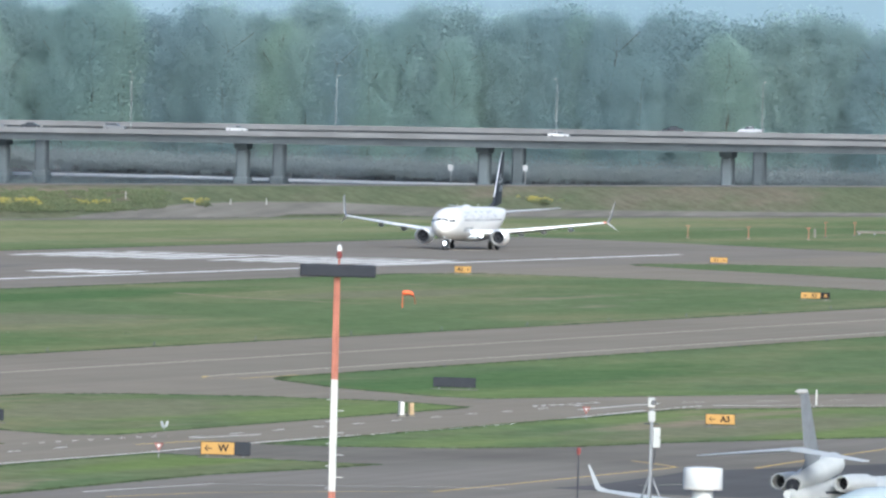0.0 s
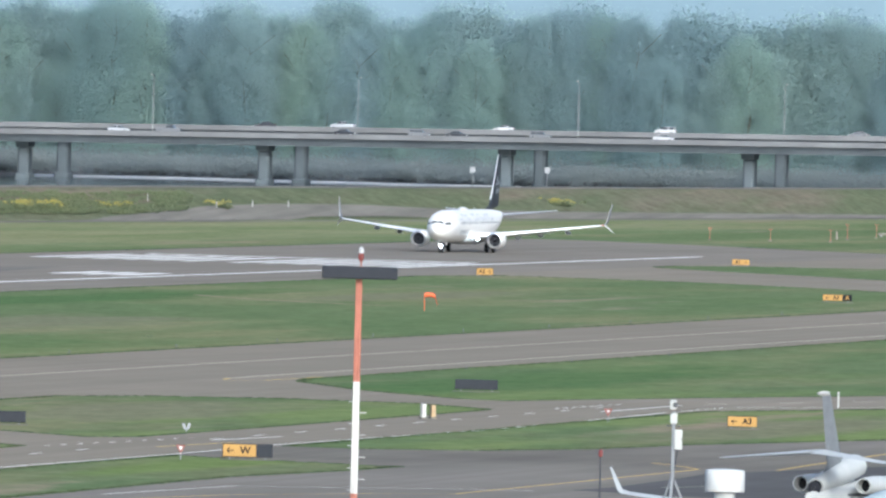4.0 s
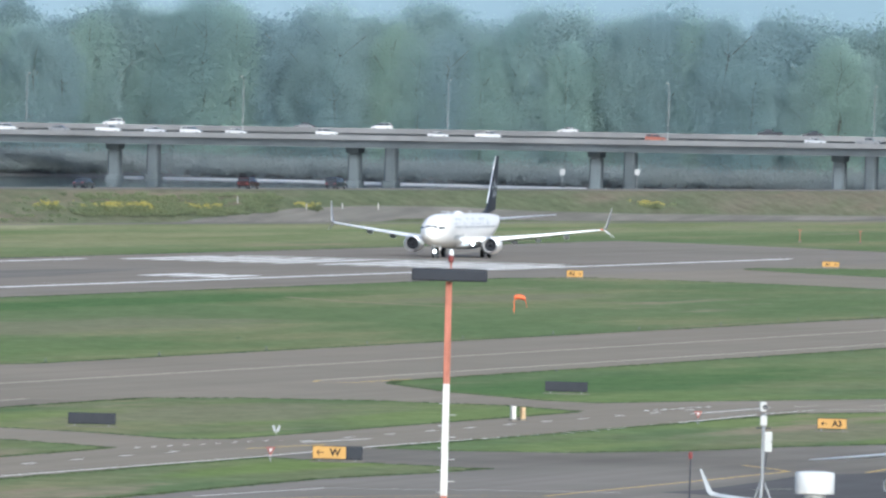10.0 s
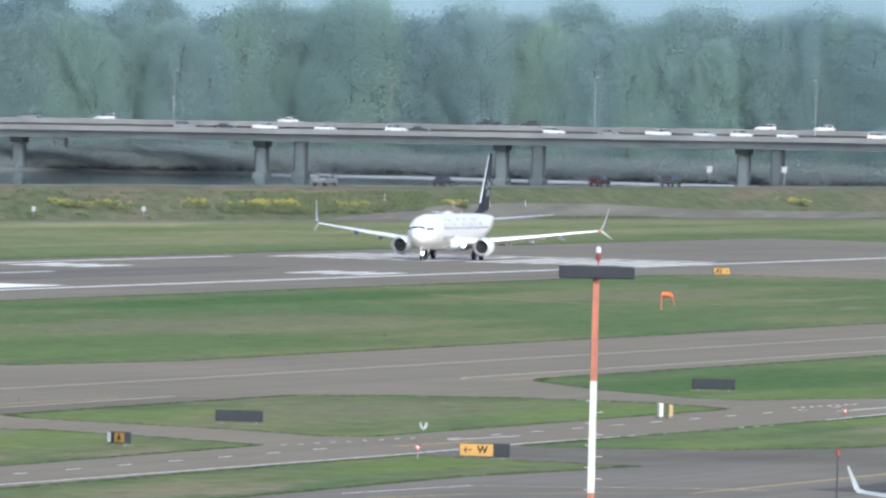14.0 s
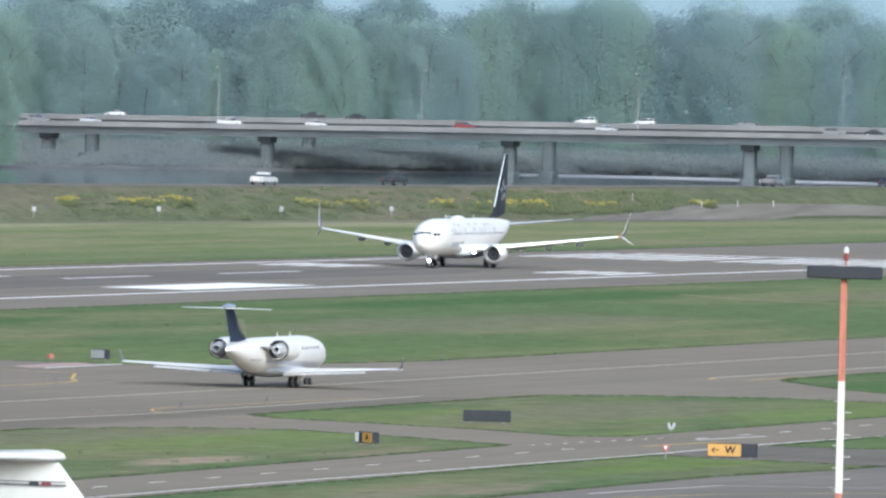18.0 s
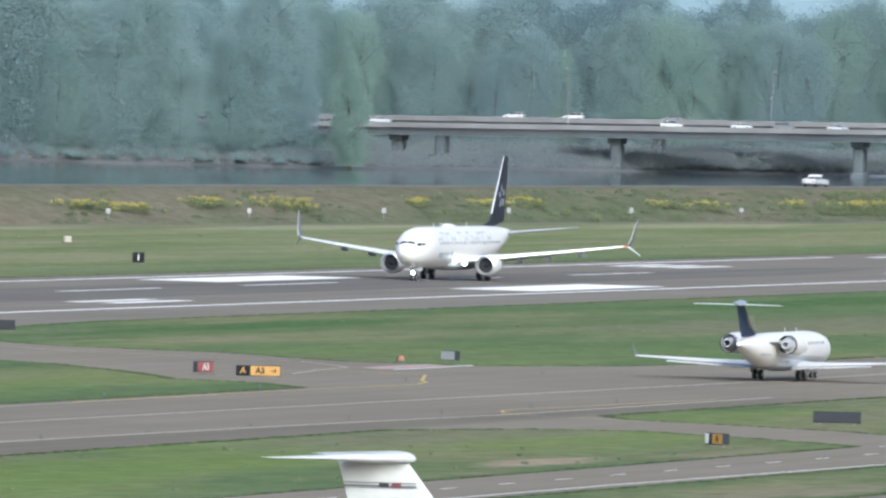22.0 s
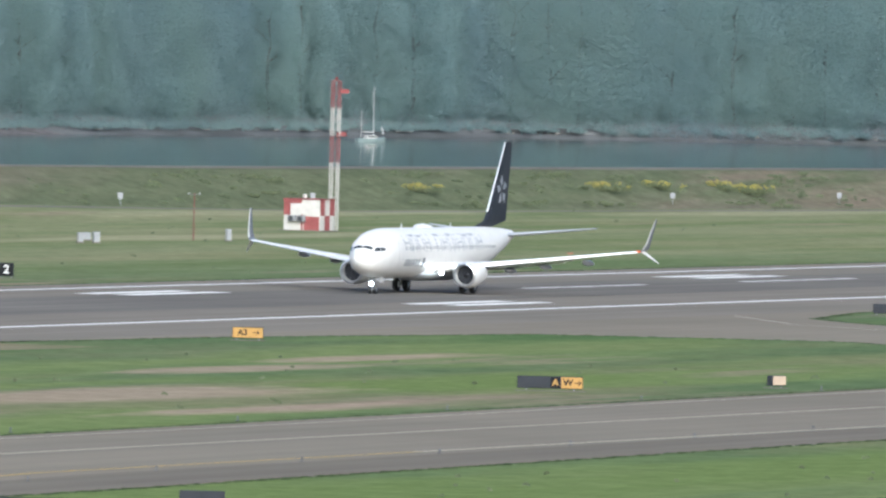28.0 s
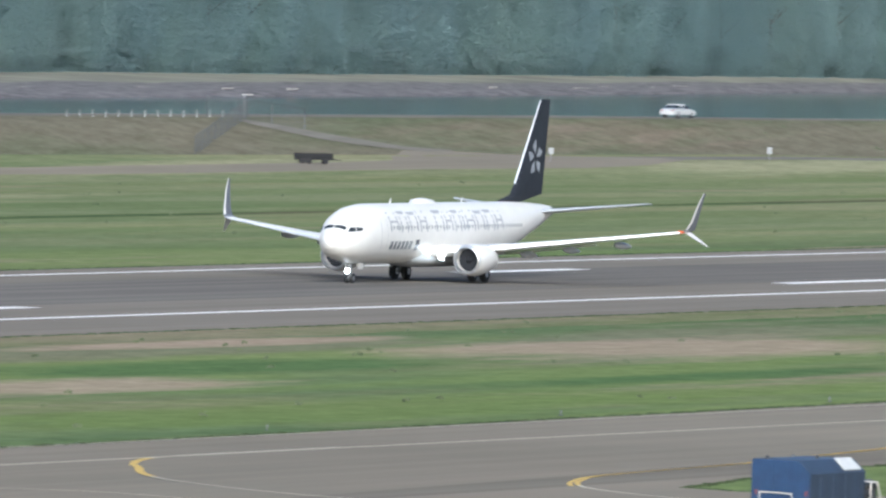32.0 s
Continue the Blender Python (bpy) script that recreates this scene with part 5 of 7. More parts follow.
    for y in (-w2 * 0.7, w2 * 0.7):
        part("tail_light", Shape().box(-hl - 0.02, -hl + 0.02, y - 0.14, y + 0.14, 0.7, 0.85), RED_PAINT, v)
        part("headlight", Shape().box(hl - 0.08, hl + 0.02, y - 0.16, y + 0.16, 0.58, 0.72), SIGN_WHITE, v)
    return v


DRIVERS = []      # (thing, function of time giving its pose)
kinds = ("car", "suv", "car", "pickup", "car", "suv")
near_lane = [(671, "white"), (903, "orange"), (868, "silver"), (855, "grey"), (816, "dark"), (800, "grey"), (790, "dark"), (772, "grey"), (745, "white"), (940, "white"), (952, "white"), (978, "white"), (997, "white"), (1008, "white"),
             (1017, "silver"), (1026, "white"), (1038, "grey"), (1051, "white"), (1080, "dark"), (1086, "white"), (1103, "white"), (1115, "white"), (1125, "dark"), (1135, "grey"), (1185, "silver"), (1218, "red"), (1253, "white"),
             (1271, "white"), (1304, "silver"), (1317, "grey"), (1325, "white"), (1342, "white"), (1410, "white")]
far_lane = [(653, "dark"), (636, "silver"), (600, "white"), (562, "white"), (519, "grey"), (502, "white"), (458, "white"), (413, "dark"), (404, "dark"), (349, "white"), (313, "grey"), (337, "white")]
for i, (y0, paint) in enumerate(near_lane):
    kind = "suv" if paint == "red" else kinds[i % 6]
    x = 3287.2 + 3.4 * (i % 3)
    v = vehicle(kind, paint, pose(x, y0, deck_z(y0) - 1.75, rz=-90))
    DRIVERS.append((v, [(t, pose(x, y0 - 22.8 * t, deck_z(y0 - 22.8 * t) - 1.75, rz=-90)) for t in (0, 8, 16, 24, 32)]))
for i, (y0, paint) in enumerate(far_lane):
    x = 3325 + 3.4 * (i % 3)
    v = vehicle(kinds[(i + 2) % 6], paint, pose(x, y0, deck_z(y0) - 0.3, rz=90))
    DRIVERS.append((v, [(t, pose(x, y0 + 24.4 * t, deck_z(y0 + 24.4 * t) - 0.3, rz=90)) for t in (0, 8, 16, 24, 32)]))
for kind, paint, t0, a0, speed in (("suv", "dark", 9, 902.8, 21.2), ("suv", "maroon", 9, 863.9, 22.4), ("car", "dark", 13, 884.6, 22.0), ("pickup", "grey", 13, 835.5, 21.4), ("pickup", "white", 19, 755.1, 19.4),
                                   ("pickup", "dark", 19, 805.8, 20.7), ("suv", "maroon", 30, 228.7, 24.2), ("car", "white", 31, 175.0, 23.0)):
    def on_road(t):
        p = LB + LD * (a0 + speed * (t - t0)) + LN * 18.4
        return pose(p.x, p.y, bank_z((p - LB).dot(LD), 20) + 0.07, rz=math.degrees(math.atan2(LD.y, LD.x)))
    v = vehicle(kind, paint, on_road(0))
    DRIVERS.append((v, [(t, on_road(t)) for t in (0, 8, 16, 20, 24, 26, 27, 28, 29, 30, 31, 32)]))

# ---- signs and lights beside the pavements ----


def text_mesh(body, height, mat):
    """Upright flat letters facing -y, centred, that tall."""
    cu = bpy.data.curves.new("letters", "FONT")
    cu.body, cu.size, cu.extrude, cu.offset = body, height / 0.7, 0.006, 0.018
    cu.align_x, cu.align_y = "CENTER", "CENTER"
    ob = bpy.data.objects.new("letters", cu)
    scene.collection.objects.link(ob)
    bpy.context.view_layer.update()
    me = bpy.data.meshes.new_from_object(ob.evaluated_get(bpy.context.evaluated_depsgraph_get()))
    bpy.data.objects.remove(ob)
    bpy.data.curves.remove(cu)
    me.transform(Matrix.Rotation(radians(90), 4, "X"))
    me.materials.clear()
    me.materials.append(mat)
    return me


def arrow(parent, x, z, size, way, mat):
    s = Shape()
    h = size
    s.box(x - 0.55 * h, x + 0.55 * h, -0.012, 0.0, z - 0.07 * h, z + 0.07 * h)
    t = x + way * 0.55 * h
    for k in (-1, 1):
        a, b = Vector((t, 0, z)), Vector((t - way * 0.42 * h, 0, z + k * 0.4 * h))
        n = (b - a).normalized().cross(Vector((0, 1, 0))) * 0.07 * h
        s.loft([[a + n, a - n, b - n, b + n], [p + Vector((0, -0.012, 0)) for p in (a + n, a - n, b - n, b + n)]])
    o = part("arrow", s, mat, parent)
    return o


def facing(x, y, turn=0.0):
    """A pose at (x, y) whose -y side is turned to fit the camera's view, turned on by so many degrees."""
    return pose(x, y, 0, rz=math.degrees(math.atan2(y, x)) - 90 + turn)


def airfield_sign(x, y, w, h, panels, label, turn=0.0, depth=0.28):
    """A low box sign on two legs. Panels from left to right: share of width, face, letters, arrow way, letter side."""
    s = thing("airfield_sign", facing(x, y, turn), label, "sign", "airfield signs")
    z0, hb = 0.16, h - 0.16
    part("housing", Shape().soft_box(-w / 2, w / 2, -depth / 2, depth / 2, z0, h, 0.03), SIGN_BACK, s)
    for k in (-0.36, 0.36):
        part("leg", Shape().rod((k * w, 0, 0), (k * w, 0, z0 + 0.02), 0.04, n=8), GREY_METAL, s)
    part("base_pad", Shape().soft_box(-w / 2 - 0.15, w / 2 + 0.15, -0.4, 0.4, 0, 0.05, 0.02), GRAVEL, s, "concrete base pad")
    x0 = -w / 2
    for share, face, letters, way, ink in panels:
        pw = share * w
        p = part("panel", Shape().soft_box(x0 + 0.03, x0 + pw - 0.03, -depth / 2 - 0.02, -depth / 2 + 0.03, z0 + 0.04, h - 0.04, 0.015), face, s)
        cx, zc, th = x0 + pw / 2, z0 + hb / 2, hb * (0.62 if share == 1.0 and not way else 0.52)
        front = Matrix.Translation((0, -depth / 2 - 0.022, 0))
        if way:
            ax = cx + way * pw * (0.26 if letters else 0)
            a = arrow(p, ax, zc, th * 0.95, way, ink)
            a.matrix_basis = front
            cx -= way * pw * 0.17
        if letters:
            t = part("letters", text_mesh(letters, th, ink), None, p)
            t.matrix_basis = Matrix.Translation((cx, -depth / 2 - 0.028, zc))
        x0 += pw
    return s


DARK = [(1.0, SIGN_BACK, "", 0, SIGN_BACK)]
airfield_sign(866.2, 196.1, 2.92, 0.95, [(0.68, SIGN_YELLOW, "W", -1, SIGN_BLACK), (0.32, SIGN_BACK, "", 0, SIGN_BLACK)], "yellow taxiway sign lettered W with dark blank panel")
airfield_sign(978.4, 188.5, 1.95, 0.88, [(1.0, SIGN_YELLOW, "A3", -1, SIGN_BLACK)], "yellow taxiway sign lettered A3 with an arrow")
airfield_sign(1652.2, 347.7, 1.85, 0.94, [(1.0, SIGN_YELLOW, "A2", 1, SIGN_BLACK)], "yellow runway exit sign lettered A2")
airfield_sign(1801.7, 347.8, 2.1, 0.85, [(1.0, SIGN_YELLOW, "A1", 1, SIGN_BLACK)], "small yellow runway exit sign")
airfield_sign(1536.7, 286.5, 3.0, 0.84, [(0.68, SIGN_YELLOW, "A2", -1, SIGN_BLACK), (0.32, SIGN_BLACK, "A", 0, SIGN_YELLOW)], "yellow and black taxiway sign lettered A2 and A")
airfield_sign(1066.8, 224.9, 3.06, 0.88, DARK, "dark back of a taxiway sign on the grass")
airfield_sign(931.0, 226.6, 2.98, 0.88, [(0.66, SIGN_BACK, "", 0, SIGN_BACK), (0.34, SIGN_BACK, "", 0, SIGN_BACK)], "dark back of a two-panel taxiway sign")
airfield_sign(1010.3, 286.9, 3.07, 0.9, [(0.32, SIGN_BLACK, "A", 0, SIGN_YELLOW), (0.68, SIGN_YELLOW, "A3", 1, SIGN_BLACK)], "black and yellow taxiway sign lettered A and A3")
airfield_sign(1142.0, 345.2, 2.12, 0.93, DARK, "dark back of a runway exit sign beside the runway")
airfield_sign(884.7, 288.7, 4.02, 0.92, [(0.5, SIGN_BACK, "", 0, SIGN_BACK), (0.16, SIGN_BLACK, "A", 0, SIGN_YELLOW), (0.34, SIGN_YELLOW, "W", 1, SIGN_BLACK)], "long dark and yellow taxiway sign lettered A and W")
airfield_sign(990.4, 345.1, 2.13, 0.93, [(1.0, SIGN_YELLOW, "A3", 1, SIGN_BLACK)], "yellow runway exit sign lettered A3 beside the grass")
airfield_sign(1501.1, 439.3, 1.21, 1.24, [(1.0, SIGN_BLACK, "1", 0, SIGN_WHITE)], "black distance sign with white figure 1 beside runway")
airfield_sign(1180.8, 432.6, 1.21, 1.28, [(1.0, SIGN_BLACK, "2", 0, SIGN_WHITE)], "black distance sign with white figure 2 beside runway")
airfield_sign(636.6, 231.9, 4.11, 1.02, [(0.26, SIGN_BACK, "", 0, SIGN_BACK), (0.48, SIGN_BACK, "", 0, SIGN_BACK), (0.26, SIGN_BACK, "", 0, SIGN_BACK)], "long dark back of a three-panel taxiway sign")
airfield_sign(657.2, 231.0, 2.09, 0.92, [(0.5, SIGN_BACK, "", 0, SIGN_BACK), (0.5, SIGN_BACK, "", 0, SIGN_BACK)], "dark back of a short taxiway sign on grass")
airfield_sign(871.4, 219.3, 1.9, 0.82, [(0.22, SIGN_WHITE, "", 0, SIGN_BLACK), (0.18, SIGN_BACK, "", 0, SIGN_BLACK), (0.6, SIGN_YELLOW, "A", 0, SIGN_BLACK)], "yellow taxiway sign turned edge-on beside link taxiway", -58, 0.5)
airfield_sign(1017.1, 292.8, 1.9, 0.92, [(1.0, RED_PAINT, "A3", 0, SIGN_WHITE)], "red runway holding sign turned half away", 55, 0.4)
airfield_sign(1080.4, 292.2, 1.5, 0.85, [(1.0, GREY_METAL, "", 0, SIGN_WHITE)], "grey back of a holding sign turned half away", -48, 0.55)
airfield_sign(909.6, 282.0, 1.3, 0.8, [(1.0, plain("tan_sign_face", (0.5, 0.38, 0.28), 0.6), "", 0, SIGN_WHITE)], "pale tan angled sign with dark side beside taxiway", 50, 0.5)


def cabinet(x, y, w, h, mat, label, door=GREY_METAL):
    c = thing("equipment_cabinet", facing(x, y, 12), label, "cabinet", "airfield cabinets")
    part("housing", Shape().soft_box(-w / 2, w / 2, -0.3, 0.3, 0.12, h, 0.03), mat, c)
    part("plinth", Shape().soft_box(-w / 2 - 0.1, w / 2 + 0.1, -0.4, 0.4, 0, 0.12, 0.03), GRAVEL, c)
    part("door", Shape().soft_box(-w * 0.4, w * 0.4, -0.33, -0.29, 0.22, h - 0.1, 0.01), mat, c)
    part("handle", Shape().box(w * 0.25, w * 0.31, -0.36, -0.33, h * 0.5, h * 0.6), door, c)
    return c


cabinet(980.4, 210.2, 0.3, 1.0, MAST_WHITE, "tall pale equipment cabinet beside service road")
cabinet(982.0, 209.9, 0.3, 0.9, plain("dull_ochre_cabinet_paint", (0.36, 0.25, 0.13), 0.6), "narrow yellow equipment cabinet beside service road")
cabinet(1362.5, 491.8, 0.5, 1.0, GREY_METAL, "grey equipment cabinet on the north field")
cabinet(1363.4, 490.5, 0.6, 1.1, GREY_METAL, "grey equipment cabinet on the north field")
cabinet(1376.0, 496.0, 0.7, 0.8, GREY_METAL, "low grey equipment box on the grass")
cabinet(1079, 295.6, 0.4, 0.42, MAST_ORANGE, "low dull red equipment box beside taxiway")
cabinet(1641.1, 488.6, 0.8, 0.8, plain("pale_tan_box_paint", (0.34, 0.32, 0.26), 0.6), "small pale marker box on the grass")
cabinet(1397.0, 489.0, 0.5, 1.2, GREY_METAL, "small grey instrument cabinet by red mast")


def yield_sign(x, y):
    s = thing("yield_sign", facing(x, y), "red and white triangular yield sign on a post", "sign")
    part("post", Shape().rod((0, 0.02, 0), (0, 0.02, 0.6), 0.03), GREY_METAL, s)
    tri = [Vector((-0.29, 0, 0.86)), Vector((0.29, 0, 0.86)), Vector((0, 0, 0.34))]
    part("plate", Shape().loft([tri, [p + Vector((0, -0.02, 0)) for p in tri]]), LAMP_RED, s, "dark red triangular plate")
    c = sum(tri, Vector()) / 3
    small = [c + (p - c) * 0.42 + Vector((0, -0.022, 0)) for p in tri]
    part("inner_plate", Shape().loft([small, [p + Vector((0, -0.006, 0)) for p in small]]), SIGN_WHITE, s, "white inner triangle")
    return s


yield_sign(862.8, 199.3)
yield_sign(988.2, 199.4)
vs = thing("twin_marker", facing(925.7, 213.5), "pair of white tilted marker plates on a stake", "marker")
part("stake", Shape().rod((0, 0, 0), (0, 0, 0.3), 0.025), GREY_METAL, vs)
for k in (-1, 1):
    part("plate", Shape().box(-0.08, 0.08, -0.015, 0.015, -0.14, 0.26, pose(k * 0.12, 0, 0.33, 0, k * 16, 0)), GREY_METAL, vs)


def post_marker():
    s = thing("boundary_marker", None, "small square white marker plate at the levee foot", "marker", "levee markers")
    part("stake", Shape().rod((0, 0.03, 0), (0, 0.03, 1.1), 0.035), GREY_METAL, s)
    part("plate", Shape().soft_box(-0.27, 0.27, -0.03, 0.01, 0.8, 1.45, 0.01), GREY_METAL, s)
    return s


first = post_marker()
for k, along in enumerate((140, 186.7, 235, 283, 331, 379.5, 427.8, 476, 522.7, 567.5, 612, 655, 699, 740)):
    p = LB + LD * along + LN * 1.2
    ray = p.normalized()
    p -= ray * (14 * min(1.0, max(0.0, (along - 330) / -150)) / ray.dot(LN))
    m = facing(p.x, p.y)
    m.translation.z = 0.1 + bank_z((p - LB).dot(LD), (p - LB).dot(LN))
    if k == 0:
        first.matrix_basis = m
    else:
        copy_thing(first, m)
for along, w in ((852.7, 7.6), (873.5, 4.6), (889.7, 4.9), (905.2, 4.9)):
    p = LB + LD * along + LN * w
    post = thing("verge_post", facing(p.x, p.y), "slim white marker post beside the levee ramp", "post", "ramp posts")
    post.location.z = bank_z(along, w) - 0.05
    part("post", Shape().rod((0, 0, 0), (0, 0, 1.05), 0.07, 0.06, 8), MAST_WHITE, post)
    part("cap", Shape().lathe((0, 0, 1.05), (0, 0, 1), [(0, 0.07), (0.05, 0.06), (0.08, 0.01)], 8), MAST_WHITE, post)


DULL_GREY = plain("dull_grey_fitting_paint", (0.17, 0.172, 0.175), 0.7, spec=0.15)


def edge_light(mat=DULL_GREY):
    s = thing("edge_light", None, "small taxiway edge light on a short stake", "light", "taxiway edge lights")
    part("stake", Shape().rod((0, 0, 0), (0, 0, 0.18), 0.025, n=6), DULL_GREY, s)
    part("base", Shape().lathe((0, 0, 0), (0, 0, 1), [(0, 0.13), (0.03, 0.11), (0.05, 0.04)], 10), DARK_METAL, s, "dark round base plate")
    part("lens", Shape().lathe((0, 0, 0.18), (0, 0, 1), [(0, 0.05), (0.06, 0.055), (0.1, 0.02)], 10), mat, s)
    return s


light = edge_light()
spots = [(600 + 22 * k, 252.0 - 0.0 * k if k > 4 else 247.5 + 0.8 * k) for k in range(2, 18)] + [(620 + 36 * k, 280.3 - 0.006 * (36 * k)) for k in range(26)] + [(1105 + 40 * k, 242.2) for k in range(9)]
light.matrix_basis = pose(*spots[0], 0)
for x, y in spots[1:]:
    copy_thing(light, pose(x, y, 0))

ws = thing("windsock", facing(1413.6, 302.7) @ Matrix.Diagonal((0.9, 0.9, 0.64, 1)), "limp orange windsock on a short mast", "windsock")
part("mast", Shape().rod((-0.6, 0, 0), (-0.6, 0, 2.4), 0.05, 0.04), ORANGE, ws)
part("hoop", Shape().lathe((-0.55, 0, 2.3), (1, 0, 0), [(0, 0.36), (0.06, 0.38), (0.12, 0.35)], 14), ORANGE, ws)
part("sock", Shape().loft([[Vector((x, r * math.cos(a), z + r * math.sin(a))) for a in [6.283 * i / 12 for i in range(12)]] for x, z, r in ((-0.5, 2.3, 0.36), (0.1, 2.32, 0.34), (0.5, 2.15, 0.3), (0.62, 1.7, 0.26), (0.7, 1.1, 0.2), (0.78, 0.75, 0.14))]), ORANGE, ws, "drooping orange fabric sock", True)


def approach_light(x, y, h):
    s = thing("approach_light", facing(x, y), "short orange frangible light mast in the grass", "light mast", "approach lights")
    part("mast", Shape().rod((0, 0, 0), (0, 0, h), 0.05, 0.04), MAST_ORANGE, s)
    part("crossbar", Shape().rod((-0.25, 0, h), (0.25, 0, h), 0.035), MAST_ORANGE, s)
    for k in (-0.2, 0.2):
        part("lamp", Shape().lathe((k, -0.1, h + 0.06), (0, 1, 0), [(0, 0.07), (0.15, 0.04)], 10, True), MAST_ORANGE, s)
    part("footing", Shape().soft_box(-0.3, 0.3, -0.3, 0.3, 0, 0.12, 0.04), GRAVEL, s)
    return s


for x, y, h in ((2077, 405.4, 1.6), (2083.9, 398.2, 1.6), (2090.9, 391, 1.6), (2125.7, 395.1, 2.1), (2158.7, 397, 1.9), (2164, 393, 1.9), (1343.6, 454.9, 0.7), (1347.1, 447, 0.7), (1344.4, 437.1, 0.7), (1205.5, 444.4, 0.5)):
    approach_light(x, y, h)
wp = thing("white_post", pose(2125, 396.5, 0), "short white post beside the approach lights", "post")
part("post", Shape().soft_box(-0.14, 0.14, -0.14, 0.14, 0, 1.1, 0.04), GRAVEL, wp)
part("cap", Shape().soft_box(-0.17, 0.17, -0.17, 0.17, 1.1, 1.2, 0.03), GRAVEL, wp)
pw = thing("slim_white_post", pose(1051.1, 195.7, 0), "slim white marker post beside service road", "post")
part("post", Shape().rod((0, 0, 0), (0, 0, 1.05), 0.07, 0.06), MAST_WHITE, pw)
part("cap", Shape().lathe((0, 0, 1.05), (0, 0, 1), [(0, 0.08), (0.05, 0.07), (0.08, 0.02)], 10), MAST_WHITE, pw)
wb = thing("low_barrier", pose(2178.5, 396.6, 0, rz=-45), "low dull grey barrier beyond the runway end", "barrier")
part("rail", Shape().soft_box(-4.5, 4.5, -0.08, 0.08, 0.25, 0.6, 0.03), GRAVEL, wb)
for k in (-4, -1.3, 1.3, 4):
    part("foot", Shape().soft_box(k - 0.1, k + 0.1, -0.15, 0.15, 0, 0.27, 0.03), GREY_METAL, wb)
# road signs on the levee top
for az, h in ((11.94, 3.1), (11.66, 3.1)):
    p = levee_point(az, 26.5)
    s = thing("road_sign", facing(p.x, p.y), "pale square road sign on a post by levee road", "sign", "levee road signs")
    s.matrix_basis = facing(p.x, p.y) @ Matrix.Translation((0, 0, 4.25))
    part("post", Shape().rod((0, 0.03, 0), (0, 0.03, h), 0.05), GREY_METAL, s)
    part("plate", Shape().soft_box(-0.42, 0.42, -0.03, 0.02, h - 0.9, h + 0.05, 0.01), GREY_METAL, s)

# ---- chequered hut and lattice tower ----
hut = thing("equipment_hut", facing(1476, 508, -27), "red and white chequered equipment hut on the grass", "hut")
HW = 2.08
part("shell", Shape().soft_box(-HW, HW, -1.6, 1.6, 0.05, 3.2, 0.04), MAST_WHITE, hut)
part("roof", Shape().soft_box(-HW - 0.1, HW + 0.1, -1.7, 1.7, 3.2, 3.32, 0.03), RED_PAINT, hut, "flat red roof edge")
part("slab", Shape().soft_box(-HW - 0.4, HW + 0.4, -2.0, 2.0, 0, 0.1, 0.03), GRAVEL, hut)
for u0, u1, z0, z1 in ((0.0, 0.18, 1.6, 3.2), (0.18, 0.5, 2.8, 3.2), (0.48, 0.53, 0.05, 2.8), (0.56, 0.98, 0.05, 1.5)):
    part("red_square", Shape().box(-HW + 2 * HW * u0, -HW + 2 * HW * u1, -1.63, -1.6, z0, z1), RED_PAINT, hut, "red painted square")
for y0, y1, z0, z1 in ((-1.6, -0.6, 1.6, 3.2), (-0.6, 0.55, 0.05, 1.6), (0.55, 1.6, 1.6, 3.2)):
    part("red_square", Shape().box(HW, HW + 0.03, y0, y1, z0, z1), RED_PAINT, hut, "red painted square")
part("door", Shape().soft_box(-1.25, -0.25, -1.66, -1.62, 0.1, 2.3, 0.02), MAST_WHITE, hut, "white steel door")
part("louvre", Shape().soft_box(-0.1, 1.3, -1.68, -1.62, 1.7, 2.9, 0.02), MAST_WHITE, hut)
for x in (-1.4, -0.35):
    ac = part("air_conditioner", Shape().soft_box(x, x + 0.85, -2.1, -1.68, 0.95, 1.6, 0.05), GREY_METAL, hut, "grey air conditioner")
    part("grille", Shape().box(x + 0.1, x + 0.6, -2.12, -2.09, 1.02, 1.52), DARK_METAL, ac)
part("roof_vent", Shape().lathe((-0.3, -0.4, 3.36), (0, 0, 1), [(0, 0.2), (0.3, 0.2), (0.34, 0.32), (0.44, 0.02)], 12), MAST_WHITE, hut)

tw = thing("lattice_tower", facing(1480.4, 506.9, 20), "red and white banded lattice radio tower", "tower")
for (z0, z1, mat) in ((0.0, 7.0, MAST_WHITE), (7.0, 9.7, RED_PAINT), (9.7, 12.6, MAST_WHITE), (12.6, 15.4, RED_PAINT)):
    s = Shape()
    hw = 0.36
    n = max(2, int((z1 - z0) / 1.0))
    for sx in (-hw, hw):
        for sy in (-hw, hw):
            s.rod((sx, sy, z0), (sx, sy, z1), 0.06, n=6)
    b = part("tower_section", s, mat, tw, "white painted section" if mat is MAST_WHITE else "red painted section")
    for i in range(n):
        a, c = z0 + (z1 - z0) * i / n, z0 + (z1 - z0) * (i + 1) / n
        for (p, q) in (((-hw, -hw), (hw, -hw)), ((hw, -hw), (hw, hw)), ((hw, hw), (-hw, hw)), ((-hw, hw), (-hw, -hw))):
            part("brace", Shape().rod((*p, a), (*q, c), 0.018, n=4), mat, b)
            part("crossbar", Shape().rod((*p, c), (*q, c), 0.016, n=4), mat, b)
for z, side in ((14.3, 0.9), (9.9, 0.7)):
    part("antenna_panel", Shape().soft_box(side - 0.5, side + 0.45, -0.3, 0.2, z - 0.2, z + 0.25, 0.08), RED_PAINT, tw, "red antenna housing")
part("top_light", Shape().lathe((0, 0, 15.4), (0, 0, 1), [(0, 0.12), (0.3, 0.14), (0.45, 0.04)], 10), LAMP_RED, tw, "red obstruction light")

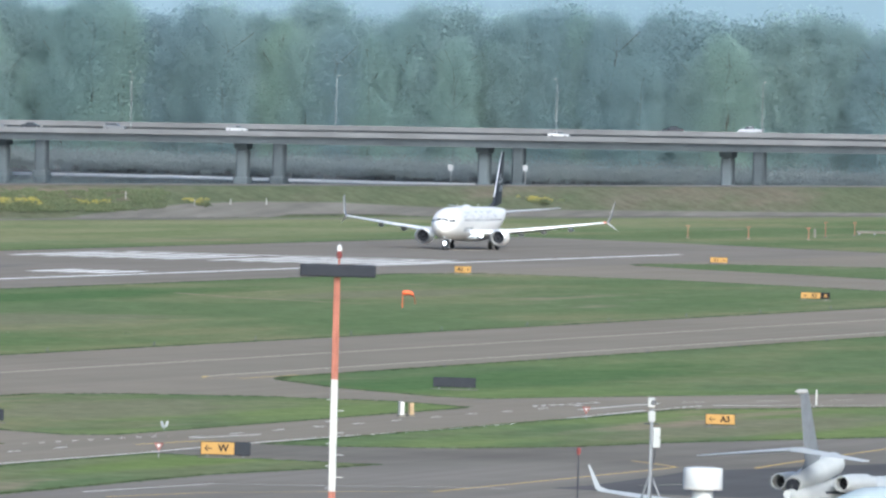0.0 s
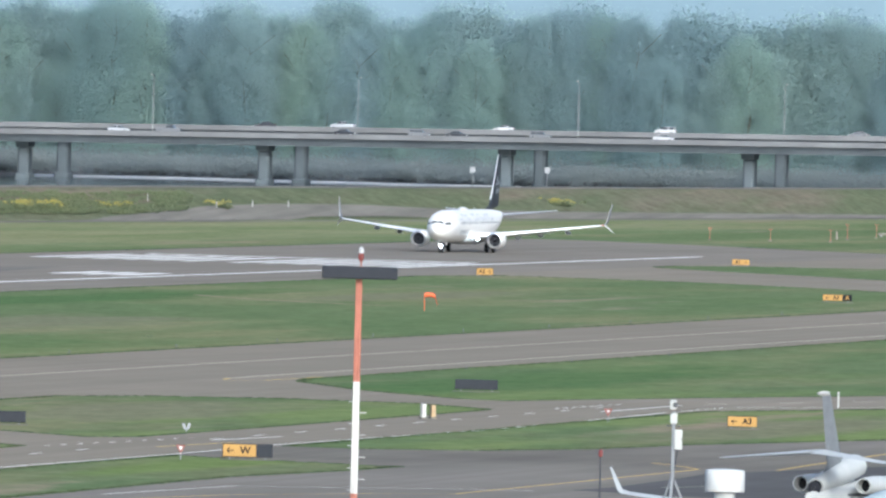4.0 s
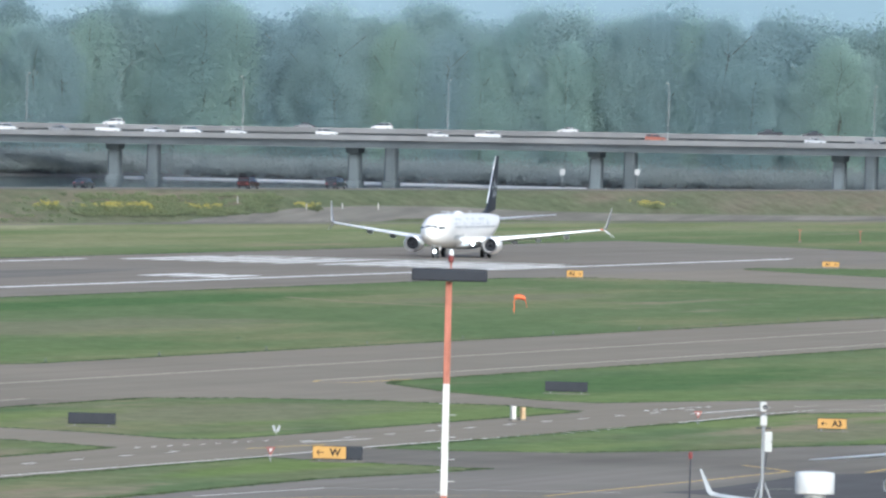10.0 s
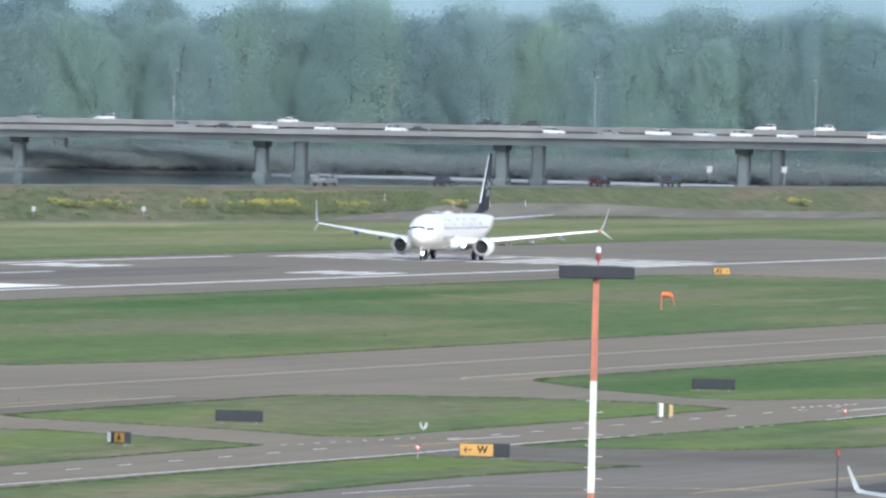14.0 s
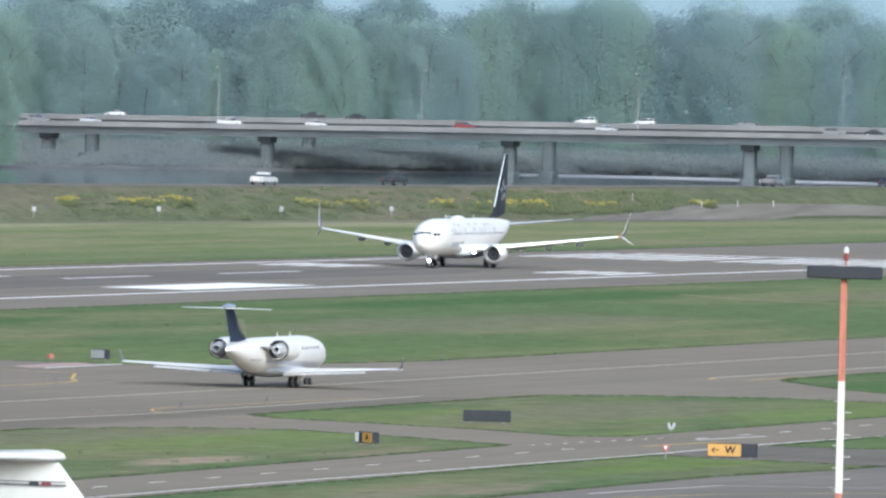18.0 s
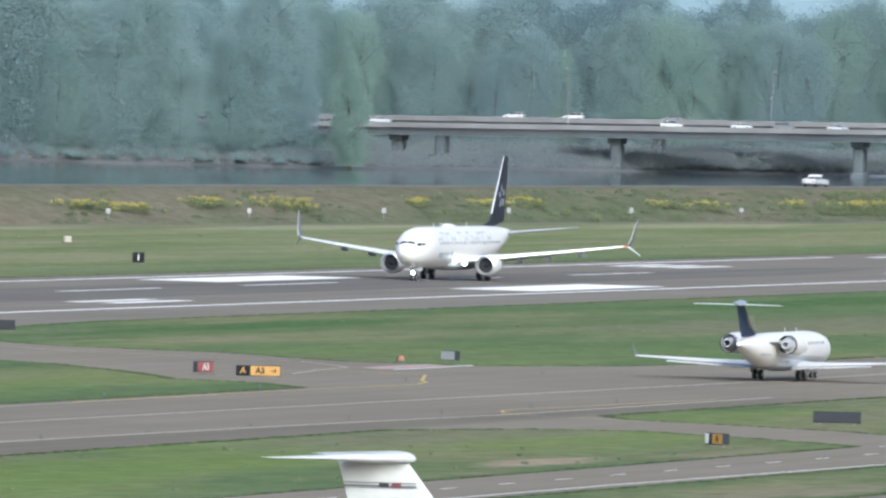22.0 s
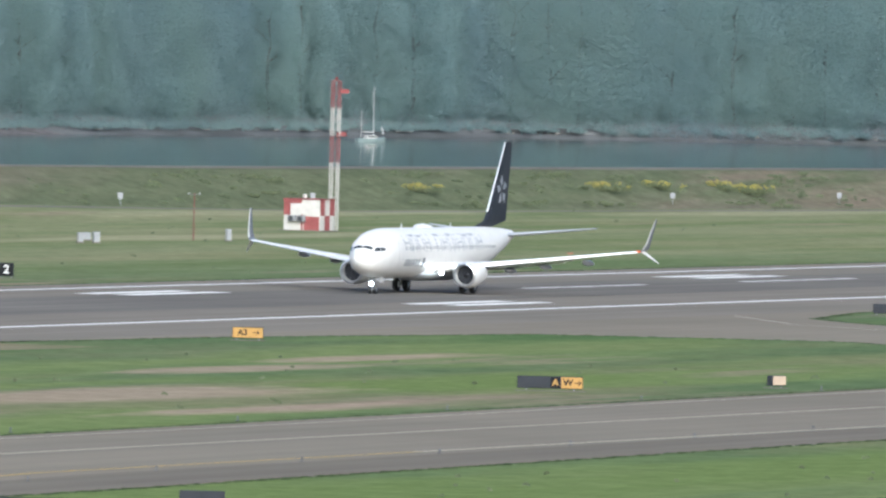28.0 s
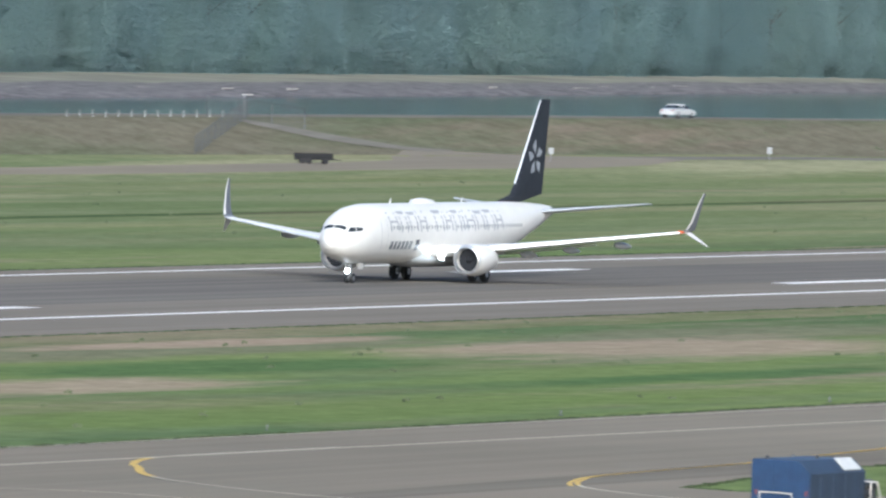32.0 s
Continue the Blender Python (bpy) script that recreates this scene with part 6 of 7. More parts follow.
rm = thing("red_mast", facing(1395.3, 492.0), "thin red instrument mast with two white lamps", "mast")
part("mast", Shape().rod((0, 0, 0), (0, 0, 4.6), 0.055, 0.04), RED_PAINT, rm)
part("crossarm", Shape().rod((-0.6, 0, 4.5), (0.6, 0, 4.5), 0.025), GREY_METAL, rm)
for k in (-0.55, 0.55):
    part("lamp", Shape().lathe((k, 0, 4.5), (0, 0, 1), [(0, 0.05), (0.12, 0.07), (0.16, 0.02)], 10), SIGN_WHITE, rm)

# ---- sailing boat on the river ----
bt = thing("sailing_boat", facing(2872, 976, 35), "moored pale two-masted sailing boat with bare masts", "boat")
bt.matrix_basis = facing(2872, 976, 35) @ Matrix.Translation((0, 0, -4.0)) @ Matrix.Diagonal((0.8, 0.8, 1, 1))
part("hull", Shape().loft([[Vector((x, y * w, z)) for y, z in ((-1, 0.68 + r), (-0.85, 0.05), (-0.3, -0.3), (0.3, -0.3), (0.85, 0.05), (1, 0.68 + r))] for x, w, r in ((-4.2, 0.8, 0.05), (-2, 1.3, 0), (0.5, 1.4, 0.02), (2.6, 1.0, 0.15), (4.4, 0.12, 0.4))]), plain("grey_green_hull_paint", (0.2, 0.25, 0.24), 0.5), bt, "pale grey-green hull", True)
part("deck", Shape().flat([(-4.1, -0.75), (-2, -1.25), (0.5, -1.35), (2.6, -0.95), (4.2, 0), (2.6, 0.95), (0.5, 1.35), (-2, 1.25), (-4.1, 0.75)], 0.66), GRAVEL, bt)
cb = part("cabin", Shape().soft_box(-1.6, 1.6, -0.75, 0.75, 0.66, 1.35, 0.12), MAST_WHITE, bt)
part("cabin_window", Shape().box(-1.2, 1.2, -0.77, 0.77, 0.95, 1.2), GLASS_DARK, cb)
part("main_mast", Shape().rod((0.9, 0, 0.9), (0.75, 0, 11.2), 0.09, 0.06), SIGN_WHITE, bt)
part("mizzen_mast", Shape().rod((-2.8, 0, 0.9), (-2.9, 0, 6.2), 0.08, 0.05), SIGN_WHITE, bt)
part("boom", Shape().rod((0.8, 0, 2.0), (-2.2, 0, 2.0), 0.1), SIGN_WHITE, bt)
part("furled_sail", Shape().rod((3.9, 0, 1.7), (3.3, 0, 3.0), 0.22, 0.12), SIGN_WHITE, bt)
part("rigging", Shape().rod((4.3, 0, 1.4), (0.75, 0, 11.0), 0.03, n=4).rod((-4.2, 0, 1.2), (0.75, 0, 11.0), 0.03, n=4).rod((0.9, 1.3, 1.0), (0.77, 0, 9), 0.03, n=4).rod((0.9, -1.3, 1.0), (0.77, 0, 9), 0.03, n=4), DARK_METAL, bt)

# ---- weeds and low tufts in the mown grass ----
rw = np.random.default_rng(64)
cs, rr = [], []
for _ in range(170):
    x, y = rw.uniform(640, 1250), rw.uniform(284, 350)
    if y < 352 and not (950 < x < 1210):
        r = rw.uniform(0.1, 0.3)
        cs.append((x, y, r * 0.4))
        rr.append(r)
for _ in range(110):
    cs.append((rw.uniform(860, 1750), rw.uniform(426, 560), 0.1))
    rr.append(rw.uniform(0.15, 0.45))
for _ in range(40):
    cs.append((rw.uniform(660, 860), rw.uniform(216, 240), 0.06))
    rr.append(rw.uniform(0.08, 0.2))
solid("weed_tufts", quads_mesh("weed_tufts", leaf_cloud(np.array(cs), np.array(rr), 14, 0.09, rw, 0.7), SCRUB), None, "small dull green weed tufts scattered in the grass", "weeds", kind="stuff")

# taller uncut grass along the rims of the pavements
SRV_RIM = [(500, 213.5), (883, 213), (1010, 212), (1040, 216.8), (1051, 213.8), (1075, 206.3), (1096, 199), (1300, 140), (1300, 118), (1062, 188), (1026, 200.5), (903, 201.6), (500, 205.2)]
APRON_RIM = [(1500, 60), (964, 175), (933, 183), (916, 185.5), (904, 190), (899, 196.5), (900, 202), (872, 202), (868, 197), (862, 186), (850, 186.5), (830, 188.8), (700, 189), (-400, 192), (-400, -400), (1500, -400)]
RIMS = [pts for _, pts in TW] + [[(-400, 353), (1960, 353), (1985, 375), (2010, 394), (2026, 412), (2030, 421), (-400, 421)], SRV_RIM, APRON_RIM]


def inside(p, poly):
    """Which of the points lie within the outline."""
    hit = np.zeros(len(p), dtype=bool)
    for (x0, y0), (x1, y1) in zip(poly, poly[1:] + poly[:1]):
        if y0 != y1:
            hit ^= ((y0 > p[:, 1]) != (y1 > p[:, 1])) & (p[:, 0] < (x1 - x0) * (p[:, 1] - y0) / (y1 - y0) + x0)
    return hit


rf = np.random.default_rng(91)
rim = []
for poly in RIMS:
    for (x0, y0), (x1, y1) in zip(poly, poly[1:] + poly[:1]):
        n = int(math.hypot(x1 - x0, y1 - y0) / 0.45)
        t = (np.arange(n) + rf.uniform(0, 1, n)) / max(1, n)
        side = np.array([y1 - y0, x0 - x1]) / max(0.01, math.hypot(x1 - x0, y1 - y0))
        base = np.stack([x0 + (x1 - x0) * t, y0 + (y1 - y0) * t], 1)
        for sg in (-1, 1):
            q = base + sg * side * rf.uniform(0.02, 0.5, n)[:, None]
            q = q[(q[:, 0] > 560) & (q[:, 0] < 2000) & (q[:, 1] > 150)]
            rim.append(q[~np.any([inside(q, other) for other in RIMS], 0)] if len(q) else q)
rim = np.concatenate(rim)
n = len(rim)
ang, wide, tall = rf.uniform(-0.6, 0.6, n), rf.uniform(0.2, 0.5, n), rf.uniform(0.02, 0.065, n)
ca, sa = -np.sin(ang) * wide, np.cos(ang) * wide
low = np.stack([rim[:, 0], rim[:, 1], np.zeros(n)], 1)
across = np.stack([ca, sa, np.zeros(n)], 1)
lean = np.stack([rf.uniform(-0.05, 0.05, n), rf.uniform(-0.05, 0.05, n), tall], 1)
solid("rim_grass", quads_mesh("rim_grass", np.stack([low - across, low + across, low + across * 0.6 + lean, low - across * 0.6 + lean], 1), RIM_GREEN), None,
      "taller dark uncut grass along the pavement edges", "grass", kind="stuff")

# ---- levee gate, fence and parked trailer ----
tr = thing("flatbed_trailer", Matrix.Translation((0, 0, 0.88)) @ facing(1365, 578.6, 4) @ Matrix.Diagonal((0.8, 0.8, 0.8, 1)), "dark parked flatbed trailer with steel sides", "trailer")
part("bed", Shape().soft_box(-2.3, 2.3, -1.0, 1.0, 0.55, 0.75, 0.03), DULL_BLACK, tr)
for y in (-1.0, 0.96):
    part("side_board", Shape().box(-2.3, 2.3, y, y + 0.04, 0.5, 1.3), DULL_BLACK, tr)
for k in range(6):
    part("stake", Shape().box(-2.2 + 0.86 * k, -2.12 + 0.86 * k, -1.05, -1.0, 0.6, 1.4), DULL_BLACK, tr)
for x in (-1.4, -0.6, 1.4):
    for y in (-0.9, 0.9):
        wheel(tr, x, y, 0.36, 0.25, hub=DULL_BLACK)
part("drawbar", Shape().rod((2.3, 0, 0.6), (3.4, 0, 0.45), 0.06), DULL_BLACK, tr)


def levee_m(az, w, z):
    p = levee_point(az, w)
    m = facing(p.x, p.y)
    m.translation.z = z
    return m


bol = thing("bollard", levee_m(23.9, 13.8, 4.7), "short white bollard beside the levee road", "bollard", "levee bollards")
part("post", Shape().rod((0, 0, 0), (0, 0, 0.62), 0.045, n=8), SIGN_WHITE, bol)
part("band", Shape().rod((0, 0, 0.62), (0, 0, 0.72), 0.05, n=8), MAST_WHITE, bol)
for k in range(1, 13):
    copy_thing(bol, levee_m(23.9 - 0.0487 * k, 13.8, 4.7))


def fence(points, h, label):
    f = thing("chain_link_fence", None, label, "fence", "gate fences")
    for i, (p, q) in enumerate(zip(points, points[1:])):
        p, q = Vector(p), Vector(q)
        up = Vector((0, 0, h))
        part("fence_post", Shape().rod(p, p + up, 0.05, n=6), FENCE_GREY, f)
        part("top_rail", Shape().rod(p + up, q + up, 0.03, n=5), FENCE_GREY, f)
        s = Shape()
        for k in range(14):
            a, b = k / 14, min(1, (k + 3) / 14)
            s.rod(p.lerp(q, a), p.lerp(q, b) + up, 0.008, n=3, caps=False)
            s.rod(p.lerp(q, a) + up, p.lerp(q, b), 0.008, n=3, caps=False)
        w = part("wire_mesh", s, FENCE_GREY, f)
        w["kind"] = "stuff"
    part("fence_post", Shape().rod(points[-1], Vector(points[-1]) + Vector((0, 0, h)), 0.05, n=6), FENCE_GREY, f)
    return f


fence([lev(67.7 + 3.9 * k, 0.5 + 1.56 * k, bank_z(75, 0.5 + 1.56 * k) - 0.15) for k in range(9)], 1.9, "grey chain-link fence climbing the levee beside gate")
fence([lev(93 + 3.2 * k, 14.2 - 1.9 * k, bank_z(95, 14.2 - 1.9 * k) - 0.1) for k in range(4)], 2.2, "short grey chain-link fence on the levee shoulder")
gp = thing("gate_mast", levee_m(23.235, 13.6, 4.6), "slim grey gate mast with crossarm", "mast")
part("pole", Shape().rod((0, 0, 0), (0, 0, 2.5), 0.06), GREY_METAL, gp)
part("crossarm", Shape().rod((-0.3, 0, 2.4), (0.9, 0, 2.4), 0.05), MAST_WHITE, gp)

# ---- small jets ----


WING_WHITE = plain("matt_white_wing_paint", (0.72, 0.7, 0.66), 0.6, spec=0.15, vary=0.08)


def regional_jet(m):
    """T-tailed regional jet with engines at the rear; the main wheels stand beside the origin."""
    a = thing("regional_jet", m, "white regional jet with dark blue tail taxiing away", "regional jet")
    body = Body([(12.9, 0.05, 1.95, 1.85), (12.5, 0.4, 2.25, 1.5), (11.6, 0.8, 2.75, 1.2), (10.4, 1.15, 3.2, 1.0), (8.8, 1.3, 3.38, 0.9), (7.3, 1.345, 3.44, 0.86), (-3, 1.345, 3.44, 0.86), (-6, 1.2, 3.4, 1.1), (-9, 0.8, 3.25, 1.75), (-11, 0.45, 3.05, 2.3), (-12.1, 0.15, 2.85, 2.6)])
    part("fuselage", body.shape(), PAINT_WHITE, a, "white fuselage", True)
    part("belly", Shape().loft([ring_at(x, w, t, b, 18) for x, w, t, b in ((5.5, 0.5, 1.4, 0.9), (4, 1.3, 1.6, 0.7), (-1, 1.4, 1.6, 0.66), (-4, 1.1, 1.6, 0.85), (-5.5, 0.3, 1.4, 1.1))]), BELLY_GREY, a, "grey belly", True)
    me = Shape().box(-0.1, 0.1, -0.01, 0.012, -0.14, 0.14).mesh("cabin_window", GLASS_DARK)
    for side in (-1, 1):
        for k in range(14):
            x = 7.8 - 0.75 * k
            w = part("cabin_window", me, None, a)
            w.matrix_basis = Matrix.Translation((x, side * body.skin(x, 2.6, 0.004), 2.6))
        part("cockpit_window", body.patch(((11.35, 2.35), (10.3, 2.45), (10.4, 2.85), (11.0, 2.75)), side, 0.012), GLASS_DARK, a)
        mk = (lambda s: s) if side > 0 else mirror
        w = part("wing", mk(wing([(0.9, 3.6, 5.4, 0.98, 0.7), (3.6, 1.6, 3.4, 1.15, 0.42), (9.8, -2.1, 1.35, 1.5, 0.14)])), WING_WHITE, a, "pale wing", True)
        part("winglet", mk(wing([(9.75, -2.1, 1.35, 1.5, 0.12), (9.88, -2.5, 0.6, 1.7, 0.07), (10.05, -2.8, 0.28, 2.3, 0.04)])), WINGLET_GREY, w, "slim grey upturned winglet", True)
        for y0, y1 in ((1.5, 3.5), (3.7, 7.4)):
            xa, xb = -1.75 - 0.0 * y0, -1.95 - 0.23 * (y1 - 3.5)
            part("flap", mk(wing([(y0, -1.75 - max(0, 0.2 * (y0 - 3.5)), 1.1, 0.8 + 0.05 * y0, 0.2), (y1, -1.8 - max(0, 0.28 * (y1 - 3.5)), 0.9, 0.8 + 0.055 * y1, 0.16)])), WING_WHITE, w, "", True)
        n = part("engine_nacelle", Shape().lathe((-2.9, side * 2.12, 2.62), (-1, side * -0.02, 0.02), [(0.4, 0.52), (0.05, 0.56), (0, 0.62), (0.1, 0.68), (0.9, 0.78), (2.2, 0.76), (3.6, 0.66), (3.62, 0.6), (3.0, 0.6)], 28), PAINT_WHITE, a, "white engine nacelle", True)
        part("nozzle_ring", Shape().lathe((-6.3, side * 2.12, 2.66), (-1, 0, 0.02), [(0, 0.69), (0.28, 0.66), (0.3, 0.62), (-0.6, 0.6)], 24), DARK_METAL, n, "dark nozzle ring", True)
        part("exhaust_core", Shape().lathe((-5.6, side * 2.12, 2.66), (-1, 0, 0.02), [(0, 0.58), (0.3, 0.5), (0.85, 0.46), (1.5, 0.3), (1.52, 0.22), (1.2, 0.18)], 20), BELLY_GREY, n, "pale metal exhaust cone", True)
        part("inlet_fan", Shape().lathe((-3.3, side * 2.12, 2.62), (-1, 0, 0), [(-0.2, 0.02), (0, 0.2), (0.02, 0.54)], 20), INLET, n)
        part("pylon", Shape().loft([[Vector((x, side * y, z)) for x, z in ((-3.4, 2.85), (-4.4, 3.0), (-6.4, 2.95), (-7.2, 2.85), (-6.4, 2.72), (-4.4, 2.68))] for y in (0.8, 1.6)]), PAINT_WHITE, n)
        part("stabilizer", mk(wing([(0.05, -11.0, 2.1, 5.5, 0.1), (3.1, -12.1, 1.1, 5.5, 0.05)])), WING_WHITE, a, "", True)
        g = part("main_gear", Shape().rod((0.1, side * 1.75, 1.2), (0, side * 1.58, 0.38), 0.08).rod((0, side * 1.25, 0.38), (0, side * 1.95, 0.38), 0.05), GREY_METAL, a)
        for o in (-0.22, 0.22):
            wheel(g, 0, side * 1.58 + o, 0.38, 0.24)
        part("gear_door", Shape().box(-0.5, 0.5, side * 2.0 - 0.02, side * 2.0 + 0.02, 0.5, 1.0), PAINT_WHITE, g)
    fin = part("tail_fin", wing([(0, -6.9, 4.5, 3.2, 0.34), (0, -8.9, 3.2, 4.1, 0.3), (0, -11.0, 2.1, 5.6, 0.22)], True), plain("dark_blue_fin_paint", (0.035, 0.045, 0.075), 0.6, spec=0.1), a, "dark blue tail fin", True)
    GOLD = plain("dull_gold_emblem_paint", (0.3, 0.25, 0.17), 0.5)
    for side in (-1, 1):
        for k in range(5):
            x, z = -8.0 - 0.42 * k, 3.5 + 0.1 * k
            q = [(x, z), (x - 0.12, z), (x - 0.72, z + 1.2 - 0.08 * k), (x - 0.62, z + 1.25 - 0.08 * k)]
            part("fin_emblem", Shape().add([(a0, side * (0.182 - 0.02 * (z0 - 3.5)), z0) for a0, z0 in q], [(0, 1, 2, 3) if side < 0 else (3, 2, 1, 0)]), GOLD, fin, "dull gold emblem line")
        # grey band puts the shading of the lower fuselage into the paint
        part("belly_shade", body.patch(((8.5, 1.15), (-8.5, 1.9), (-8.5, 2.05), (8.5, 1.6)), side, 0.01, 12, 2), BELLY_GREY, a, "grey band painting in the underside shade")
    part("tail_bullet", Shape().lathe((-10.4, 0, 5.62), (-1, 0, 0), [(0, 0.02), (0.4, 0.16), (1.8, 0.2), (2.8, 0.12), (3.1, 0.02)], 14), SILVER, a, "bare metal fin bullet", True)
    ng = part("nose_gear", Shape().rod((9.8, 0, 1.1), (10.0, 0, 0.24), 0.06).rod((10.0, -0.2, 0.24), (10.0, 0.2, 0.24), 0.04), GREY_METAL, a)
    for o in (-0.16, 0.16):
        wheel(ng, 10.0, o, 0.24, 0.16)
    for x in (5.0, 1.5):
        part("antenna", Shape().loft([[Vector((x, 0.02, 3.4)), Vector((x - 0.3, 0, 3.4)), Vector((x, -0.02, 3.4))], [Vector((x - 0.25, 0.01, 3.72)), Vector((x - 0.38, 0, 3.72)), Vector((x - 0.25, -0.01, 3.72))]]), PAINT_WHITE, a)
    return a


crj = regional_jet(pose(838, 264, 0))


JET_WHITE = plain("dull_white_jet_paint", (0.43, 0.435, 0.415), 0.45, spec=0.2, vary=0.08)
FIN_GREY = plain("grey_fin_paint", (0.2, 0.207, 0.215), 0.5, spec=0.2, vary=0.2)


def business_jet(m, label, fin_top, stab_z, t_tail, paint, length=19.5, span=9.6, stripes=None, winglet=1.0):
    """A parked business jet; the origin is below its tail, x forward."""
    a = thing("business_jet", m, label, "business jet")
    L = length
    ey, ez, es, dih = (1.75, 2.75, 1.0, 0.0) if t_tail else (1.5, 3.2, 0.72, 0.65)
    body = Body([(L, 0.04, 1.8, 1.72), (L - 0.5, 0.42, 2.15, 1.35), (L - 1.6, 0.82, 2.75, 1.05), (L - 3.0, 1.1, 3.3, 0.95), (L - 4.5, 1.18, 3.42, 0.95), (7.5, 1.18, 3.42, 0.95), (4.5, 1.0, 3.38, 1.35), (2.0, 0.6, 3.2, 2.0), (0.2, 0.16, 2.95, 2.6)])
    part("fuselage", body.shape(), paint, a, "", True)
    for side in (-1, 1):
        mk = (lambda s: s) if side > 0 else mirror
        w = part("wing", mk(wing([(0.8, 11.6, 5.0, 1.1, 0.6), (3.6, 9.4, 3.2, 1.3 + dih * 0.3, 0.36), (span, 5.9, 1.35, 1.85 + dih, 0.13)])), paint, a, "", True)
        if winglet:
            part("winglet", mk(wing([(span, 5.9, 1.3, 1.85 + dih, 0.12), (span + 0.2, 5.4, 0.7, 2.0 + dih, 0.08), (span + 0.55, 4.9, 0.25, 2.0 + dih + winglet, 0.04)])), paint, w, "upturned winglet", True)
        part("stabilizer", mk(wing([(0.1, 3.0 if t_tail else 2.2, 2.7 if t_tail else 2.3, stab_z, 0.62 if t_tail else 0.24), (4.3 if t_tail else 3.9, -1.1 if t_tail else 0.2, 1.15, stab_z + (0.02 if t_tail else -0.35), 0.08)])), paint, a, "", True)
        e = part("engine_nacelle", Shape().lathe((6.7, side * ey, ez), (-1, 0, 0.02), [(d, r * es) for d, r in ((0.3, 0.42), (0.03, 0.46), (0, 0.52), (0.5, 0.62), (2.2, 0.62), (3.6, 0.5), (3.6, 0.42), (3.0, 0.42))], 24), paint, a, "", True)
        part("exhaust", Shape().lathe((3.7, side * ey, ez + 0.05), (-1, 0, 0.02), [(0, 0.43 * es), (0.0, 0.1), (-0.2, 0.02)], 18), INLET, e, "dark exhaust nozzle")
        part("inlet_fan", Shape().lathe((6.35, side * ey, ez), (-1, 0, 0), [(-0.15, 0.02), (0, 0.15), (0.02, 0.43 * es)], 18), INLET, e)
        part("pylon", Shape().box(3.8, 6.2, min(side * 0.85, side * 1.3), max(side * 0.85, side * 1.3), ez - 0.07, ez + 0.11), paint, e)
        for k in range(6):
            x = L - 5.2 - 1.15 * k
            part("cabin_window", body.patch(((x, 2.35), (x - 0.42, 2.35), (x - 0.42, 2.72), (x, 2.72)), side, 0.012, 2, 2), GLASS_DARK, a)
        part("cockpit_window", body.patch(((L - 1.75, 2.35), (L - 2.9, 2.45), (L - 2.8, 2.9), (L - 2.2, 2.75)), side, 0.012), GLASS_DARK, a)
        g = part("main_gear", Shape().rod((8.6, side * 1.7, 1.2), (8.6, side * 1.75, 0.36), 0.08), GREY_METAL, a)
        for o in (-0.2, 0.2):
            wheel(g, 8.6, side * 1.75 + o, 0.36, 0.2)
        part("cheat_line", body.patch(((L - 4, 2.42), (2.6, 2.56), (2.6, 2.62), (L - 4, 2.5)), side, 0.012, 12, 1), LETTER_DARK, a, "dark cheat line")
        part("cheat_line", body.patch(((L - 4, 2.72), (3.2, 2.78), (3.2, 2.9), (L - 4, 2.84)), side, 0.012, 12, 1), LETTER_DARK, a, "dark cheat line")
    fin = part("tail_fin", wing([(0, 6.0 if t_tail else 5.6, 4.8 if t_tail else 4.6, 3.1, 0.36 if t_tail else 0.24), (0, 4.75 if t_tail else 4.3, 4.15 if t_tail else 1.9, 4.2, 0.32 if t_tail else 0.2), (0, 2.6, 2.75 if t_tail else 1.05, fin_top, 0.2 if t_tail else 0.1)], True), paint if t_tail else FIN_GREY, a, "", True)
    if stripes:
        for side in (-1, 1):
            for z, h in ((fin_top - 1.12, 0.05), (fin_top - 0.98, 0.035)):
                part("fin_stripe", Shape().box(0.2, 3.1, side * 0.17 - 0.01, side * 0.17 + 0.01, z, z + h), LETTER_DARK, fin, "thin dark stripe")
            for x, mat in ((1.6, FIN_DARK), (2.1, stripes)):
                part("fin_mark", Shape().box(x, x + 0.38, side * 0.172 - 0.01, side * 0.172 + 0.01, fin_top - 1.13, fin_top - 0.95), mat, fin, "small dark mark")
    part("fin_cap", Shape().lathe((3.0, 0, fin_top), (-1, 0, 0), [(0, 0.04), (0.4, 0.22), (1.8, 0.26), (2.9, 0.08)] if t_tail else [(0.5, 0.03), (0.7, 0.1), (1.5, 0.11), (2.0, 0.04)], 12), MAST_WHITE if not t_tail else paint, fin, "", True)
    ng = part("nose_gear", Shape().rod((L - 2.2, 0, 1.1), (L - 2.2, 0, 0.25), 0.06), GREY_METAL, a)
    for o in (-0.14, 0.14):
        wheel(ng, L - 2.2, o, 0.25, 0.14)
    if not t_tail:
        part("centre_intake", Shape().lathe((6.2, 0, 4.1), (-1, 0, -0.17), [(0, 0.4), (0.1, 0.52), (1.5, 0.56), (3.5, 0.48), (5.2, 0.36), (5.2, 0.3)], 20), paint, a, "", True)
        part("centre_exhaust", Shape().lathe((0.85, 0, 3.15), (-1, 0, 0), [(0, 0.32), (0.02, 0.05)], 16), INLET, a, "dark centre exhaust")
    return a


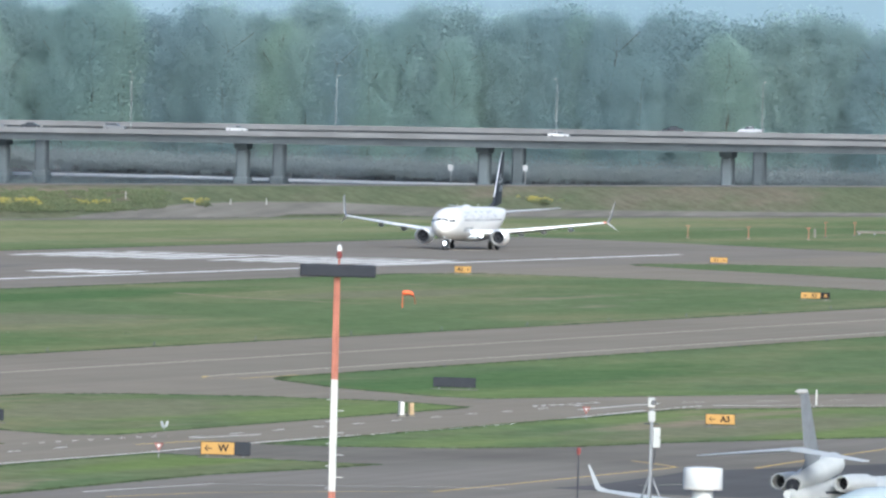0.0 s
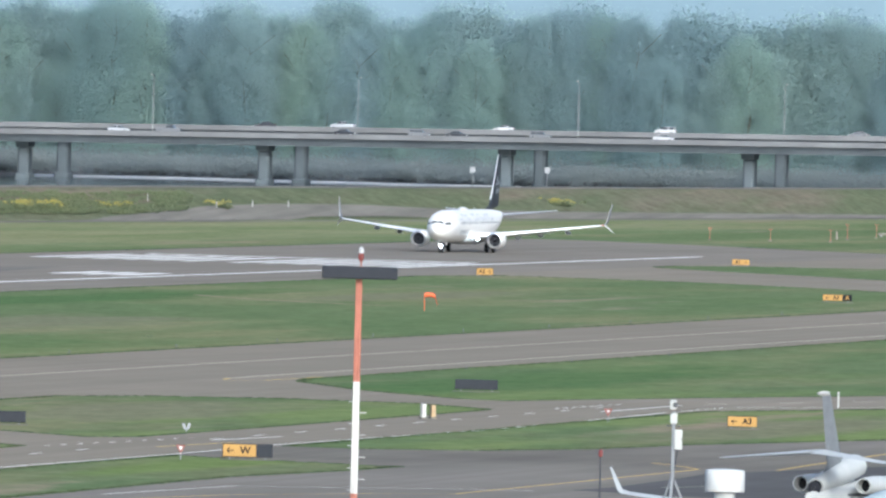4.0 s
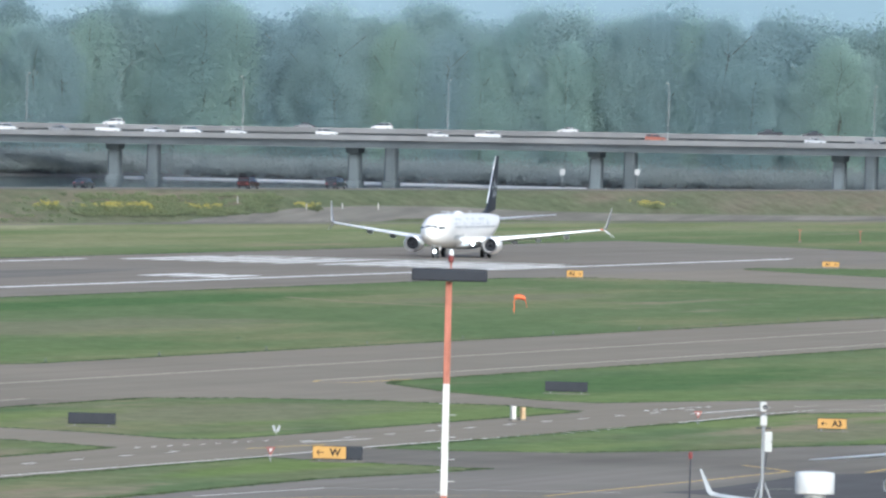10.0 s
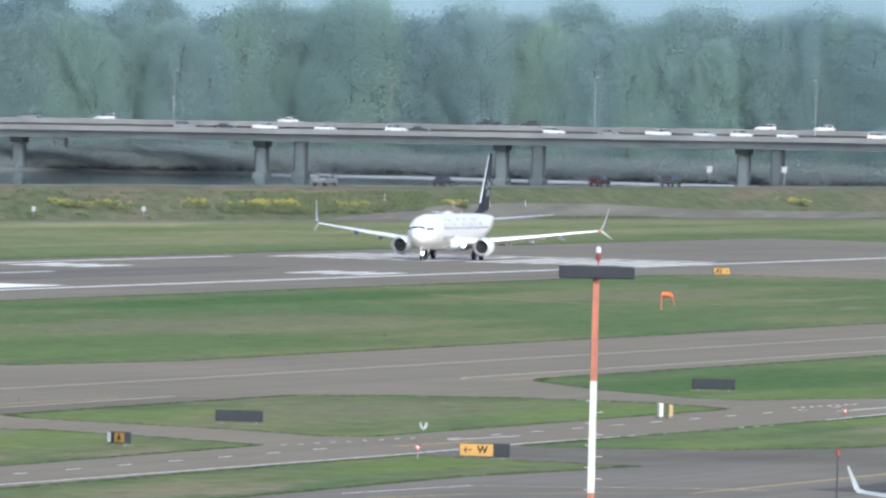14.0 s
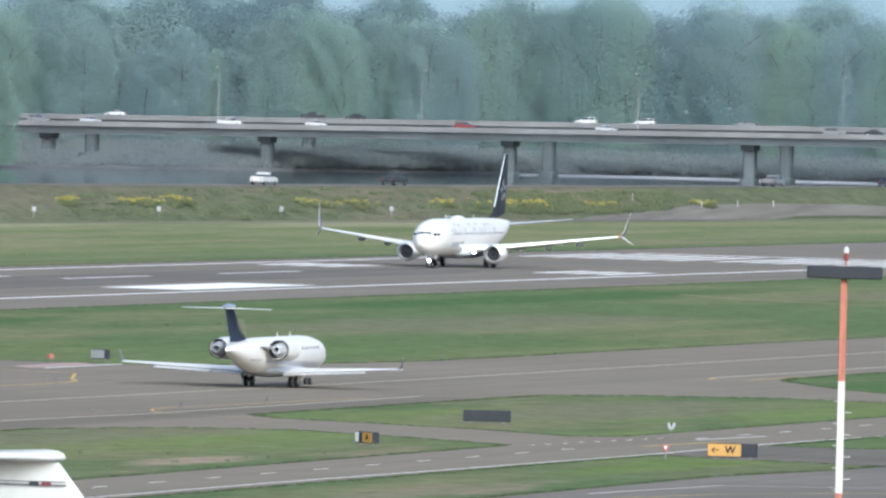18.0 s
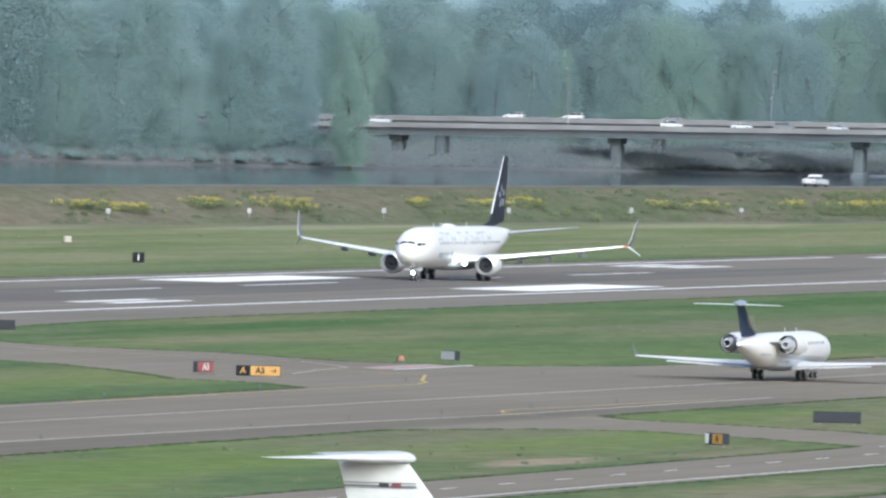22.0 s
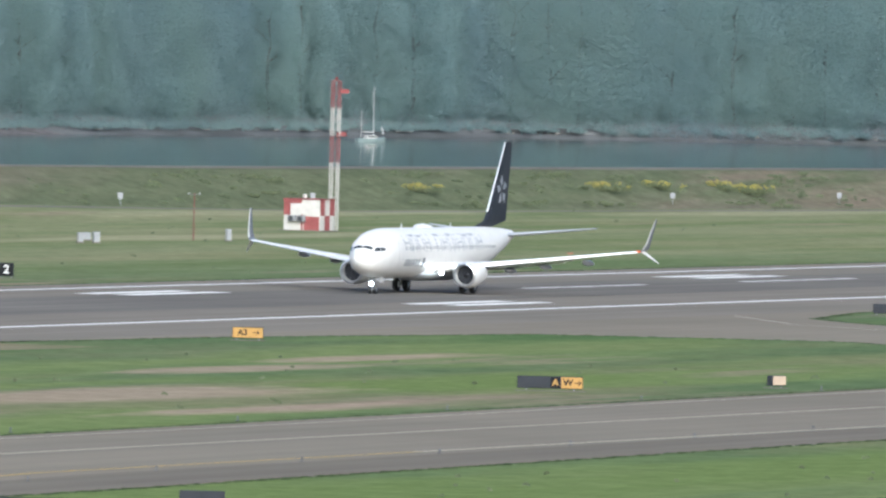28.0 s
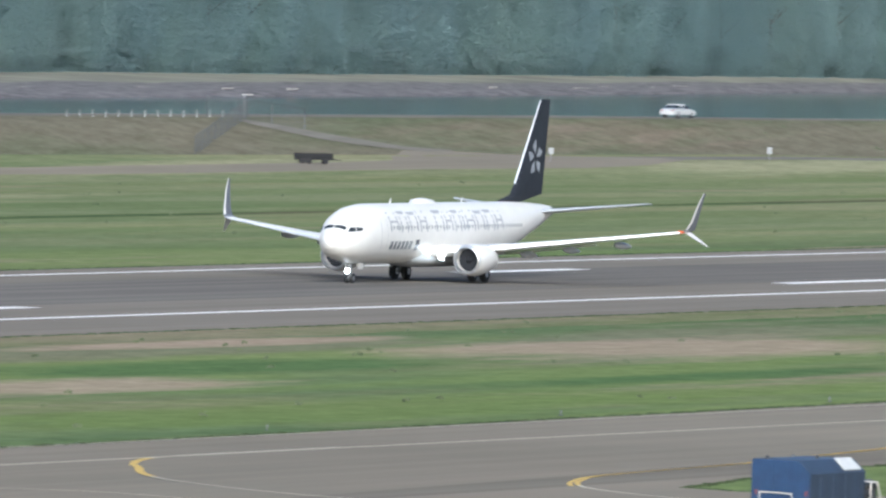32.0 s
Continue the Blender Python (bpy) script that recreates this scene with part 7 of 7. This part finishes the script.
business_jet(pose(720.2, 135.5, 0, rz=-10) @ Matrix.Diagonal((1.08, 1.08, 1.08, 1)), "white three-engine business jet with grey fin parked on apron", 7.35, 4.75, False, JET_WHITE, span=10.7)
business_jet(pose(578.68, 160.85, 0, rz=-88), "white parked business jet with tall striped T-tail", 6.95, 6.95, True, JET_WHITE, stripes=plain("maroon_stripe_paint", (0.12, 0.02, 0.03), 0.5), winglet=0)
business_jet(pose(698.6, 106.7, 0, rz=115) @ Matrix.Diagonal((1.3, 1.3, 1.3, 1)), "pale blue-grey business jet parked on the apron", 6.6, 6.5, True, plain("pale_blue_aircraft_paint", (0.34, 0.385, 0.395), 0.4), winglet=0)

# ---- roof with masts in front of the apron ----
hangar = thing("hangar", None, "plain low grey hangar with a flat roof", "hangar")
part("wall", Shape().box(396, 430, 70, 96, 0, 10.2), GREY_METAL, hangar)
part("roof", Shape().box(395.4, 430.6, 69.4, 96.6, 10.2, 10.5), CONCRETE, hangar)
for k in range(5):
    part("door_leaf", Shape().box(430.0, 430.12 + 0.06 * (k % 2), 71.5 + 4.6 * k, 76.0 + 4.6 * k, 0.05, 8.2), BELLY_GREY, hangar, "tall grey sliding door leaf")
for k in range(16):
    part("wall_rib", Shape().box(397 + 2.1 * k, 397.12 + 2.1 * k, 96.0, 96.12, 0, 10.2), GREY_METAL, hangar)
mast = thing("floodlight_mast", facing(410.28, 89.85), "orange and white banded floodlight mast with dark lamp box", "mast")
mast.location.z = 10.5
zb = 10.5
for z0, z1, mat in ((10.5, 11.41, MAST_ORANGE), (11.41, 14.49, MAST_WHITE), (14.49, 17.3, MAST_ORANGE)):
    s = Shape()
    r0, r1 = 0.1 - 0.004 * (z0 - zb), 0.1 - 0.004 * (z1 - zb)
    s.rod((0.03, 0, z0 - zb), (0.03, 0, z1 - zb), r0 * 0.62, r1 * 0.62, 10).rod((-0.075, 0, z0 - zb), (-0.075, 0, z1 - zb), r0 * 0.4, r1 * 0.4, 8).box(-0.06, 0.0, -0.02, 0.02, z0 - zb, z1 - zb)
    part("mast_section", s, mat, mast, "weathered white section" if mat is MAST_WHITE else "weathered orange section")
box = part("lamp_box", Shape().soft_box(-1.04, 1.04, -0.3, 0.3, 17.31 - zb, 17.65 - zb, 0.03), SIGN_BACK, mast, "dark grey lamp box")
part("front_panel", Shape().box(-1.0, -0.02, -0.315, -0.3, 17.34 - zb, 17.62 - zb), SIGN_BACK, box)
part("front_panel", Shape().box(0.02, 1.0, -0.315, -0.3, 17.34 - zb, 17.62 - zb), SIGN_BACK, box)
part("beacon_stem", Shape().rod((0.03, 0, 17.65 - zb), (0.03, 0, 17.85 - zb), 0.025), MAST_ORANGE, mast)
part("beacon", Shape().lathe((0.03, 0, 17.82 - zb), (0, 0, 1), [(0, 0.05), (0.05, 0.08), (0.16, 0.08), (0.2, 0.05), (0.3, 0.05), (0.36, 0.01)], 12), LAMP_RED, mast, "red obstruction beacon")
part("beacon_cap", Shape().lathe((0.03, 0, 18.02 - zb), (0, 0, 1), [(0, 0.07), (0.12, 0.07), (0.18, 0.02)], 12), SIGN_WHITE, mast)
part("cable_loop", Shape().loft([[Vector((-0.08 + 0.2 * math.cos(a), 0.02 * k, 15.9 - zb + 0.24 * math.sin(a))) for k in (0, 1)] for a in [6.283 * i / 20 for i in range(21)]], False, False), DARK_METAL, mast, "loose loop of black cable")
for k in range(9):
    side = 1 if k % 2 else -1
    z = 11.5 + 0.305 * k - zb
    part("climbing_peg", Shape().rod((0.03, 0, z), (0.03 + side * 0.24, 0, z), 0.014, n=6), MAST_WHITE if z + zb < 14.4 else MAST_ORANGE, mast)

GEAR_WHITE = plain("dull_white_gear_paint", (0.4, 0.4, 0.37), 0.6, spec=0.2)
wx = thing("weather_mast", facing(412.04, 81.3), "grey camera mast with white cabinet on tripod legs", "mast")
wx.location.z = 10.5
part("pole", Shape().rod((0, 0, 0.2), (0, 0, 3.4), 0.055, 0.045), GREY_METAL, wx)
for a in (20, 140, 260):
    part("tripod_leg", Shape().rod((0, 0, 1.65), (0.7 * math.cos(radians(a)), 0.7 * math.sin(radians(a)), 0.0), 0.03, n=6), GREY_METAL, wx)
c = part("control_cabinet", Shape().soft_box(0.03, 0.25, -0.12, 0.12, 2.35, 2.9, 0.02), GEAR_WHITE, wx, "white control cabinet")
part("latch", Shape().box(0.22, 0.24, -0.13, -0.12, 2.6, 2.66), DARK_METAL, c)
cam_box = part("camera_head", Shape().soft_box(-0.12, 0.08, -0.2, 0.15, 3.45, 3.72, 0.03), GEAR_WHITE, wx, "white camera housing")
part("lens_glass", Shape().lathe((0.03, -0.21, 3.58), (0, 1, 0), [(0, 0.01), (0, 0.07), (0.03, 0.08)], 12), DARK_METAL, cam_box)
part("head_plate", Shape().soft_box(-0.1, 0.1, -0.1, 0.1, 3.05, 3.35, 0.03), GEAR_WHITE, wx)
part("cross_bar", Shape().rod((-0.2, 0, 3.0), (0.2, 0, 3.0), 0.02, n=6), DARK_METAL, wx)
part("cable_coil", Shape().loft([[Vector((0.02 + 0.1 * math.cos(a), -0.07 - 0.02 * k, 1.75 + 0.16 * math.sin(a))) for k in (0, 1, 2)] for a in [6.283 * i / 18 for i in range(19)]], False, False), DARK_METAL, wx, "coil of black cable")
part("cable", Shape().rod((0.12, -0.06, 2.35), (0.06, -0.06, 1.85), 0.015, n=5).rod((0.06, -0.06, 1.6), (0.02, -0.06, 0.9), 0.015, n=5), DARK_METAL, wx)

dr = thing("roof_drum", facing(412.33, 79.88), "white drum-shaped housing on a short neck", "drum")
dr.location.z = 10.5
part("neck", Shape().lathe((0, 0, 0), (0, 0, 1), [(0, 0.34), (0.06, 0.3), (1.24, 0.29)], 24, True), SIGN_WHITE, dr, "", True)
part("drum", Shape().lathe((0, 0, 1.22), (0, 0, 1), [(0, 0.3), (0.0, 0.52), (0.03, 0.545), (0.56, 0.545), (0.6, 0.52), (0.63, 0.3), (0.63, 0.02)], 32), SIGN_WHITE, dr, "", True)
part("rim", Shape().lathe((0, 0, 1.24), (0, 0, 1), [(0, 0.55), (0.03, 0.556), (0.05, 0.55)], 32), MAST_WHITE, dr)

rp = thing("obstruction_light", facing(411.67, 83.25), "red obstruction light on a thin dark pole", "light")
rp.location.z = 10.5
part("pole", Shape().rod((0, 0, 0), (0, 0, 2.1), 0.025, 0.02), DARK_METAL, rp)
part("lamp", Shape().lathe((0, 0, 2.1), (0, 0, 1), [(0, 0.05), (0.05, 0.065), (0.16, 0.06), (0.2, 0.02)], 12), LAMP_RED, rp, "red glass lamp")

# ---- blue ground vehicle ----
tug = thing("service_vehicle", pose(577.8, 223.95, 0, rz=-4), "dark blue boxy service truck with sloping side and roof sheet", "service vehicle")
BLUE = plain("blue_vehicle_paint", (0.012, 0.038, 0.1), 0.6, vary=0.25)
BLUE_DULL = plain("dull_blue_vehicle_paint", (0.032, 0.048, 0.078), 0.5, vary=0.25)
sec = [(-1.25, 0.5), (-1.32, 1.85), (-0.75, 2.38), (1.3, 2.4), (1.35, 2.3), (1.35, 0.5)]
part("box_body", Shape().loft([[Vector((x, y, z)) for y, z in sec] for x in (0.0, 5.2)]), BLUE_DULL, tug, "dull blue box body")
rear = part("rear_panel", Shape().loft([[Vector((x, y * 0.985, z * 0.985 + 0.02)) for y, z in sec] for x in (-0.03, 0.0)]), BLUE, tug, "bright blue rear panel")
for y in (-0.75, -0.2, 0.35, 0.9):
    part("rib", Shape().box(-0.05, -0.03, y, y + 0.06, 0.75, 2.2), BLUE, rear)
part("rear_hoop", Shape().rod((-0.09, -0.5, 0.6), (-0.09, -0.5, 1.02), 0.03).rod((-0.09, -0.5, 1.02), (-0.09, 0.95, 1.06), 0.03).rod((-0.09, 0.95, 1.06), (-0.09, 0.95, 0.6), 0.03), MAST_WHITE, tug, "pale bent rear hoop")
part("roof_sheet", Shape().add([(3.3, -0.78, 2.4), (4.9, -0.78, 2.4), (4.9, -1.27, 1.94), (3.3, -1.27, 1.94), (3.3, -0.76, 2.43), (4.9, -0.76, 2.43), (4.9, -1.28, 1.97), (3.3, -1.28, 1.97)],
                               [(0, 1, 2, 3), (7, 6, 5, 4), (0, 4, 5, 1), (1, 5, 6, 2), (2, 6, 7, 3), (3, 7, 4, 0)]), SIGN_WHITE, tug, "pale sheet on the sloping side")
for k in range(4):
    x = 0.9 + 1.2 * k
    part("side_rib", Shape().box(x, x + 0.05, -1.34, -1.3, 0.6, 1.75), BLUE_DULL, tug)
for x, y in ((0.5, 0.9), (2.9, -0.2)):
    part("roof_lamp", Shape().lathe((x, y, 2.39), (0, 0, 1), [(0, 0.07), (0.12, 0.06), (0.15, 0.01)], 10), DARK_METAL, tug)
cab = part("cab", Shape().soft_box(5.3, 6.9, -1.1, 1.2, 0.5, 1.5, 0.15), DARK_METAL, tug, "low dark cab")
part("cab_window", Shape().soft_box(5.6, 6.93, -1.12, 1.22, 1.05, 1.42, 0.08), GLASS_DARK, cab)
part("pipe_frame", Shape().rod((5.25, -1.2, 1.45), (6.3, -1.35, 1.4), 0.035).rod((6.3, -1.35, 1.4), (6.7, -1.35, 0.6), 0.035).rod((5.8, -1.3, 1.42), (5.8, -1.3, 0.6), 0.03), MAST_WHITE, tug, "pale bent pipe frame")
for x in (0.9, 5.9):
    for y in (-1.1, 1.1):
        wheel(tug, x, y, 0.45, 0.28)
for y in (-1.12, 1.12):
    part("tail_light", Shape().box(-0.06, -0.02, y - 0.04, y + 0.04, 0.95, 1.15), LAMP_RED, tug)


def motions():
    """Keys everything that moves."""
    run = [(0, 1866.1), (1, 1863.6), (2, 1860.0), (4.5, 1847.8), (6, 1838.6), (7.5, 1826.5), (9, 1809.8), (10.5, 1786.8), (12, 1757.2), (13.5, 1722.6), (15.5, 1670.7), (17, 1627.0), (18.5, 1578.3), (20, 1525.0),
           (21.5, 1466.6), (23, 1403.3), (24.5, 1335.4), (26.5, 1239.6), (28, 1163.9), (29, 1110.7), (30, 1055.2), (31, 998.1), (32, 938.5)]
    walk(plane, [(t, pose(x, 395, 0, rz=180)) for t, x in run])
    walk(crj, [(0, pose(838, 264.5, 0)), (16, pose(995.5, 262.9, 0)), (19, pose(1024.8, 262.0, 0)), (22.5, pose(1059.5, 260.8, 0)), (32, pose(1154, 259, 0))])
    walk(tug, [(0, pose(262, 192.5, 0, rz=4)), (24, pose(499, 216.8, 0, rz=4)), (30, pose(558.1, 222.4, 0, rz=0)), (31, pose(567.9, 222.95, 0, rz=-4)), (31.5, pose(572.4, 223.25, 0, rz=-4)), (32, pose(577.8, 223.95, 0, rz=-4))])
    for v, rows in DRIVERS:
        walk(v, rows)


motions()
